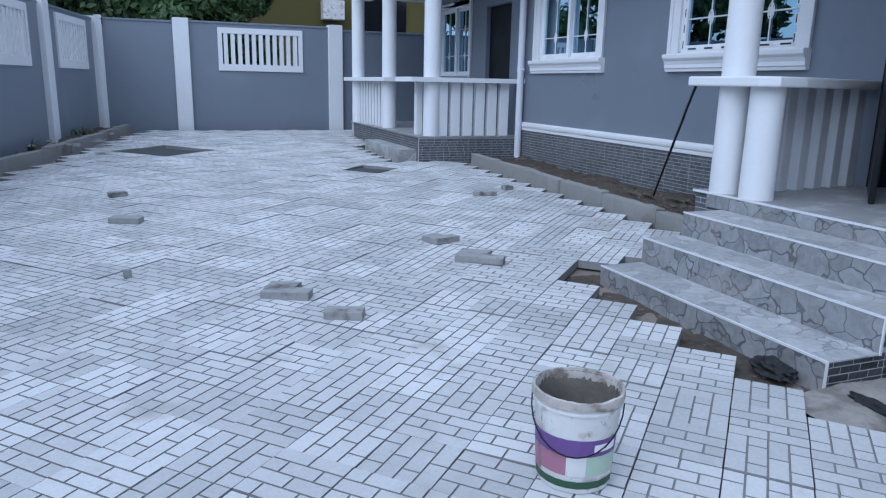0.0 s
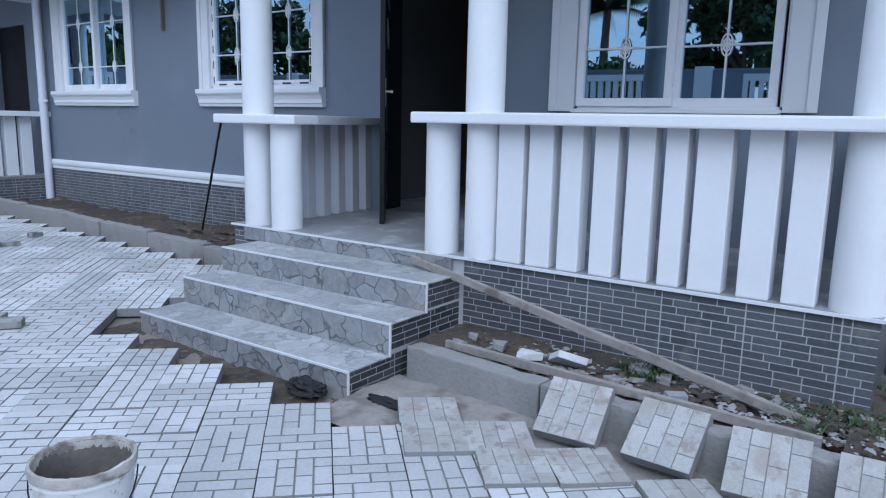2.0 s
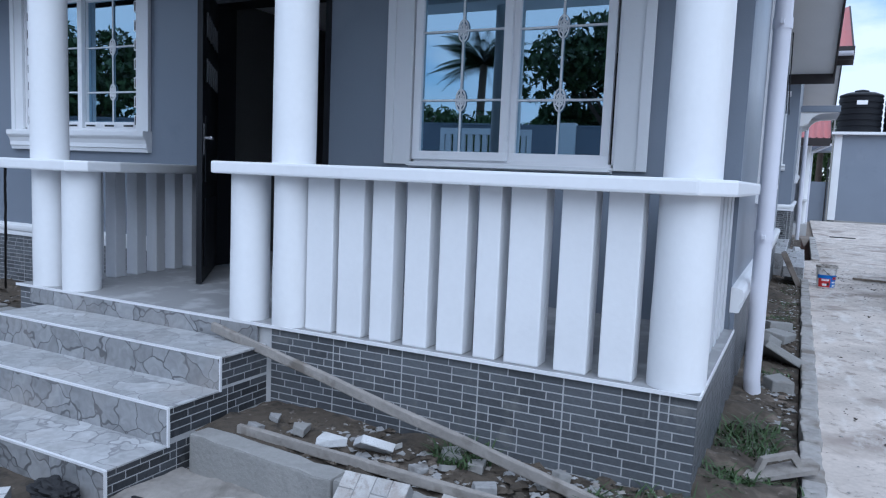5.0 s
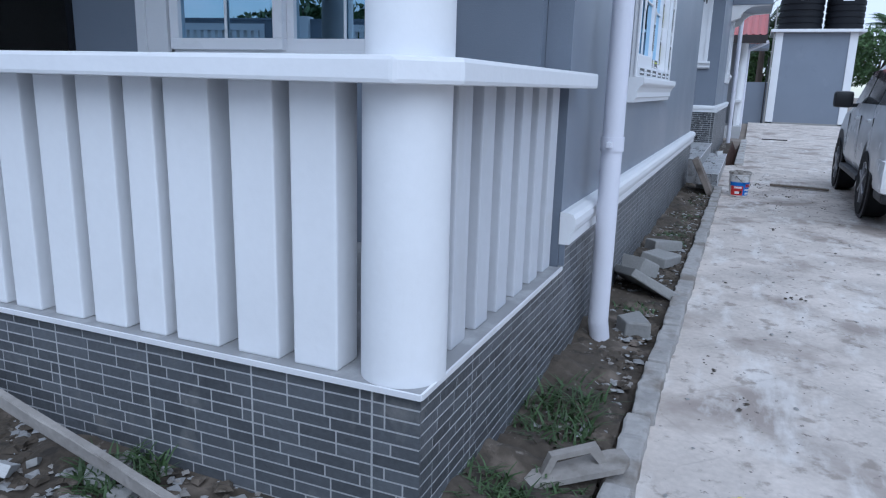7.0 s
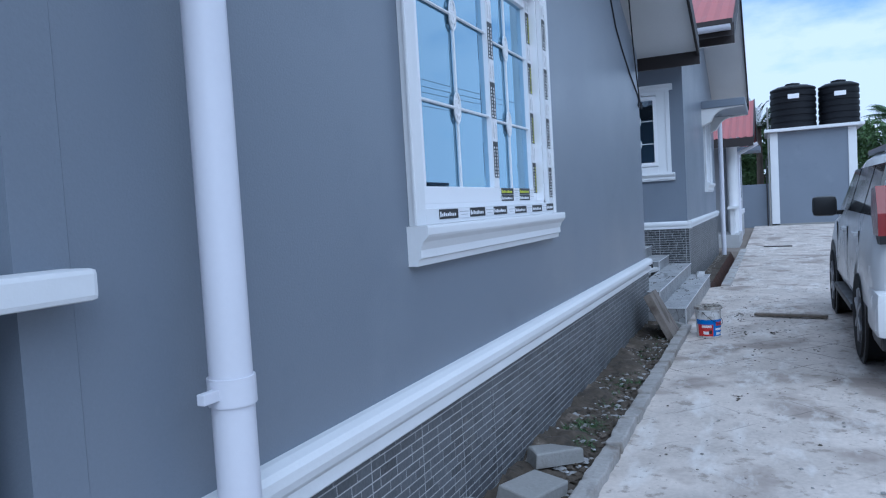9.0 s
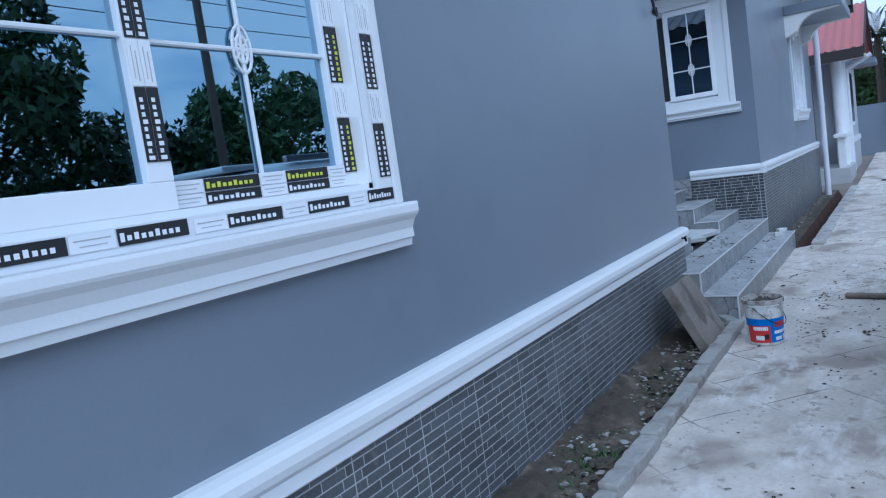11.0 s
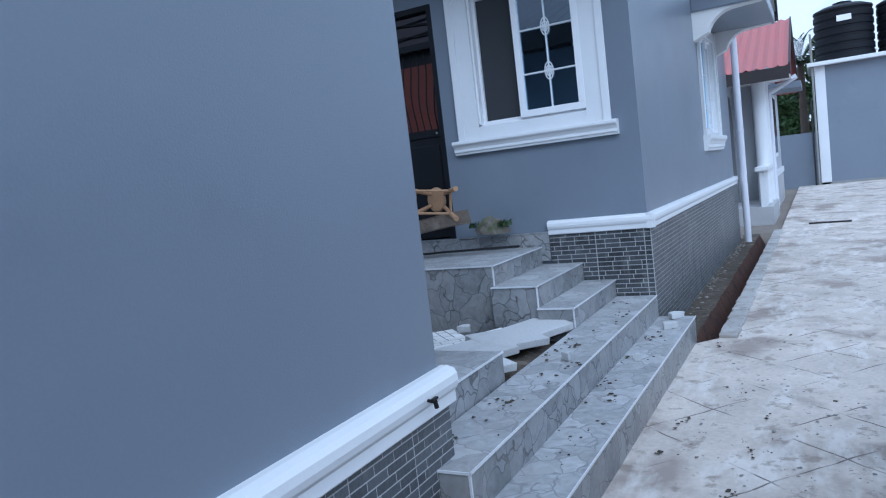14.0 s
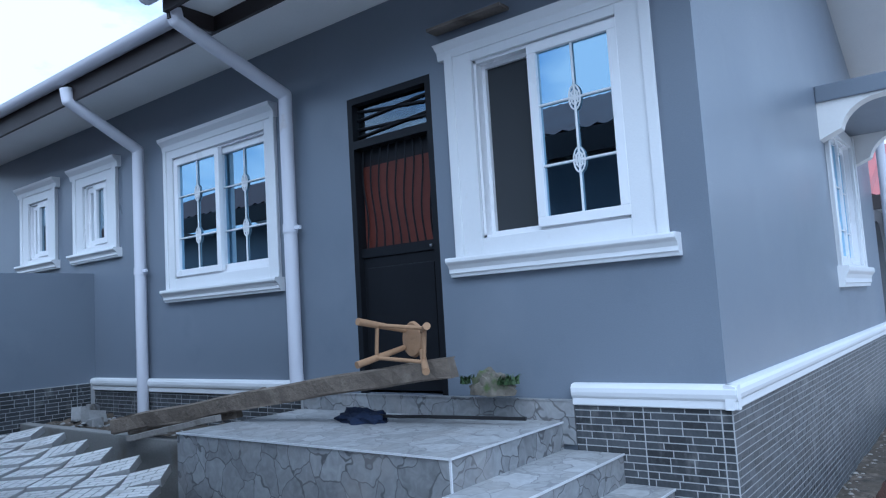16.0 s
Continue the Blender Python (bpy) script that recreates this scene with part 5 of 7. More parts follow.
def back_door():
    d = thing("door_back", pose(WX + 0.08, 2.09, 1.15, 0, 0, -90), "black steel back door with wavy grille and glazed transom", "door", kind="structure")
    w, h = 0.41, 2.225
    part("frame", boxes((-w, -w + 0.05, -0.08, 0.06, 0, h), (w - 0.05, w, -0.08, 0.06, 0, h), (-w + 0.05, w - 0.05, -0.08, 0.06, h - 0.05, h), (-w + 0.05, w - 0.05, -0.08, 0.06, 1.83, 1.89)), DARK_STEEL, d)
    part("lower_panel", boxes((-w + 0.05, w - 0.05, -0.03, 0.0, 0.02, 1.0), bevel=0.004), DARK_STEEL, d)
    part("lower_moulding", boxes((-w + 0.09, w - 0.09, -0.04, -0.03, 0.1, 0.92), bevel=0.006), DARK_STEEL, d)
    part("cross_rail", boxes((-w + 0.05, w - 0.05, -0.045, 0.0, 1.0, 1.07)), DARK_STEEL, d)
    part("backing_sheet", boxes((-w + 0.05, w - 0.05, 0.01, 0.02, 1.07, 1.70)), RUST_RED, d, "red-brown sheet behind the grille")

    part("backing_sheet", boxes((-w + 0.05, w - 0.05, 0.01, 0.02, 1.70, 1.83)), DARK_STEEL, d)

    def bars(bm):
        for k in range(9):
            x = -w + 0.09 + k * (2 * w - 0.18) / 8
            pts = [(x + 0.018 * math.sin(6.5 * t + 0.4 * k), -0.02, 1.07 + 0.76 * t) for t in [i / 14 for i in range(15)]]
            for a, b in zip(pts, pts[1:]):
                tube(bm, a, b, 0.007, seg=6)
    part("wavy_grille", made(bars), DARK_STEEL, d)
    pane = part("transom_pane", boxes((-w + 0.05, w - 0.05, -0.01, -0.004, 1.89, h - 0.05)), CLEAR, d)
    pane.visible_shadow = False
    # Slanting dark bars added to break up the bright sky mirrored here.
    for z0, z1 in ((1.93, 1.99), (1.99, 1.96), (2.06, 2.12), (2.13, 2.06)):
        part("transom_slat", made(lambda bm: tube(bm, (-w + 0.05, -0.022, z0), (w - 0.05, -0.022, z1), 0.011, seg=6)), DARK_STEEL, d, "added dark bar dimming the transom reflection")
    part("door_handle", boxes((w - 0.105, w - 0.085, -0.06, -0.045, 1.02, 1.038), bevel=0.004), ALLOY, d, "small pale metal knob")
    return d


back_door()


# ---- courtyard steps and platform ----
def clad_steps(name, rows, label):
    """Tiled steps: rows of (x0, x1, y0, y1, z0, z1); every side shows riser tiles, the top tread tiles."""
    st = thing(name, Matrix.Identity(4), label, "steps", kind="structure")
    for x0, x1, y0, y1, z0, z1 in rows:
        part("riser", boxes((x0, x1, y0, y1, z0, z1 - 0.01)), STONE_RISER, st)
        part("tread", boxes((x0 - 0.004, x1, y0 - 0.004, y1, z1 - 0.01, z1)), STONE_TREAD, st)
        part("edge_strip", boxes((x0 - 0.008, x1, y0 - 0.009, y0 - 0.003, z1 - 0.009, z1 + 0.002), (x0 - 0.009, x0 - 0.003, y0 - 0.009, y1, z1 - 0.009, z1 + 0.002), (x0 - 0.007, x0 + 0.003, y0 - 0.007, y0 + 0.003, z0, z1 - 0.009)), NOSING, st)
    return st


clad_steps("platform_steps", [(15.87, WX - 0.03, 0.82, 3.11, 0.3, 1.02), (15.80, WX - 0.03, 0.45, 0.819, 0.3, 0.86), (15.77, WX - 0.03, 0.175, 0.449, 0.3, 0.695)], "back door platform and side steps clad in stone-print tiles")
clad_steps("long_steps", [(13.265, 17.0, -0.455, -0.166, 0.0, 0.357), (13.295, 16.95, -0.165, 0.17, 0.0, 0.55)], "two long dusty stone-print tiled steps between house and wing")
clad_steps("landing_block", [(13.44, 14.48, 0.18, 0.80, 0.1, 0.72)], "low tiled landing block beside the rear wall")
structure("skirting_platform", boxes((WX - 0.03, WX - 0.002, 0.735, 3.11, 0.89, 1.14), (WX - 0.035, WX - 0.001, 0.735, 3.11, 1.14, 1.15)), STONE_RISER, "stone-print skirting tiles above the platform", "skirting")
structure("ground_courtyard", boxes((13.43, WX - 0.03, 0.175, 6.45, 0.1, 0.42)), EARTH, "dark earth fill of the courtyard", "ground")
court_wall = structure("wall_courtyard", boxes((13.43, WX, 6.5, 6.65, 0.2, 2.37)), GREY, "low slate grey wall closing the courtyard", "wall")
court_plinth = structure("plinth_courtyard", boxes((13.43, WX - 0.025, 6.475, 6.5, 0.4, 1.19)), GROUT, "brick-patterned plinth of the courtyard wall", "plinth")
plinth_face(court_plinth, 3.5, 0.5, 1.19, pose(13.43, 6.475, 0), 44)
structure("kerb_courtyard", boxes((16.22, 16.32, 3.22, 6.46, 0.4, 0.87), bevel=0.012), CONCRETE, "rough concrete kerb in the courtyard", "kerb")
bumpy_bed("ground_soil_courtyard", ((16.3, 3.22), (WX - 0.02, 3.22), (WX - 0.02, 6.46), (16.3, 6.46)), lambda x, y: 0.83, SOIL, "rubble and soil along the courtyard wall", rough=0.08, seed=9)


# ---- next house along the drive ----
def far_house():
    h = thing("neighbour_house", Matrix.Identity(4), "pale grey house with a red roof, arched porch and white railing", "house")
    part("wall", made(lambda bm: (wall_cells(bm, "x", 0.3, 0.5, 27.0, 29.4, 0, 3.2, [(27.6, 28.9, 1.1, 2.9)]), wall_cells(bm, "x", -0.42, -0.2, 29.4, 35, 0, 3.4, [(31, 32.2, 1.5, 2.9)]), wall_cells(bm, "y", 29.4, 29.6, -0.2, 8, 0, 3.4, []), wall_cells(bm, "y", 26.8, 27.0, 0.3, 8, 0, 3.2, []))), PALE_WALL, h)
    part("plinth", boxes((27.0, 29.4, -0.55, 0.3, 0.0, 0.45), (29.38, 35.0, -0.45, -0.42, 0, 0.9)), GROUT, h)
    for x in (28.2, 29.2):
        part("column", made(lambda bm: tube(bm, (x, -0.35, 0.45), (x, -0.35, 3.2), 0.14, seg=20)), WHITE_ROUGH, h, smooth=True)
    part("railing_cap", boxes((27.0, 29.4, -0.5, -0.25, 1.2, 1.28)), WHITE_ROUGH, h)
    for k in range(8):
        part("railing_slat", boxes((27.1 + 0.3 * k, 27.25 + 0.3 * k, -0.42, -0.32, 0.45, 1.2)), WHITE_ROUGH, h)
    part("trim_band", boxes((29.36, 35.0, -0.48, -0.42, 0.9, 1.05)), WHITE, h)

    def sheet(bm):
        rows = []
        for i in range(181):
            y = -1.0 + 9.0 * i / 180
            w = 0.025 * math.cos(i * math.pi / 2)
            rows.append((bm.verts.new((27.3, y, 3.28 + w)), bm.verts.new((31.0, y, 4.75 + w)), bm.verts.new((35.4, y, 3.2 + w))))
        for a, b in zip(rows, rows[1:]):
            bm.faces.new((a[0], b[0], b[1], a[1]))
            bm.faces.new((a[1], b[1], b[2], a[2]))
    part("roof", made(sheet), ROOF, h, "red corrugated roof sheet")
    part("fascia", boxes((27.26, 27.3, -1.0, 8.0, 3.02, 3.27)), FASCIA, h, "dark fascia board")
    part("soffit", boxes((27.3, 29.4, -1.0, 8.0, 3.14, 3.17)), SOFFIT, h)
    part("gable_end", made(lambda bm: prism(bm, [(29.4, 3.4), (35.0, 3.3), (31.0, 4.7)], "y", -0.42, -0.2)), PALE_WALL, h)
    part("barge_board", made(lambda bm: prism(bm, [(27.3, 3.1), (31.0, 4.58), (35.4, 3.02), (35.4, 3.25), (31.0, 4.8), (27.3, 3.33)], "y", -1.03, -1.0)), FASCIA, h)
    win = part("window", boxes((30.9, 32.3, -0.47, -0.43, 1.4, 3.0)), WHITE, h)
    part("pane", boxes((31.0, 32.2, -0.48, -0.471, 1.5, 2.9)), CAR_GLASS, win)
    arch = [(27.6, 1.1), (28.9, 1.1), (28.9, 2.3)] + [(28.25 + 0.65 * math.cos(math.pi * i / 10), 2.3 + 0.6 * math.sin(math.pi * i / 10)) for i in range(1, 10)] + [(27.6, 2.3)]
    part("arched_window", made(lambda bm: prism(bm, arch, "y", 0.28, 0.34)), CAR_GLASS, h, "dark arched window")
    part("gutter_pipe", made(lambda bm: [tube(bm, (29.3, -1.1, 3.2), (29.3, -0.5, 2.9), 0.06, seg=12), tube(bm, (29.3, -0.5, 2.9), (29.3, -0.5, 0.2), 0.06, seg=12)]), PIPE, h, smooth=True)
    part("window_hood", boxes((30.7, 32.5, -1.15, -0.42, 3.05, 3.2)), GREY, h)
    return h


far_house()
structure("wall_boundary_far", boxes((39.3, 39.5, -1.9, 12, 0, 2.0)), GREY, "slate grey boundary wall at the end of the drive", "wall")


# ---- water tower ----
def water_tower():
    t = thing("tank_house", pose(39.0, -3.1, 0.1), "grey pump house with white corner pilasters and a pale roof slab", "outbuilding")
    part("wall", boxes((0.05, 3.4, -1.6, 1.55, 0, 4.1)), GREY, t)
    for y in (-1.62, 1.37):
        part("pilaster", boxes((0, 0.3, y - 0.05, y + 0.27, 0, 4.1), bevel=0.02), WHITE_ROUGH, t)
    part("roof_slab", boxes((-0.25, 3.6, -1.95, 1.85, 4.1, 4.23), bevel=0.02), WHITE_ROUGH, t)
    part("base_course", boxes((0.0, 3.5, -1.7, 1.7, -0.1, 0.12)), CONCRETE, t)
    part("vent_pipe", made(lambda bm: tube(bm, (-0.1, 1.7, 0), (-0.1, 1.7, 5.2), 0.035, seg=8)), CONCRETE, t)
    part("feed_pipe", made(lambda bm: tube(bm, (-0.1, 1.8, 0), (-0.1, 1.8, 3.0), 0.03, seg=8)), BLACK_PLASTIC, t)
    return t


water_tower()


def water_tank(x, y, z, r, h):
    t = thing("water_tank", pose(x, y, z), "black ribbed plastic water tank on the pump house roof", "water tank", "roof tanks")
    prof = [(r * 0.96, 0), (r, 0.03)]
    k = 6
    for i in range(k):
        z0 = 0.06 + (h - 0.3) * i / k
        s = (h - 0.3) / k
        prof += [(r, z0), (r, z0 + s * 0.62), (r * 0.965, z0 + s * 0.7), (r * 0.965, z0 + s * 0.92)]
    prof += [(r, h - 0.22), (r * 0.98, h - 0.16), (r * 0.7, h - 0.05), (0.28, h)]
    part("shell", made(lambda bm: lathe(bm, prof, 40, close=True)), TANK, t, smooth=True)
    part("lid", made(lambda bm: lathe(bm, [(0.3, h - 0.02), (0.3, h + 0.07), (0.05, h + 0.12)], 24, close=True)), TANK, t, smooth=True)
    part("label_plate", made(lambda bm: prism(bm, [(-0.22, h * 0.66), (0.22, h * 0.66), (0.22, h * 0.76), (-0.22, h * 0.76)], "x", -r - 0.012, -r + 0.03)), TAPE_WHITE, t, "small white printed plate")
    return t


water_tank(40.2, -2.45, 4.33, 0.93, 1.95)
water_tank(40.4, -4.25, 4.33, 0.80, 1.9)

# ---- loose things in the front yard ----
def paint_bucket(name, m, r, h, tints, label, handle=True):
    """An open plastic pail with a rolled rim, printed label panels and a wire handle."""
    b = thing(name, m, label, "bucket")
    lo = r * 0.86
    prof = [(0.01, 0.006), (lo * 0.97, 0.0), (lo, 0.012), (r * 0.985, h * 0.86), (r * 1.03, h * 0.865), (r * 1.03, h * 0.89), (r * 0.99, h * 0.9), (r * 1.04, h * 0.93), (r * 1.04, h * 0.95), (r * 1.0, h * 0.955), (r * 1.05, h * 0.985), (r * 1.04, h), (r * 0.98, h), (r * 0.96, h * 0.9), (lo * 0.95, 0.02), (0.01, 0.02)]
    part("shell", made(lambda bm: lathe(bm, prof, 40)), BUCKET_WHITE, b, smooth=True)
    part("crust", made(lambda bm: lathe(bm, [(r * 0.965, h * 0.985), (r * 0.925, h * 0.8), (r * 0.89, h * 0.6), (r * 0.835, h * 0.3), (lo * 0.86, h * 0.16), (0.01, h * 0.14)], 40)), BUCKET_INSIDE, b, "dried cement inside", smooth=True)

    def crust_ring(bm):
        for v in lathe(bm, [(r * 1.056, h * 0.93), (r * 1.064, h * 0.975), (r * 1.05, h * 1.008), (r * 0.985, h * 1.012), (r * 0.955, h * 0.97), (r * 0.945, h * 0.9)], 72):
            a = math.atan2(v.co.y, v.co.x)
            k = noise.noise((3 * math.cos(a), 3 * math.sin(a), r * 40)) + 0.6 * noise.noise((9 * math.cos(a), 9 * math.sin(a), v.co.z * 30))
            v.co.z += 0.006 * k - (0.012 * max(0, k) if v.co.z < h * 0.95 else 0)
            v.co.x, v.co.y = v.co.x * (1 + 0.008 * k), v.co.y * (1 + 0.008 * k)
    part("rim_crust", made(crust_ring), RIM_CRUST, b, "dried cement crust on the rim", True)
    for a0, a1, z0, z1, tint in tints:
        def panel(bm):
            n = 12
            rad = lambda z: lo + (r * 0.985 - lo) * z / (h * 0.86) + 0.0015
            cols = [[bm.verts.new((rad(z * h) * math.cos(radians(a0 + (a1 - a0) * i / n)), rad(z * h) * math.sin(radians(a0 + (a1 - a0) * i / n)), z * h)) for z in (z0, z1)] for i in range(n + 1)]
            for p, q in zip(cols, cols[1:]):
                bm.faces.new((p[0], q[0], q[1], p[1]))
        part("label_panel", made(panel), tint, b)

    def wire(bm):
        pts = [(r * 1.05 * math.cos(radians(a)), r * 1.05 * math.sin(radians(a)) - 0.0, h * 0.86 - 0.42 * h * math.sin(radians((a - 180) * 1.0)) if 180 <= a <= 360 else h * 0.86) for a in range(180, 361, 12)]
        for p, q in zip(pts, pts[1:]):
            tube(bm, p, q, 0.0028, seg=6, caps=False)
    if handle:
        part("wire_handle", made(wire), DARK_STEEL, b, "thin wire handle")
    return b


paint_bucket("paint_bucket", pose(1.335, 1.905, ground_z(1.335, 1.905) + 0.002, 0, 0, -35), 0.148, 0.335, [(150, 345, 0.42, 0.6, PURPLE), (155, 215, 0.16, 0.42, MAUVE), (217, 262, 0.2, 0.42, MAUVE), (262, 290, 0.2, 0.42, BUCKET_WHITE), (290, 345, 0.2, 0.42, PALE_GREEN), (150, 345, 0.06, 0.14, DARK_GREEN), (300, 338, 0.47, 0.55, TAPE_WHITE)], "open white paint bucket with a purple label and dried cement inside")
paint_bucket("paint_bucket", pose(12.63, -0.75, 0.148, 0, 0, -20), 0.135, 0.325, [(226, 345, 0.06, 0.6, BLUE), (140, 226, 0.44, 0.6, BLUE), (150, 226, 0.06, 0.44, RED), (172, 218, 0.34, 0.42, TAPE_WHITE), (178, 205, 0.12, 0.22, TAPE_WHITE), (206, 220, 0.14, 0.26, TAPE_BLACK), (240, 282, 0.4, 0.52, RED), (238, 300, 0.25, 0.32, TAPE_WHITE), (242, 268, 0.1, 0.18, TAPE_WHITE), (276, 296, 0.1, 0.2, TAPE_WHITE)], "white pail with bright blue and red label on the drive")


def rough_block(name, m, size, material, label, category, seed, chip=0.012, cut=None):
    """A broken block: a bevelled slab with uneven, chipped edges. cut: outline of the slab in local x, y."""
    sx, sy, sz = size
    bm = bmesh.new()
    if cut:
        prism(bm, [(u * sx, v * sy) for u, v in cut], "z", 0, sz)
    else:
        box(bm, -sx / 2, sx / 2, -sy / 2, sy / 2, 0, sz)
    bmesh.ops.recalc_face_normals(bm, faces=bm.faces)
    bmesh.ops.bevel(bm, geom=list(bm.edges), offset=min(size) * 0.12, segments=2, profile=0.6, affect="EDGES")
    for v in bm.verts:
        v.co += Vector((noise.noise(v.co * 14 + Vector((seed, 0, 0))), noise.noise(v.co * 14 + Vector((0, seed, 0))), noise.noise(v.co * 14 + Vector((0, 0, seed))))) * chip
    return tagged(part(name, bm, material, None, label, m=m), category=category)


ELL = [(-0.5, -0.5), (0.5, -0.5), (0.5, -0.05), (0.1, 0.0), (0.15, 0.5), (-0.5, 0.45)]
TRI = [(-0.5, -0.5), (0.5, -0.4), (0.15, 0.5), (-0.35, 0.35)]
for i, (x, y, sx, sy, rz, cut) in enumerate(((-0.32, 6.7, 0.27, 0.13, -20, None), (-0.48, 8.1, 0.2, 0.16, 25, TRI), (0.72, 4.24, 0.3, 0.24, -25, ELL), (0.945, 3.73, 0.22, 0.12, -22, None), (2.13, 5.34, 0.25, 0.2, 20, ELL), (2.22, 4.70, 0.36, 0.26, -35, ELL), (3.42, 7.36, 0.28, 0.16, -15, TRI), (3.86, 7.68, 0.14, 0.12, 10, TRI), (-0.23, 4.9, 0.05, 0.04, 10, None))):
    rough_block("paver_piece", pose(x, y, ground_z(x, y) - 0.004, 0, 0, rz), (sx, sy, 0.055), PIECE, "broken piece of grey concrete paver lying on the paving", "paver piece", i + 1, 0.006, cut)


def bar(name, p0, p1, w, d, material, label, category, seed=1, bend=0.0, wear=0.004):
    """A sawn length of timber from p0 to p1, a little bent and worn."""
    a, b = Vector(p0), Vector(p1)
    ln = (b - a).length
    bm = bmesh.new()
    n = 30
    rings = []
    for i in range(n + 1):
        u = i / n
        off = bend * math.sin(math.pi * u)
        k = Vector((noise.noise((u * 5, seed, 0)), noise.noise((u * 5, seed, 4)), 0)) * wear
        rings.append([bm.verts.new((sx * w / 2 + k.x + wear * noise.noise((u * 17, sx * 2.3, sy * 2.3 + seed)), sy * d / 2 + k.y + off, u * ln)) for sx, sy in ((-1, -0.8), (-0.8, -1), (0.8, -1), (1, -0.8), (1, 0.8), (0.8, 1), (-0.8, 1), (-1, 0.8))])
    for p, q in zip(rings, rings[1:]):
        for j in range(8):
            bm.faces.new((p[j], p[(j + 1) % 8], q[(j + 1) % 8], q[j]))
    bm.faces.new(rings[0][::-1])
    bm.faces.new(rings[-1])
    m = Matrix.Translation(a) @ (b - a).to_track_quat("Z", "Y").to_matrix().to_4x4()
    return tagged(part(name, bm, material, None, label, m=m), category=category)


bar("timber_plank", (3.86, 2.58, 0.64), (3.62, 0.15, 0.24), 0.028, 0.05, GREY_TIMBER, "long weathered timber batten leaning from the step into the soil bed", "plank", 2)
bar("timber_plank", (3.45, 2.0, 0.285), (3.42, 0.1, 0.255), 0.03, 0.045, GREY_TIMBER, "rough formwork plank lying inside the front kerb", "plank", 5)
bar("steel_rod", (5.0, 6.35, 0.31), (3.90, 4.53, 1.47), 0.018, 0.018, DARK_STEEL, "dark steel rod leaning on the porch railing cap", "rod", 6, 0.01)
bar("wall_hook", (5.48, 7.62, 2.52), (5.48, 7.62, 2.95), 0.05, 0.03, TIMBER, "short brown bracket hanging on the front wall", "bracket", 7)
bar("timber_stick", (14.02, -1.18, 0.172), (13.86, -1.95, 0.172), 0.085, 0.028, BEAM_TIMBER, "dark weathered timber offcut on the drive", "timber", 8)
bar("timber_stick", (25.95, -1.2, 0.155), (25.9, -1.9, 0.155), 0.1, 0.03, FASCIA, "dark narrow drain cover strip on the drive", "drain cover", 9)
bar("fence_post", (-1.75, 15.4, 0.4), (-1.82, 14.9, 1.65), 0.12, 0.04, FASCIA, "dark board leaning against the corner of the fence", "board", 10)


def rag(name, x, y, z, sx, sy, h, material, label, category, seed):
    """A crumpled heap of sheeting."""
    bm = bmesh.new()
    bmesh.ops.create_icosphere(bm, subdivisions=4, radius=1)
    for v in bm.verts:
        k = 1 + 0.45 * noise.noise(v.co * 2.3 + Vector((seed, 0, 0))) + 0.2 * noise.noise(v.co * 6 + Vector((0, seed, 0)))
        v.co = Vector((v.co.x * sx * k, v.co.y * sy * k, max(v.co.z, -0.05) * h * k))
    return tagged(part(name, bm, material, None, label, True, m=pose(x, y, z)), category=category)


rag("black_sheeting", 2.80, 2.45, 0.10, 0.07, 0.13, 0.06, MEMBRANE, "crumpled black plastic scrap at the foot of the steps", "plastic scrap", 3)
rag("black_sheeting", 2.93, 2.0, 0.09, 0.05, 0.14, 0.03, MEMBRANE, "flat black plastic scrap in the cement dust", "plastic scrap", 8)
rag("blue_basin_cloth", 16.62, 2.12, 1.02, 0.12, 0.2, 0.08, BLUE_CLOTH, "dark blue cloth heap on the platform", "cloth", 12)
rag("soil_mound", 5.22, 6.4, 0.2, 0.22, 0.75, 0.13, SOIL, "low mound of dark soil against the front plinth", "soil heap", 19)
rag("yellow_scrap", 4.68, -0.9, 0.155, 0.025, 0.035, 0.012, YELLOW_BIT, "small bright yellow plastic scrap on the drive", "scrap", 4)
bumpy_bed("ground_cement_dust", ((2.45, -0.5), (3.28, -0.5), (3.3, 2.22), (2.6, 2.22)), lambda x, y: 0.075 + 0.012 * y, CEMENT_CRUST, "dry cement dust between paving and kerb", rough=0.02, seed=13)
bumpy_bed("ground_step_fill", ((2.5, 2.2), (2.86, 2.2), (3.9, 4.6), (2.5, 4.6)), lambda x, y: 0.045 + 0.01 * y, SOIL, "dark soil between paving and steps", rough=0.02, seed=17)


def hand_float():
    f = thing("plastering_float", pose(4.53, -0.35, 0.21, 3, -8, -57), "worn wooden plastering float resting on the kerb", "plastering float")
    part("blade", made(lambda bm: prism(bm, [(-0.2, -0.055), (0.16, -0.06), (0.2, -0.02), (0.2, 0.05), (0.15, 0.06), (-0.17, 0.03), (-0.22, -0.02)], "z", 0, 0.022)), GREY_TIMBER, f)
    part("grip", made(lambda bm: prism(bm, [(-0.12, 0.0), (-0.09, 0.0), (-0.06, 0.05), (0.06, 0.052), (0.09, 0.0), (0.12, 0.0), (0.09, 0.075), (-0.08, 0.07)], "y", -0.014, 0.018, pose(0, 0, 0.02))), GREY_TIMBER, f)
    return f


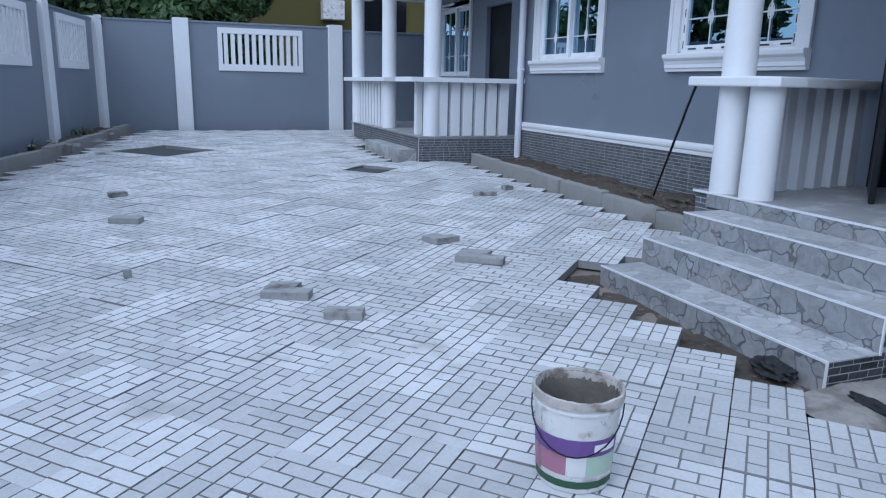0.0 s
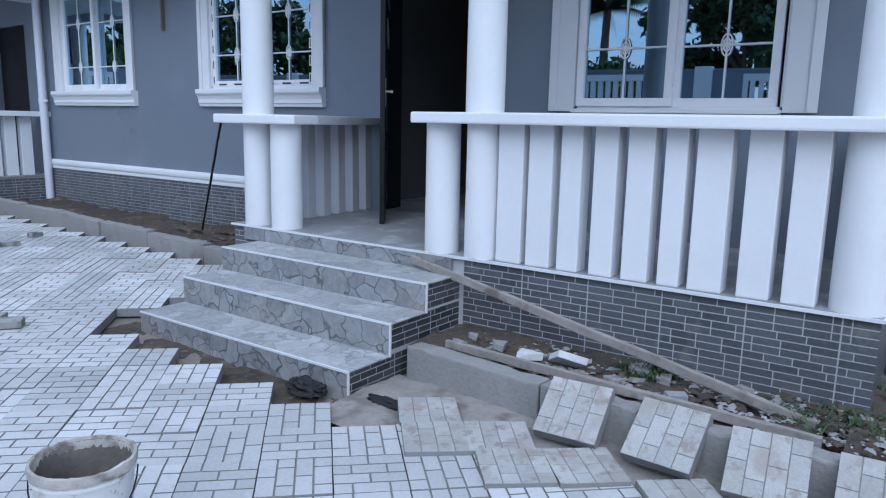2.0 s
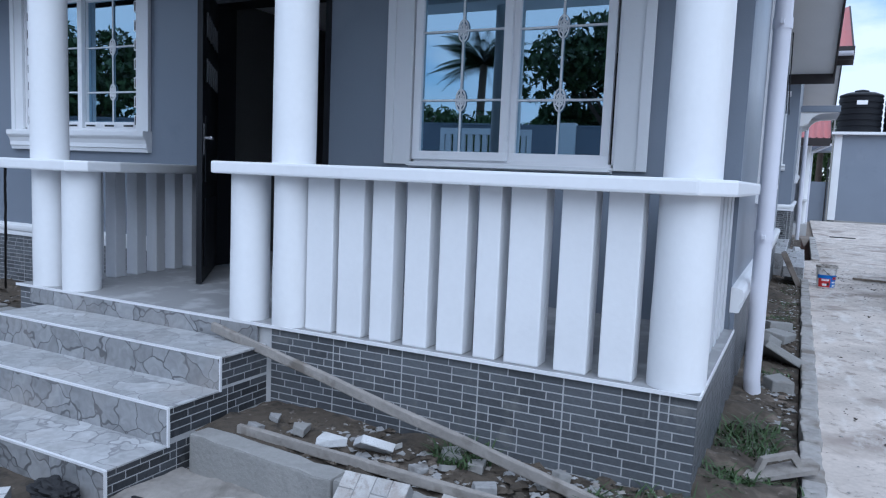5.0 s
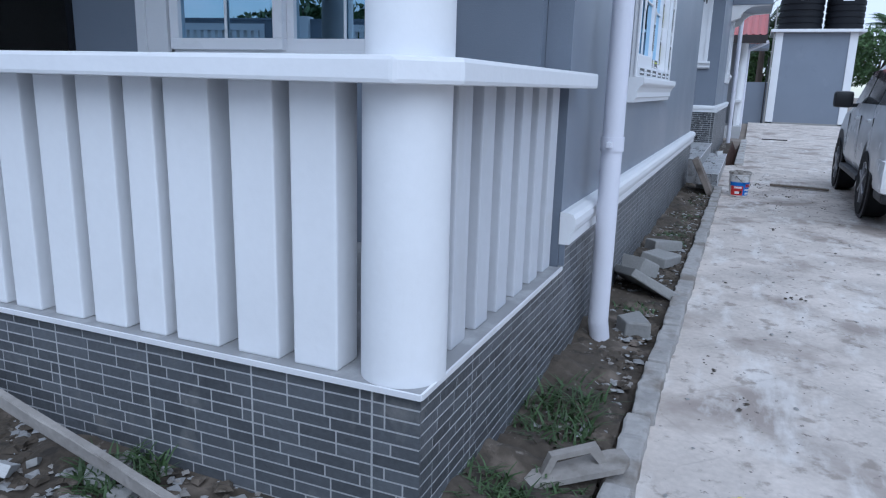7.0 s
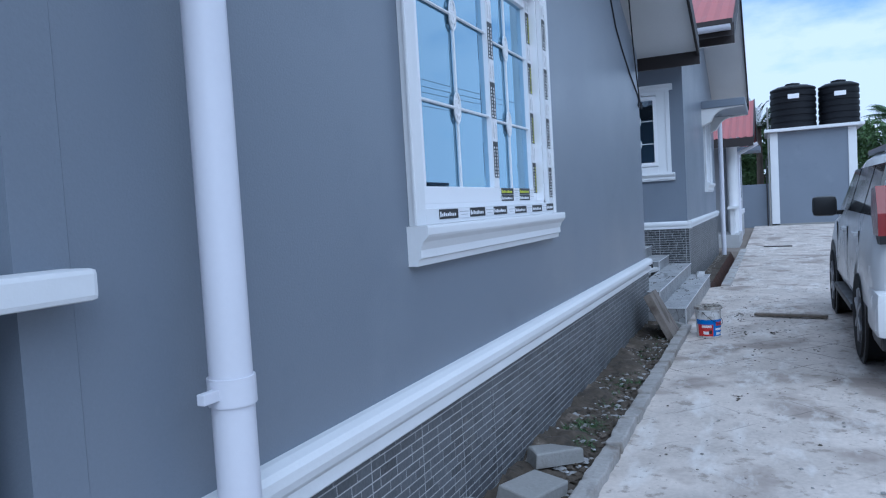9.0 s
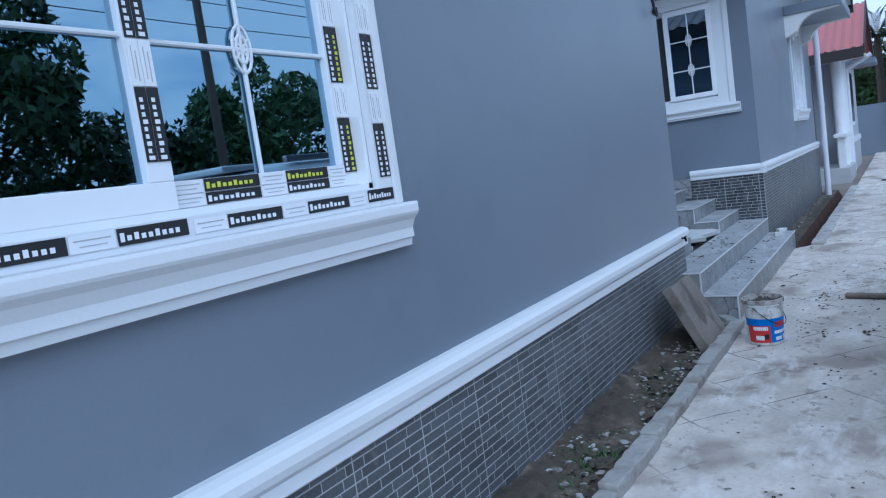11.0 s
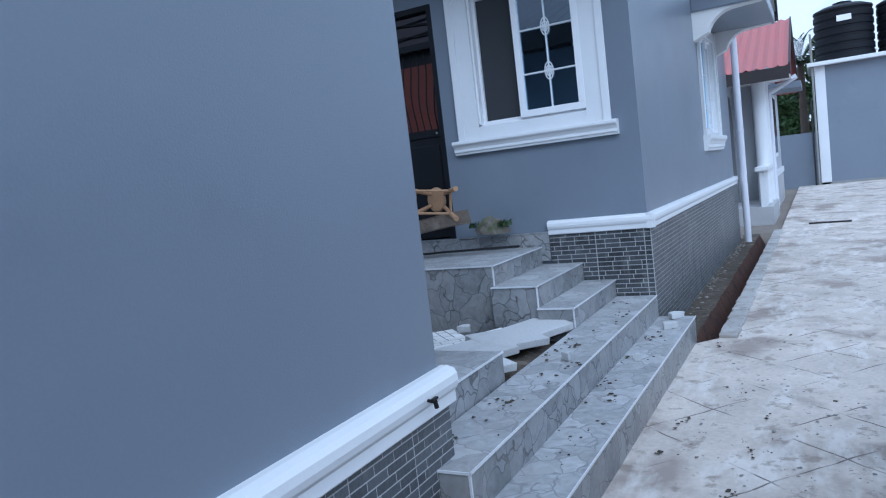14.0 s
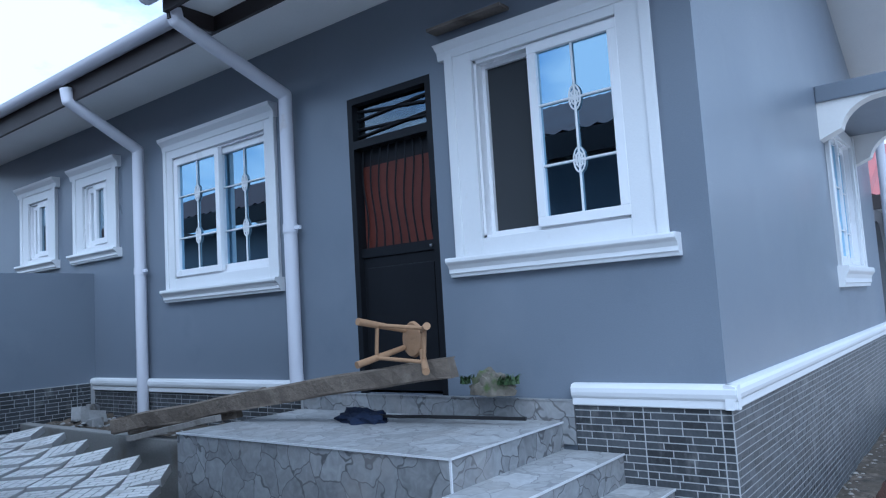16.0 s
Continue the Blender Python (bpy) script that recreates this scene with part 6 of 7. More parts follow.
hand_float()
for i, (x, y, z, sx, sy, sz, rx, ry, rz) in enumerate(((7.12, -0.22, 0.2, 0.5, 0.36, 0.07, 30, 10, 25), (6.27, -0.29, 0.15, 0.26, 0.16, 0.1, 0, 0, 20), (7.98, -0.25, 0.17, 0.36, 0.2, 0.09, 8, 4, -15), (8.5, -0.2, 0.17, 0.34, 0.2, 0.09, -6, 5, -40), (7.55, -0.1, 0.18, 0.3, 0.2, 0.12, 20, 0, 60), (13.12, -0.38, 0.14, 0.3, 0.16, 0.07, 12, 0, 30), (12.95, -0.28, 0.13, 0.22, 0.14, 0.08, 0, 14, -20))):
    rough_block("rubble_block", pose(x, y, z, rx, ry, rz), (sx, sy, sz), CONCRETE, "broken grey concrete block lying in the side soil strip", "rubble", 30 + i, 0.016, TRI if i % 2 else None)
rough_block("leaning_slab", pose(12.6, -0.37, 0.115, 64, 0, 3), (0.66, 0.56, 0.075), DIRTY_SLAB, "thick brown-grey concrete slab leaning against the side plinth", "slab", 50, 0.012, [(-0.5, 0.0), (0.5, 0.04), (0.44, 0.96), (-0.5, 1.0)])
for x, y, z, s in ((16.92, -0.31, 0.36, 0.13), (16.55, -0.33, 0.36, 0.12), (15.62, 0.98, 0.56, 0.11), (14.9, -0.05, 0.555, 0.06), (15.6, -0.3, 0.36, 0.05)):
    rough_block("paver_piece", pose(x, y, z, 0, 0, x * 40), (s, s * 0.75, 0.05), PAVER, "small broken piece of pale paver lying on the steps", "paver piece", int(x * 10), 0.006, TRI)
for x, y, sx, rz in ((3.62, 1.35, 0.22, 40), (3.55, 1.55, 0.14, 80), (3.7, 0.85, 0.1, 10), (3.75, 1.0, 0.12, 30), (3.6, 1.75, 0.1, 15), (3.8, 0.5, 0.08, 50)):
    rough_block("rubble_block", pose(x, y, 0.235 + 0.02 * y, 20 if sx > 0.2 else 5, 30 if sx > 0.2 else 0, rz), (sx, sx * 0.8, 0.04), PAVER if sx > 0.13 else CONCRETE, "broken paver shard in the front soil bed", "rubble", int(y * 40), 0.008, TRI)


for i in range(14):
    rnd = random.Random(300 + i)
    x, y, sx = rnd.uniform(3.46, 3.86), rnd.uniform(-0.25, 2.05), rnd.uniform(0.05, 0.11)
    rough_block("rubble_block", pose(x, y, 0.222 + 0.02 * y, rnd.uniform(-15, 25), rnd.uniform(-15, 25), rnd.uniform(0, 180)), (sx, sx * 0.7, sx * 0.45), PIECE if i % 3 else CONCRETE, "small lump of broken concrete in the front soil bed", "rubble", 300 + i, 0.012, TRI if i % 2 else None)


def debris(name, spots, size, material, label, seed):
    """Scattered small stones and crumbs: one joined object. spots: rows of (x0, x1, y0, y1, z, number)."""
    rnd = np.random.RandomState(seed)
    base = np.array([(-1, -1, -0.3), (1, -1, -0.3), (1, 1, -0.3), (-1, 1, -0.3), (-0.6, -0.6, 0.5), (0.6, -0.5, 0.6), (0.5, 0.6, 0.45), (-0.55, 0.5, 0.55)])
    quads = [(0, 1, 5, 4), (1, 2, 6, 5), (2, 3, 7, 6), (3, 0, 4, 7), (4, 5, 6, 7)]
    verts, faces = [], []
    for x0, x1, y0, y1, z, n in spots:
        for _ in range(n):
            s = size * rnd.uniform(0.25, 1.0) ** 2 + 0.003
            a = rnd.uniform(0, 6.28)
            p = base * rnd.uniform(0.6, 1.4, (8, 3)) * s
            q = np.column_stack((p[:, 0] * math.cos(a) - p[:, 1] * math.sin(a), p[:, 0] * math.sin(a) + p[:, 1] * math.cos(a), p[:, 2] * 0.55))
            q += (rnd.uniform(x0, x1), rnd.uniform(y0, y1), z)
            k = len(verts)
            verts += q.tolist()
            faces += [tuple(k + i for i in f) for f in quads]
    me = bpy.data.meshes.new(name)
    me.from_pydata(verts, [], faces)
    me.materials.append(material)
    return tagged(new(name, me), label, "debris", kind="stuff")


debris("stone_chips", [(3.42, 3.92, -0.3, 2.15, 0.245, 520), (4.0, 13.2, -0.4, -0.03, 0.165, 700), (4.6, 5.4, 4.7, 10.3, 0.23, 120), (16.35, 16.85, 3.2, 6.1, 0.86, 120)], 0.022, PIECE, "grey stone chips scattered over the soil beds", 1)
debris("pale_chips", [(3.42, 3.9, -0.3, 2.15, 0.245, 60), (4.0, 13.2, -0.4, -0.05, 0.175, 150)], 0.010, PAVER, "pale plaster chips scattered over the soil beds", 2)
crumbs = [(4.5, 13.0, -3.0, -0.6, 0.15, 70), (11.5, 17.5, -2.2, -0.6, 0.15, 60), (13.3, 16.9, -0.42, -0.18, 0.362, 20), (13.4, 16.8, -0.14, 0.15, 0.557, 25)]
rnd = random.Random(41)
for x0, x1, y0, y1, z, heaps in ((5.0, 17.0, -2.6, -0.62, 0.152, 26), (12.6, 14.8, -1.1, -0.5, 0.152, 10), (13.4, 16.8, -0.40, -0.2, 0.362, 6), (13.5, 16.6, -0.13, 0.14, 0.557, 8)):
    for _ in range(heaps):
        x, y, w = rnd.uniform(x0, x1), rnd.uniform(y0, y1), rnd.uniform(0.03, 0.1)
        crumbs.append((x - 1.6 * w, x + 1.6 * w, y - 0.6 * w, y + 0.6 * w, z, rnd.randint(3, 9)))
debris("dark_crumbs", crumbs, 0.009, SOIL, "dark crumbs of dried mud scattered on drive and steps", 3)
debris("soil_clods", [(3.42, 3.92, -0.3, 2.15, 0.25, 500), (4.0, 13.2, -0.4, -0.03, 0.17, 1600), (4.6, 5.4, 4.7, 10.3, 0.23, 300)], 0.03, SOIL, "crumbly clods of brown soil in the beds", 9)
debris("pale_crumbs", [(4.5, 13.0, -3.0, -0.6, 0.15, 160), (12.8, 17.0, -1.6, -0.7, 0.15, 120)], 0.009, CONCRETE, "small grey stones scattered on the drive", 10)
debris("dry_litter", [(3.42, 3.92, -0.3, 2.15, 0.25, 160), (4.0, 13.2, -0.42, -0.03, 0.172, 320), (17.1, 25.0, -0.3, -0.18, 0.15, 160)], 0.014, CEMENT_CRUST, "pale dry litter and mortar crumbs in the soil beds", 12)
debris("fence_rubble", [(-3.2, -1.9, 9.0, 12.0, 0.34, 60), (-2.2, -0.9, 12.0, 16.3, 0.42, 90)], 0.07, PAVER_BASE, "rubble along the foot of the boundary fence", 4)


for x, y, z, rx, ry, rz in ((14.72, 0.52, 0.535, 6, 4, -30), (15.02, 0.62, 0.545, 7, -3, -38), (15.32, 0.52, 0.55, 8, 3, -34), (15.62, 0.44, 0.545, 5, -5, -36), (14.62, 0.95, 0.55, 2, 1, -40)):
    tagged(part("tilted_slab", boxes((-0.24, 0.24, -0.165, 0.165, 0, 0.05), bevel=0.006), PAVER, None, "pale paving slab lying tilted at the courtyard edge", m=pose(x, y, z, rx, ry, rz)), category="slab")
bumpy_bed("ground_courtyard_edge", ((14.5, 0.17), (15.83, 0.17), (15.83, 0.9), (14.5, 0.9)), lambda x, y: 0.46, SOIL, "dark soil under the tilted slabs", rough=0.03, seed=23)


# ---- weeds ----
def blades(name, tufts, material, label, seed, width=0.012):
    """Tufts of bent grass blades: rows of (x, y, z, radius, height, number)."""
    rnd = np.random.RandomState(seed)
    verts, faces = [], []
    for x, y, z, r, h, n in tufts:
        for _ in range(n):
            a, d = rnd.uniform(0, 6.28), r * math.sqrt(rnd.uniform(0, 1))
            px, py = x + d * math.cos(a), y + d * math.sin(a)
            b, lean, hh = rnd.uniform(0, 6.28), rnd.uniform(0.3, 1.2), h * rnd.uniform(0.4, 1.0)
            w = width * rnd.uniform(0.5, 1.2)
            k = len(verts)
            for i in range(4):
                t = i / 3
                cx, cy, cz = px + lean * hh * t * t * math.cos(b), py + lean * hh * t * t * math.sin(b), z + hh * (t - 0.35 * t * t)
                ww = w * (1 - t) + 0.001
                verts += [(cx - ww * math.sin(b), cy + ww * math.cos(b), cz), (cx + ww * math.sin(b), cy - ww * math.cos(b), cz)]
            faces += [(k + 2 * i, k + 2 * i + 1, k + 2 * i + 3, k + 2 * i + 2) for i in range(3)]
    me = bpy.data.meshes.new(name)
    me.from_pydata(verts, [], faces)
    me.materials.append(material)
    return tagged(new(name, me), label, "weeds", kind="stuff")


blades("weed_tufts", [(3.78, 0.95, 0.24, 0.14, 0.14, 172), (3.7, 0.15, 0.21, 0.18, 0.16, 120), (3.75, -0.15, 0.2, 0.2, 0.16, 110), (4.25, -0.12, 0.2, 0.14, 0.14, 158), (4.35, -0.33, 0.17, 0.14, 0.1, 115), (4.9, -0.15, 0.16, 0.2, 0.13, 187), (5.15, -0.2, 0.16, 0.14, 0.16, 100), (6.7, -0.25, 0.16, 0.13, 0.06, 115), (9.2, -0.24, 0.15, 0.15, 0.06, 288), (8.85, -0.26, 0.15, 0.14, 0.06, 172), (10.4, -0.24, 0.15, 0.16, 0.05, 172)] + [(9.4 + 0.33 * k, -0.3 + 0.05 * (k % 3), 0.15, 0.11, 0.06, 45) for k in range(10)], WEED, "fresh green weeds growing in the soil beds", 5, 0.008)
blades("dry_stalks", [(-2.1, 12.4, 0.35, 0.3, 0.3, 60), (-2.4, 10.6, 0.3, 0.4, 0.3, 80), (-1.5, 14.6, 0.4, 0.3, 0.25, 60), (16.84, 1.1, 1.25, 0.06, 0.1, 50), (16.84, 1.4, 1.25, 0.04, 0.1, 30)], WEED, "straggly weeds along the fence", 6)


# ---- courtyard clutter ----
bar("timber_beam", (16.14, 4.42, 0.955), (16.62, 1.34, 1.375), 0.10, 0.125, BEAM_TIMBER, "heavy weathered timber beam lying across the platform", "beam", 21, 0.02, 0.028)
bar("timber_plank", (16.42, 3.95, 0.98), (16.52, 3.0, 1.2), 0.03, 0.09, BEAM_TIMBER, "dark rough board lying beside the beam", "plank", 27, 0.0, 0.012)
bar("timber_plank", (16.27, 4.45, 0.90), (16.36, 3.1, 1.08), 0.05, 0.07, BEAM_TIMBER, "dark rough board wedged under the beam", "plank", 29, 0.0, 0.012)
bar("timber_plank", (16.1, 4.15, 0.88), (16.15, 3.05, 1.075), 0.05, 0.045, GREY_TIMBER, "pale batten leaning on the platform edge", "plank", 22)
bar("cable_strip", (16.6, 2.2, 1.06), (16.78, 0.95, 1.06), 0.02, 0.02, MEMBRANE, "black cable lying on the platform", "cable", 23)
for k, (x, y, z, sx) in enumerate(((16.62, 5.75, 0.84, 0.2), (16.7, 5.95, 0.92, 0.14), (16.5, 5.5, 0.82, 0.16), (16.62, 6.1, 0.84, 0.22), (16.55, 4.9, 0.82, 0.18))):
    rough_block("rubble_block", pose(x, y, z, 12 * k - 20, 8, 40 * k), (sx, sx * 0.7, sx * 0.6), PIECE, "broken concrete lump in the courtyard corner", "rubble", 70 + k, 0.03, TRI if k % 2 else None)
rag("mossy_lump", 16.86, 1.24, 1.19, 0.06, 0.15, 0.14, MOSS_STONE, "rough mossy rubble lump propping the beam end", "rubble", 61)


def stool():
    s = thing("wooden_stool", look((16.62, 1.64, 1.55), (13.3, 0.9, 1.40), 6), "small pale wooden stool tipped on its side on the beam", "stool")
    part("seat", made(lambda bm: lathe(bm, [(0.01, 0.014), (0.105, 0.014), (0.115, 0.0), (0.105, -0.016), (0.01, -0.014)], 28, pose(0, 0, 0, 0, -30, 0))), STOOL_WOOD, s, smooth=True)
    feet = []
    for k, (u, v) in enumerate(((1, 1), (-1, 1), (-1, -1), (1, -1))):
        top, foot = Vector((0.06 * u, 0.055 * v, -0.005)), Vector((0.23 * u - 0.04, 0.13 * v, -0.36))
        feet.append((top, foot))
        part("leg", made(lambda bm: tube(bm, top, foot, 0.017, 0.022, 12)), STOOL_WOOD, s, smooth=True)
    for k in range(4):
        p, q = (feet[k][0].lerp(feet[k][1], 0.6), feet[(k + 1) % 4][0].lerp(feet[(k + 1) % 4][1], 0.6))
        part("stretcher", made(lambda bm: tube(bm, p, q, 0.012, seg=10)), STOOL_WOOD, s, smooth=True)
    return s


stool()
part("tap_outlet", made(lambda bm: [tube(bm, (13.2, -0.07, 0.87), (13.2, -0.105, 0.865), 0.007, seg=10), tube(bm, (13.2, -0.105, 0.875), (13.205, -0.108, 0.84), 0.009, seg=10), box(bm, 13.18, 13.22, -0.112, -0.098, 0.873, 0.882, 0.002)]), DARK_STEEL, None, "small dark metal tap on the white band")
tagged(bpy.data.objects["tap_outlet"], category="tap")


def wall_cable():
    c = bpy.data.curves.new("wall_cable", "CURVE")
    c.dimensions, c.bevel_depth, c.bevel_resolution = "3D", 0.008, 2
    sp = c.splines.new("NURBS")
    pts = [(12.9, -0.02, 3.9), (12.95, -0.03, 3.5), (13.1, -0.03, 3.15), (13.2, -0.04, 2.85), (13.23, -0.05, 2.72), (13.3, -0.05, 2.7), (13.28, -0.05, 2.78)]
    sp.points.add(len(pts) - 1)
    for p, q in zip(sp.points, pts):
        p.co = (*q, 1)
    sp.use_endpoint_u, sp.order_u = True, 3
    c.materials.append(BLACK_PLASTIC)
    return tagged(new("wall_cable", c), "loose black electric cable hanging on the side wall", "cable")


wall_cable()


# ---- parked car ----
def wall_cable():
    pts = [(11.88, 3.69), (12.12, 3.42), (12.43, 3.245), (12.85, 3.05), (13.32, 2.88), (13.38, 2.84), (13.39, 2.80), (13.36, 2.79), (13.33, 2.76), (13.39, 2.74)]
    part("hanging_cable", made(lambda bm: [tube(bm, (a[0], -0.007, a[1]), (b[0], -0.007, b[1]), 0.008, seg=6) for a, b in zip(pts, pts[1:])]), BLACK_PLASTIC, None, "thin black cable hanging loose on the side wall")
    tagged(bpy.data.objects["hanging_cable"], category="cable")


wall_cable()


def car():
    c = thing("parked_car", pose(10.56, -3.01, 0.148), "pearl white off-road estate car parked on the drive", "car")
    wheels, r = (1.16, 3.9), 0.385
    # along the car: x, lowest z, half width, belt z, belt half width, roof z, roof half width
    stations = ((0.0, 0.62, 0.82, 1.08, 0.82, 1.14, 0.76), (0.03, 0.5, 0.89, 1.14, 0.87, 1.26, 0.78), (0.1, 0.42, 0.94, 1.2, 0.915, 1.56, 0.745), (0.3, 0.41, 0.95, 1.22, 0.925, 1.74, 0.725), (0.9, 0.42, 0.95, 1.22, 0.925, 1.80, 0.72), (2.2, 0.42, 0.94, 1.2, 0.925, 1.81, 0.72), (2.72, 0.42, 0.94, 1.19, 0.925, 1.75, 0.72), (3.12, 0.42, 0.94, 1.18, 0.92, 1.50, 0.76), (3.48, 0.42, 0.94, 1.16, 0.915, 1.2, 0.82), (4.1, 0.42, 0.935, 1.1, 0.9, 1.15, 0.8), (4.55, 0.44, 0.91, 1.02, 0.86, 1.06, 0.74), (4.72, 0.5, 0.84, 0.92, 0.78, 0.96, 0.68), (4.78, 0.6, 0.76, 0.84, 0.7, 0.87, 0.6))

    def shell(bm):
        rings = []
        for x, zl, w, zb, wb, zr, wr in stations:
            half = [(w * 0.93, zl), (w, zl + 0.14), (w, (zl + zb) / 2 + 0.1), (wb, zb), (wr + 0.03, zr - 0.06 * (zr > zb + 0.1)), (wr * 0.92, zr), (wr * 0.5, zr + 0.025)]
            row = [(-y, z) for y, z in half] + [(y, z) for y, z in half[::-1]]
            rings.append([bm.verts.new((x, y, z)) for y, z in row])
        n = len(rings[0])
        for p, q in zip(rings, rings[1:]):
            for i in range(n):
                bm.faces.new((p[i], p[(i + 1) % n], q[(i + 1) % n], q[i]))
        bm.faces.new(rings[0])
        bm.faces.new(rings[-1][::-1])
    part("body", made(shell), CAR_PAINT, c, smooth=True)

    def side_glass(x0, x1, x2, x3, s):
        def fill(bm):
            y = lambda z: s * (0.925 - 0.175 * (z - 1.2) / 0.62 + 0.007)
            vs = [bm.verts.new((x, y(z), z)) for x, z in ((x0, 1.27), (x1, 1.27), (x2, 1.68), (x3, 1.68))]
            f = bm.faces.new(vs)
            g = bmesh.ops.extrude_face_region(bm, geom=[f])
            for v in [e for e in g["geom"] if isinstance(e, bmesh.types.BMVert)]:
                v.co.y -= s * 0.03
        return made(fill)
    for s in (-1, 1):
        for x0, x1, x2, x3 in ((0.44, 1.12, 1.12, 0.56), (1.18, 2.14, 2.14, 1.18), (2.21, 3.12, 2.72, 2.21)):
            part("side_window", side_glass(x0, x1, x2, x3, s), CAR_GLASS, c, "dark tinted glass")
        part("mirror", made(lambda bm: [box(bm, 2.9, 3.06, s * 1.08 - 0.12, s * 1.08 + 0.12, 1.2, 1.42, 0.05), box(bm, 2.95, 3.01, s * 0.95 - 0.06, s * 0.95 + 0.06, 1.21, 1.26, 0.01)]), BLACK_PLASTIC, c, "black door mirror", True)
        part("tail_light", made(lambda bm: prism(bm, [(-0.025, 1.14), (0.24, 1.14), (0.36, 1.3), (0.3, 1.48), (0.08, 1.5), (-0.01, 1.3)], "y", s * 0.87 - 0.075, s * 0.87 + 0.062)), TAIL_RED, c, "red tail light")
        part("tail_light_frame", made(lambda bm: prism(bm, [(-0.02, 1.08), (0.26, 1.08), (0.24, 1.14), (-0.024, 1.14)], "y", s * 0.86 - 0.075, s * 0.86 + 0.065)), BLACK_PLASTIC, c)
        part("headlight", made(lambda bm: box(bm, 4.5, 4.72, s * 0.66 - 0.17, s * 0.66 + 0.17, 0.78, 0.95, 0.04)), ALLOY, c)
        for x in (1.28, 2.32):
            part("door_handle", made(lambda bm: box(bm, x, x + 0.2, s * 0.945 - 0.02, s * 0.945 + 0.025, 1.06, 1.1, 0.01)), CAR_PAINT, c)
        for x in (1.15, 2.17, 3.3):
            part("door_gap", made(lambda bm: box(bm, x - 0.004, x + 0.004, s * 0.938 - 0.01, s * 0.938 + 0.004, 0.6, 1.12)), BLACK_PLASTIC, c)
        part("sill_trim", made(lambda bm: box(bm, 1.55, 3.35, s * 0.93 - 0.07, s * 0.93 + 0.05, 0.36, 0.43, 0.02)), BLACK_PLASTIC, c, "black sill board")
        part("roof_rail", made(lambda bm: box(bm, 0.8, 2.5, s * 0.68 - 0.025, s * 0.68 + 0.025, 1.81, 1.86, 0.012)), ALLOY, c)
        for x in wheels:
            part("wheel_arch", made(lambda bm: lathe(bm, [(0.01, -0.01), (0.46, -0.01), (0.46, 0.01), (0.01, 0.01)], 36, pose(x, s * 0.937, 0.42, 90))), BLACK_PLASTIC, c, "black wheel arch")
            w = part("wheel", made(lambda bm: lathe(bm, [(0.24, -0.12), (r * 0.93, -0.135), (r, -0.09), (r, 0.09), (r * 0.93, 0.135), (0.24, 0.12)], 40, pose(x, s * 0.83, 0.385, 90))), RUBBER, c, "black tyre", True)
            part("rim", made(lambda bm: [lathe(bm, [(0.25, -0.08), (0.25, 0.11), (0.23, 0.11), (0.22, 0.05)], 32, pose(x, s * 0.84, 0.385, 90 * s)), *[box(bm, -0.022, 0.022, 0.03, 0.23, -0.01, 0.03, 0.006, pose(x, s * 0.955, 0.385, 90, 0, 0) @ pose(0, 0, 0, 0, 0, 60 * k)) for k in range(6)], tube(bm, (x, s * 0.8, 0.385), (x, s * 0.965, 0.385), 0.06, seg=16)]), ALLOY, w, "grey alloy rim")
    part("rear_window", made(lambda bm: prism(bm, [(0.075, 1.3), (0.12, 1.3), (0.29, 1.69), (0.24, 1.69)], "y", -0.64, 0.64)), CAR_GLASS, c, "dark tinted glass")
    part("rear_bumper", made(lambda bm: box(bm, -0.09, 0.46, -0.965, 0.965, 0.4, 0.74, 0.06)), CAR_PAINT, c, smooth=True)
    part("bumper_skirt", made(lambda bm: box(bm, -0.04, 0.5, -0.93, 0.93, 0.3, 0.42, 0.04)), BLACK_PLASTIC, c, "black lower bumper skirt")
    part("windscreen", made(lambda bm: prism(bm, [(3.42, 1.26), (3.46, 1.26), (2.82, 1.76), (2.78, 1.76)], "y", -0.68, 0.68)), CAR_GLASS, c, "dark tinted glass")
    part("number_plate", boxes((-0.105, -0.092, -0.26, 0.26, 0.84, 0.96)), TAPE_WHITE, c)
    part("tailgate_strip", made(lambda bm: box(bm, -0.02, 0.03, -0.5, 0.5, 1.0, 1.06, 0.015)), ALLOY, c)
    part("spoiler", made(lambda bm: box(bm, 0.18, 0.55, -0.66, 0.66, 1.77, 1.82, 0.02)), CAR_PAINT, c)
    return c


car()


# ---- trees ----
def leaf_mesh(name, centres, radii, count, size, material, rnd, droop=0.0):
    """Many small leaves, gathered in clumps with gaps between them."""
    n = len(centres)
    pick = rnd.randint(0, n, count)
    d = rnd.normal(size=(count, 3))
    d /= np.linalg.norm(d, axis=1)[:, None]
    pos = np.array(centres)[pick] + d * (np.array(radii)[pick] * rnd.uniform(0.45, 1.0, count) ** 0.5)[:, None]
    u = rnd.normal(size=(count, 3))
    u /= np.linalg.norm(u, axis=1)[:, None]
    u[:, 2] -= droop
    v = np.cross(u, rnd.normal(size=(count, 3)))
    v /= np.linalg.norm(v, axis=1)[:, None] + 1e-6
    s = size * rnd.uniform(0.6, 1.4, count)[:, None]
    quad = np.stack((pos - u * s, pos + v * s * 0.42, pos + u * s, pos - v * s * 0.42), axis=1).reshape(-1, 3)
    me = bpy.data.meshes.new(name)
    me.from_pydata(quad.tolist(), [], [(4 * i, 4 * i + 1, 4 * i + 2, 4 * i + 3) for i in range(count)])
    me.materials.append(material)
    return me


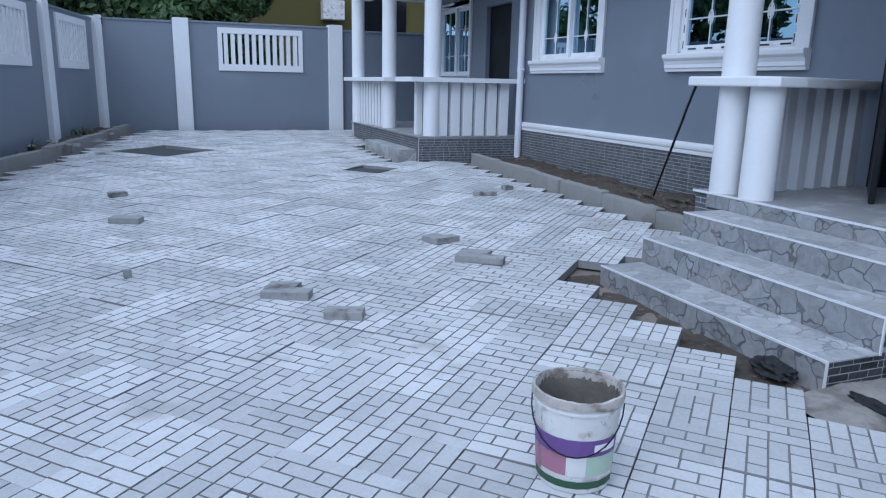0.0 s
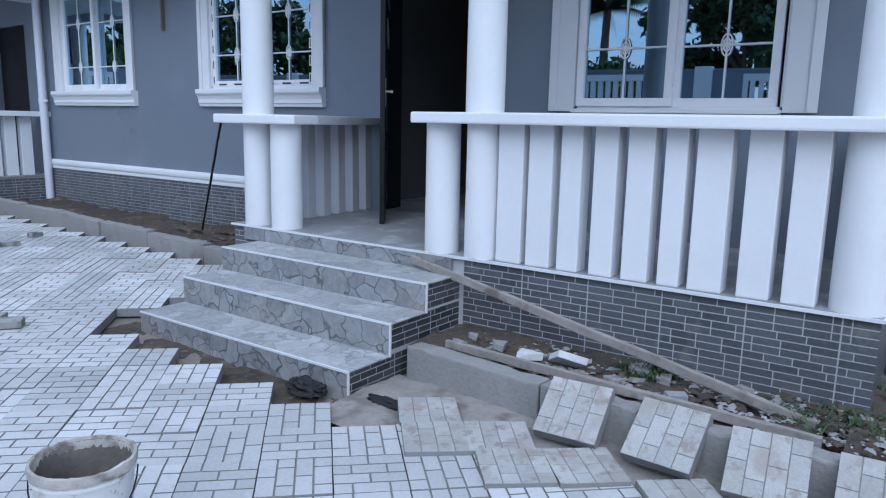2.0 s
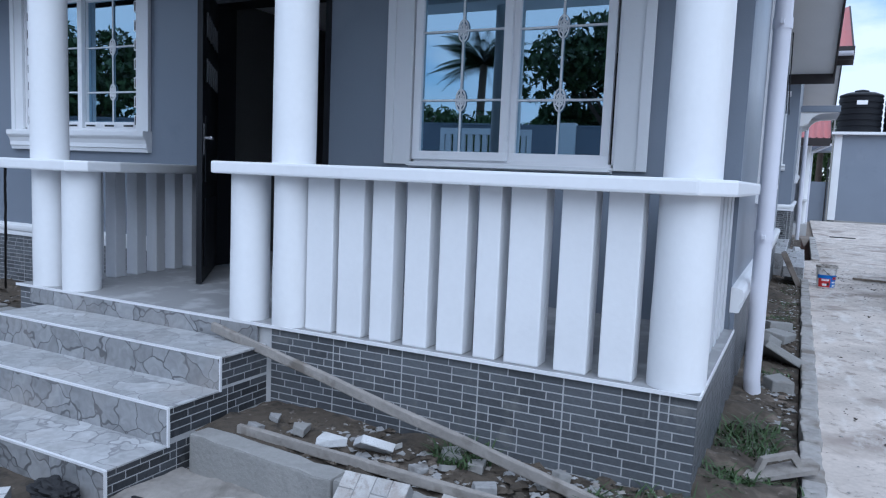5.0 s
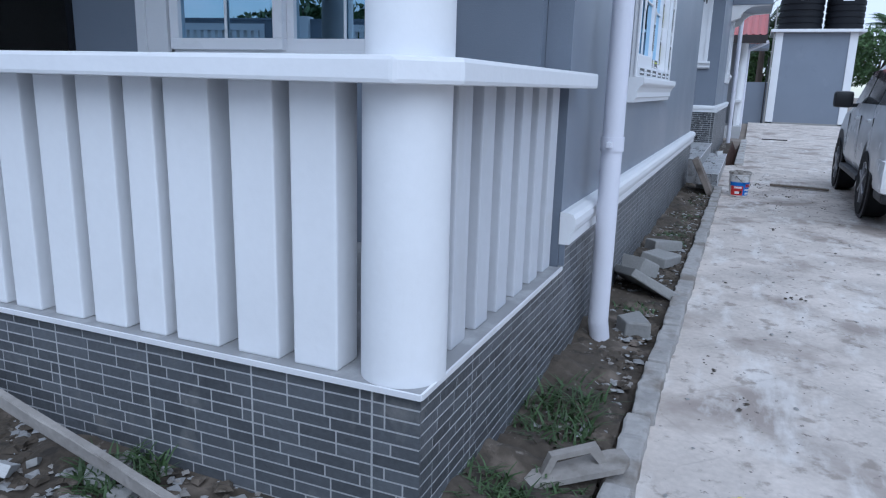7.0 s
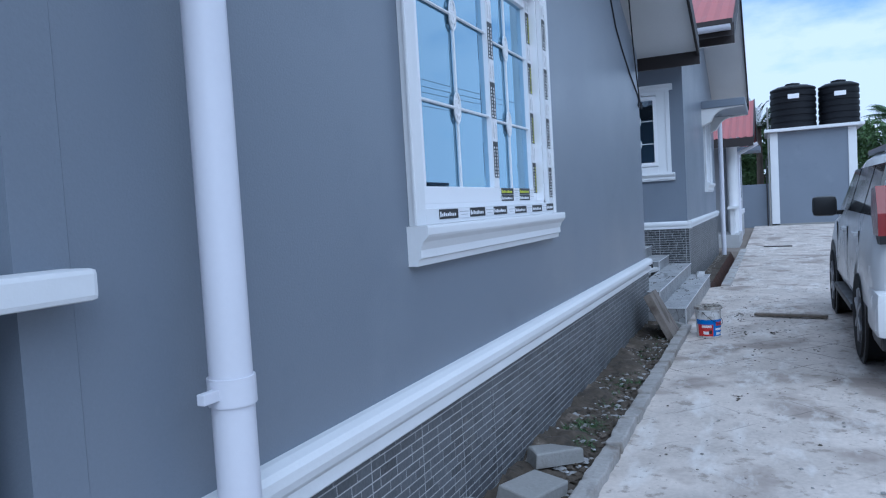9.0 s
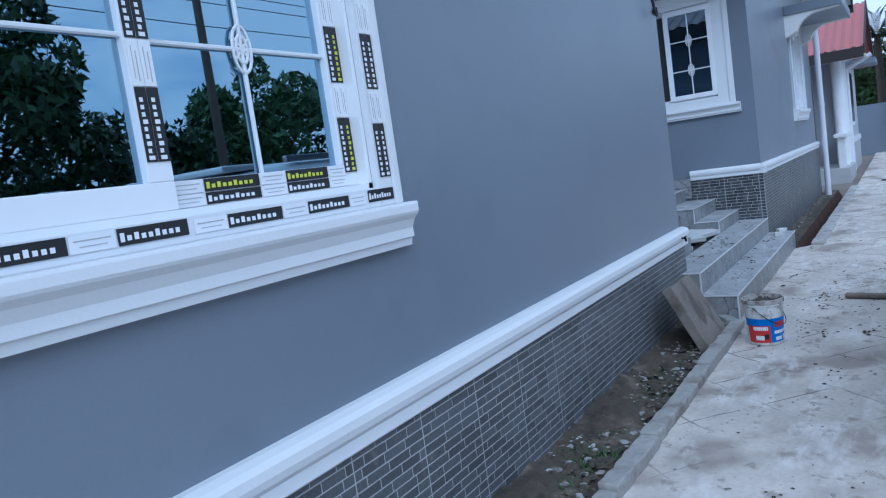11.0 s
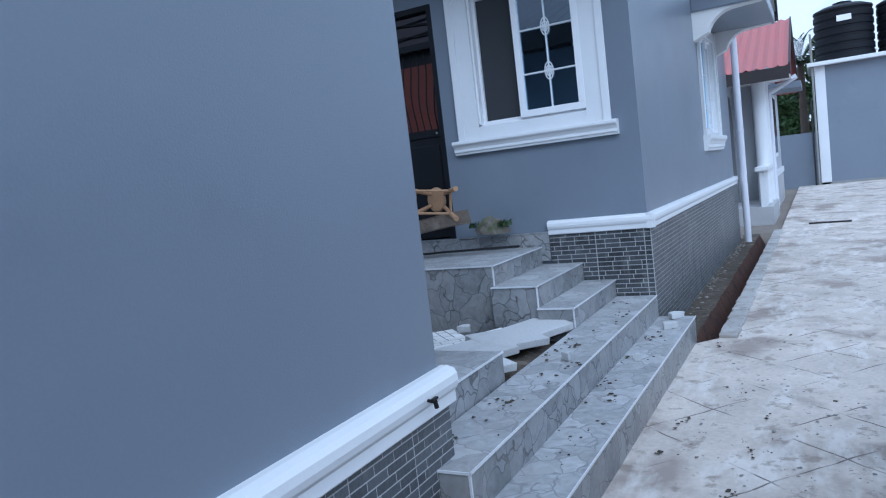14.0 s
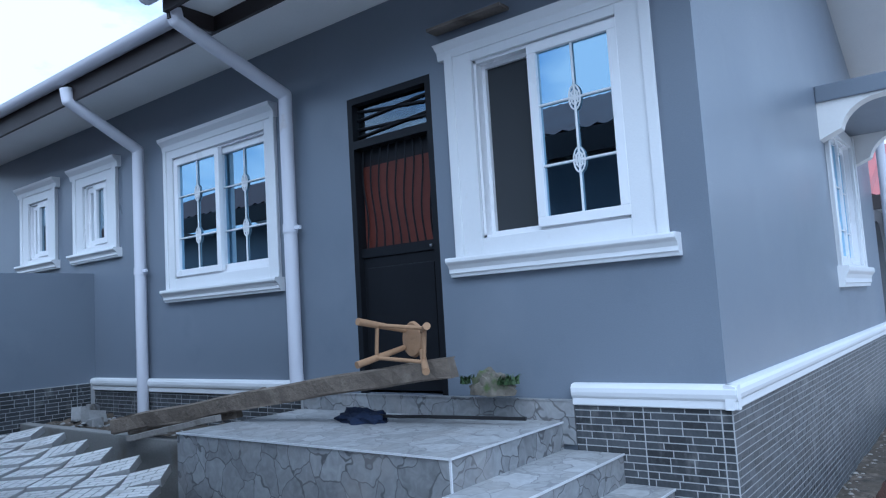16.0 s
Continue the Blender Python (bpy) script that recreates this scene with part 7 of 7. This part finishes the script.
def tree(x, y, h, spread, seed, leaves=5200, label="broad dark green garden tree beyond the fence", size=0.16):
    rnd = np.random.RandomState(seed)
    t = thing("tree", pose(x, y, 0.1), label, "tree", "garden trees")

    def wood(bm):
        tube(bm, (0, 0, -0.2), (0.1, 0.05, h * 0.45), 0.05 * h * 0.55, 0.05 * h * 0.35, 10)
        for k in range(6):
            a = k * 1.05 + rnd.uniform(-0.3, 0.3)
            z0 = h * rnd.uniform(0.3, 0.45)
            tube(bm, (0.05, 0.03, z0), (spread * 0.6 * math.cos(a), spread * 0.6 * math.sin(a), h * rnd.uniform(0.55, 0.85)), 0.012 * h, 0.004 * h, 7)
    part("trunk", made(wood), BARK, t, smooth=True)
    cs, rs = [], []
    for _ in range(34):
        a, d = rnd.uniform(0, 6.28), spread * math.sqrt(rnd.uniform(0, 1))
        z = h * (0.38 + 0.55 * rnd.uniform(0, 1) * (1 - 0.5 * (d / spread) ** 2))
        cs.append((d * math.cos(a), d * math.sin(a), z))
        rs.append(spread * rnd.uniform(0.16, 0.34))
    ob = new("crown", leaf_mesh("crown", cs, rs, leaves, size, LEAF, rnd, 0.2))
    ob.parent = t
    return t


def palm(x, y, h, seed, ln=2.4):
    rnd = np.random.RandomState(seed)
    t = thing("palm_tree", pose(x, y, 0.1), "tall palm with feathery green fronds", "palm tree", "palms")
    part("trunk", made(lambda bm: [tube(bm, (0.15 * math.sin(i * 0.4), 0, h * i / 8 - 0.02), (0.15 * math.sin((i + 1) * 0.4), 0, h * (i + 1) / 8), 0.19 - 0.008 * i, 0.17 - 0.008 * i, 12) for i in range(8)]), BARK, t, smooth=True)
    verts, faces = [], []
    top = Vector((0.15 * math.sin(3.2), 0, h))
    for k in range(32):
        a, up = k * 2.4 + rnd.uniform(-0.2, 0.2), rnd.uniform(0.1, 1.5)
        out = Vector((math.cos(a), math.sin(a), 0))
        side = Vector((-math.sin(a), math.cos(a), 0))
        n = 26
        for i in range(1, n):
            u = i / n
            p = top + out * (ln * u * math.cos(up * 0.7)) + Vector((0, 0, ln * (u * math.sin(up) - 0.5 * u * u)))
            ll = 0.5 * math.sin(math.pi * min(u + 0.12, 1)) + 0.08
            for s in (-1, 1):
                q = p + side * (s * ll * 0.8) + out * 0.22 + Vector((0, 0, -ll * 0.45))
                b = len(verts)
                verts += [p - out * 0.045, p + out * 0.045, q]
                faces.append((b, b + 1, b + 2))
    me = bpy.data.meshes.new("fronds")
    me.from_pydata([tuple(v) for v in verts], [], faces)
    me.materials.append(PALM_LEAF)
    ob = new("fronds", me)
    ob.parent = t
    return t


for i, (x, y, h, s) in enumerate(((-0.6, 20.5, 5.2, 2.4), (-3.6, 18.0, 5.6, 2.6), (1.6, 21.5, 5.0, 1.6), (-9.5, 4.4, 6.6, 2.3), (-10.5, 11.5, 4.2, 2.6), (-10.0, -3.0, 4.6, 2.6), (-12.0, 8.4, 3.8, 2.0), (4.0, -14.0, 4.6, 2.4), (8.6, -15.0, 3.9, 2.2), (13.4, -13.5, 7.6, 2.6), (17.5, -15.0, 4.4, 2.6), (22.5, -14.0, 6.2, 2.8), (46.0, -0.8, 5.0, 1.9), (47.0, -9.5, 6.0, 2.6), (48.0, 4.0, 5.0, 2.8), (52.0, -7.5, 6.5, 2.6))):
    tree(x, y, h, s, 100 + i, 9000, size=0.13)
palm(43.0, -1.0, 4.7, 5, 2.9)
palm(52.0, -8.2, 5.2, 6, 2.2)
palm(-12.0, 9.5, 5.2, 7, 2.0)
palm(6.6, -15.0, 5.6, 8, 2.0)


def neighbour_wall():
    h = thing("yellow_house", Matrix.Identity(4), "ochre painted neighbouring house seen above the back fence", "house")
    part("wall", boxes((1.8, 12.0, 24.0, 24.3, 0, 5.2)), SHADED_YELLOW_WALL, h)
    part("window", boxes((6.0, 7.8, 23.95, 23.99, 2.9, 4.4)), CAR_GLASS, h)
    part("roof", boxes((1.4, 12.4, 23.3, 30.0, 5.2, 5.4)), FASCIA, h)
    part("air_conditioner", boxes((4.9, 5.6, 23.55, 23.99, 3.4, 4.0), bevel=0.02), BUCKET_WHITE, h)
    return h


neighbour_wall()


def power_pole(x, y):
    p = thing("power_pole", pose(x, y, 0), "wooden power pole with wires beyond the fence", "power pole")
    part("pole", made(lambda bm: tube(bm, (0, 0, 0), (0, 0, 8.0), 0.13, 0.09, 12)), BARK, p, smooth=True)
    part("cross_arm", boxes((-0.06, 0.06, -0.9, 0.9, 7.3, 7.42)), BARK, p)
    for k, (yy, z) in enumerate(((-0.8, 7.45), (0.0, 7.45), (0.8, 7.45), (0.0, 6.6))):
        part("wire", made(lambda bm: [tube(bm, (u, yy, z - 0.6 * math.sin(math.pi * (u + 25) / 50)), (u + 5, yy, z - 0.6 * math.sin(math.pi * (u + 30) / 50)), 0.012, seg=5, caps=False) for u in range(-25, 25, 5)]), BLACK_PLASTIC, p)
    return p


power_pole(19.0, -12.0)

# ---- pavers ----
SIDE, THICK = 0.2955, 0.06
D = SIDE * math.sqrt(2)


def slab_shape(kind, g=0.0034, deep=0.0055):
    """A square paver whose face is cast as ten small bricks in four offset courses; g is half a groove."""
    verts, faces = [], []

    def block(x0, x1, y0, y1, z0, z1, ch):
        k = len(verts)
        verts.extend([(x0, y0, z0), (x1, y0, z0), (x1, y1, z0), (x0, y1, z0), (x0 + ch, y0 + ch, z1), (x1 - ch, y0 + ch, z1), (x1 - ch, y1 - ch, z1), (x0 + ch, y1 - ch, z1)])
        faces.extend([tuple(k + i for i in f) for f in ((4, 5, 6, 7), (0, 1, 5, 4), (1, 2, 6, 5), (2, 3, 7, 6), (3, 0, 4, 7))])
    h = SIDE / 2 - 0.0022
    block(-h, h, -h, h, -THICK, -deep, 0)
    base_faces = 5
    w = 2 * h / 4
    for r in range(4):
        cuts = [-h, 0, h] if (r + kind) % 2 else [-h, -h / 2, h / 2, h]
        for a, b in zip(cuts, cuts[1:]):
            block(a + (g if a > -h else 0), b - (g if b < h else 0), -h + r * w + (g if r else 0), -h + (r + 1) * w - (g if r < 3 else 0), -deep - 0.001, 0, 0.0008)
    return verts, faces, base_faces


def slab_mesh(kind, face=None, joint=None):
    verts, faces, base_faces = slab_shape(kind)
    me = bpy.data.meshes.new("paver")
    me.from_pydata(verts, [], faces)
    me.materials.append(face or PAVER)
    me.materials.append(joint or PAVER_BASE)
    for i, p in enumerate(me.polygons):
        p.material_index = 1 if i < base_faces or i % 5 else 0
    return me


SLABS = [slab_mesh(0), slab_mesh(1)]


def loose_paver(m, label, group):
    """A paver lying free: its body and each raised brick of its face."""
    holder = thing("loose_paver", m, label, "paver", group)
    verts, faces, base_faces = slab_shape(rnd.randint(0, 1), 0.0018, 0.003)
    for k in range(len(verts) // 8):
        me = bpy.data.meshes.new("body" if k == 0 else "raised_brick")
        me.from_pydata(verts[8 * k:8 * k + 8], [], [tuple(i - 8 * k for i in f) for f in faces[5 * k:5 * k + 5]])
        me.materials.append(PAVER_BASE if k == 0 else SANDY_PAVER)
        ob = new("body" if k == 0 else "raised_brick", me)
        ob.parent = holder
    return holder



def right_limit(y):
    if y < 4.3:
        return 2.78 if y > 1.6 else 2.95
    if y < 10.45:
        return 4.32 + 0.03 * (y - 4.55)
    if y < 12.9:
        return 3.42
    return 3.76 if y < 15 else 8.0


def left_limit(y):
    return -2.0 + 0.216 * (y - 10.0) + 0.08 if y > 4 else -3.22 + 0.1 * (y - 4)


paving = structure("pavement_yard", boxes((-3.0, 2.6, -0.45, 2.0, -0.2, 0.005)), EARTH, "pale grey concrete pavers cast with a brick pattern, laid diagonally", "pavement")
far = [([], [], []) for _ in range(8)]
rnd = random.Random(5)
cells = []
for i in range(-60, 90):
    for j in range(-60, 90):
        x, y = 2.505 + (i - j) * D / 2, 2.606 + (i + j) * D / 2
        if not (-0.2 < y < 16.3 and -4 < x < 8):
            continue
        if x + D / 2 > right_limit(y) + 0.05 or x - D / 2 < left_limit(y):
            continue
        if abs(x - 0.0) + abs(y - 12.3) < 0.86 or abs(x - 2.66) + abs(y - 9.7) < 0.4:
            continue
        cells.append((x, y))
cells.sort(key=lambda c: math.hypot(c[0] - 1.6, c[1] - 2.2))
for n, (x, y) in enumerate(cells):
    kind, turn = rnd.randint(0, 1), rnd.choice((0, 90, 180, 270))
    m = pose(x, y, ground_z(x, y) + rnd.uniform(-0.004, 0.004), rnd.uniform(-0.6, 0.6) + 0.98, rnd.uniform(-0.6, 0.6), 0) @ pose(0, 0, 0, 0, 0, 45 + turn + rnd.uniform(-0.5, 0.5))
    if n < 300:
        ob = new("paver", SLABS[kind])
        ob.parent = paving
        ob.matrix_basis = m
    else:
        v, f, nb = slab_shape(kind)
        far_verts, far_faces, far_mats = far[rnd.randint(0, 7)]
        k = len(far_verts)
        far_verts += [tuple(m @ Vector(p)) for p in v]
        far_faces += [tuple(k + a for a in q) for q in f]
        far_mats += [1 if q < nb or q % 5 else 0 for q in range(len(f))]


def joined_slabs(name, verts, faces, mats, parent):
    me = bpy.data.meshes.new(name)
    me.from_pydata(verts, [], faces)
    me.materials.append(PAVER)
    me.materials.append(PAVER_BASE)
    me.polygons.foreach_set("material_index", mats)
    ob = new(name, me)
    ob.parent = parent
    return tagged(ob, kind="stuff")


for rows in far:
    joined_slabs("pavers_beyond", *rows, paving)
# Flat dark slabs just below paving level; no hole is modelled.
for name, cx, cy, half in (("pit_cover", 0.0, 12.3, 0.52), ("pit_cover", 2.66, 9.7, 0.24)):
    structure(name, made(lambda bm: box(bm, -half, half, -half, half, -0.2, -0.02, 0.0, pose(cx, cy, ground_z(cx, cy), 0, 0, 45))), PIT, "dark flat slab nearly flush with the paving", "pit")

# pavers leaning on the front kerb
for x, y, z, tilt, rz in ((3.16, 1.065, 0.195, -39, 4), (3.165, 0.645, 0.195, -38, -3), (3.13, 0.24, 0.19, -37, 6), (3.12, -0.14, 0.19, -38, 3)):
    loose_paver(pose(x - 0.045, y, z + 0.055, 0, tilt, rz), "pale square paver leaning on the concrete kerb", "leaning pavers")
# sandy pavers laid apart beyond the step
for x, y, rz in ((2.915, 1.728, 41), (2.885, 1.314, 39), (2.877, 0.894, 43), (2.87, 0.47, 42), (2.70, 1.53, 42), (2.69, 1.12, 41)):
    loose_paver(pose(x, y, 0.118 + 0.014 * y, 1, -1, rz), "loose sandy paver laid askew beside the kerb", "askew pavers")

# courtyard
DUSTY = [slab_mesh(0, DUSTY_PAVER, DUST_FILL), slab_mesh(1, DUSTY_PAVER, DUST_FILL)]
court = structure("pavement_courtyard", boxes((13.48, 15.8, 0.85, 6.2, 0.4, 0.46)), EARTH, "pale diagonal pavers filling the courtyard", "pavement")
for i in range(-30, 30):
    for j in range(-30, 30):
        x, y = 14.9 + (i - j) * D / 2, 2.2 + (i + j) * D / 2
        lim = 15.84 if y < 3.35 else 16.24
        if not (13.48 < x - D / 2 and x + D / 2 < lim + 0.03 and 0.32 < y - D / 2 and y + D / 2 < 6.2) or (x - D / 2 < 14.5 and y - D / 2 < 0.82):
            continue
        ob = new("paver", DUSTY[rnd.randint(0, 1)])
        ob.parent = court
        tip = (rnd.uniform(-7, 2), rnd.uniform(-3, 3)) if y < 0.9 else (rnd.uniform(-0.8, 0.8), rnd.uniform(-0.8, 0.8))
        if y > 3.3 and x + D > lim:
            tip = (0, -13)
        ob.matrix_basis = pose(x, y, 0.555 + 0.085 * max(0, y - 2.6) + (0.025 if tip[1] == -13 else rnd.uniform(-0.004, 0.006)), tip[0], tip[1], 0) @ pose(0, 0, 0, 0, 0, 45 + rnd.choice((0, 90)))

# bricks of the porch plinth, the nearest ones piece by piece
plinth_face(front_plinth, 2.25, 0.22, FLOOR - 0.015, pose(PF, 2.22, 0, 0, 0, -90), 1, single=True)
plinth_face(front_plinth, 0.34, 0.3, FLOOR - 0.015, pose(PF, 4.45, 0, 0, 0, -90), 2, single=True)
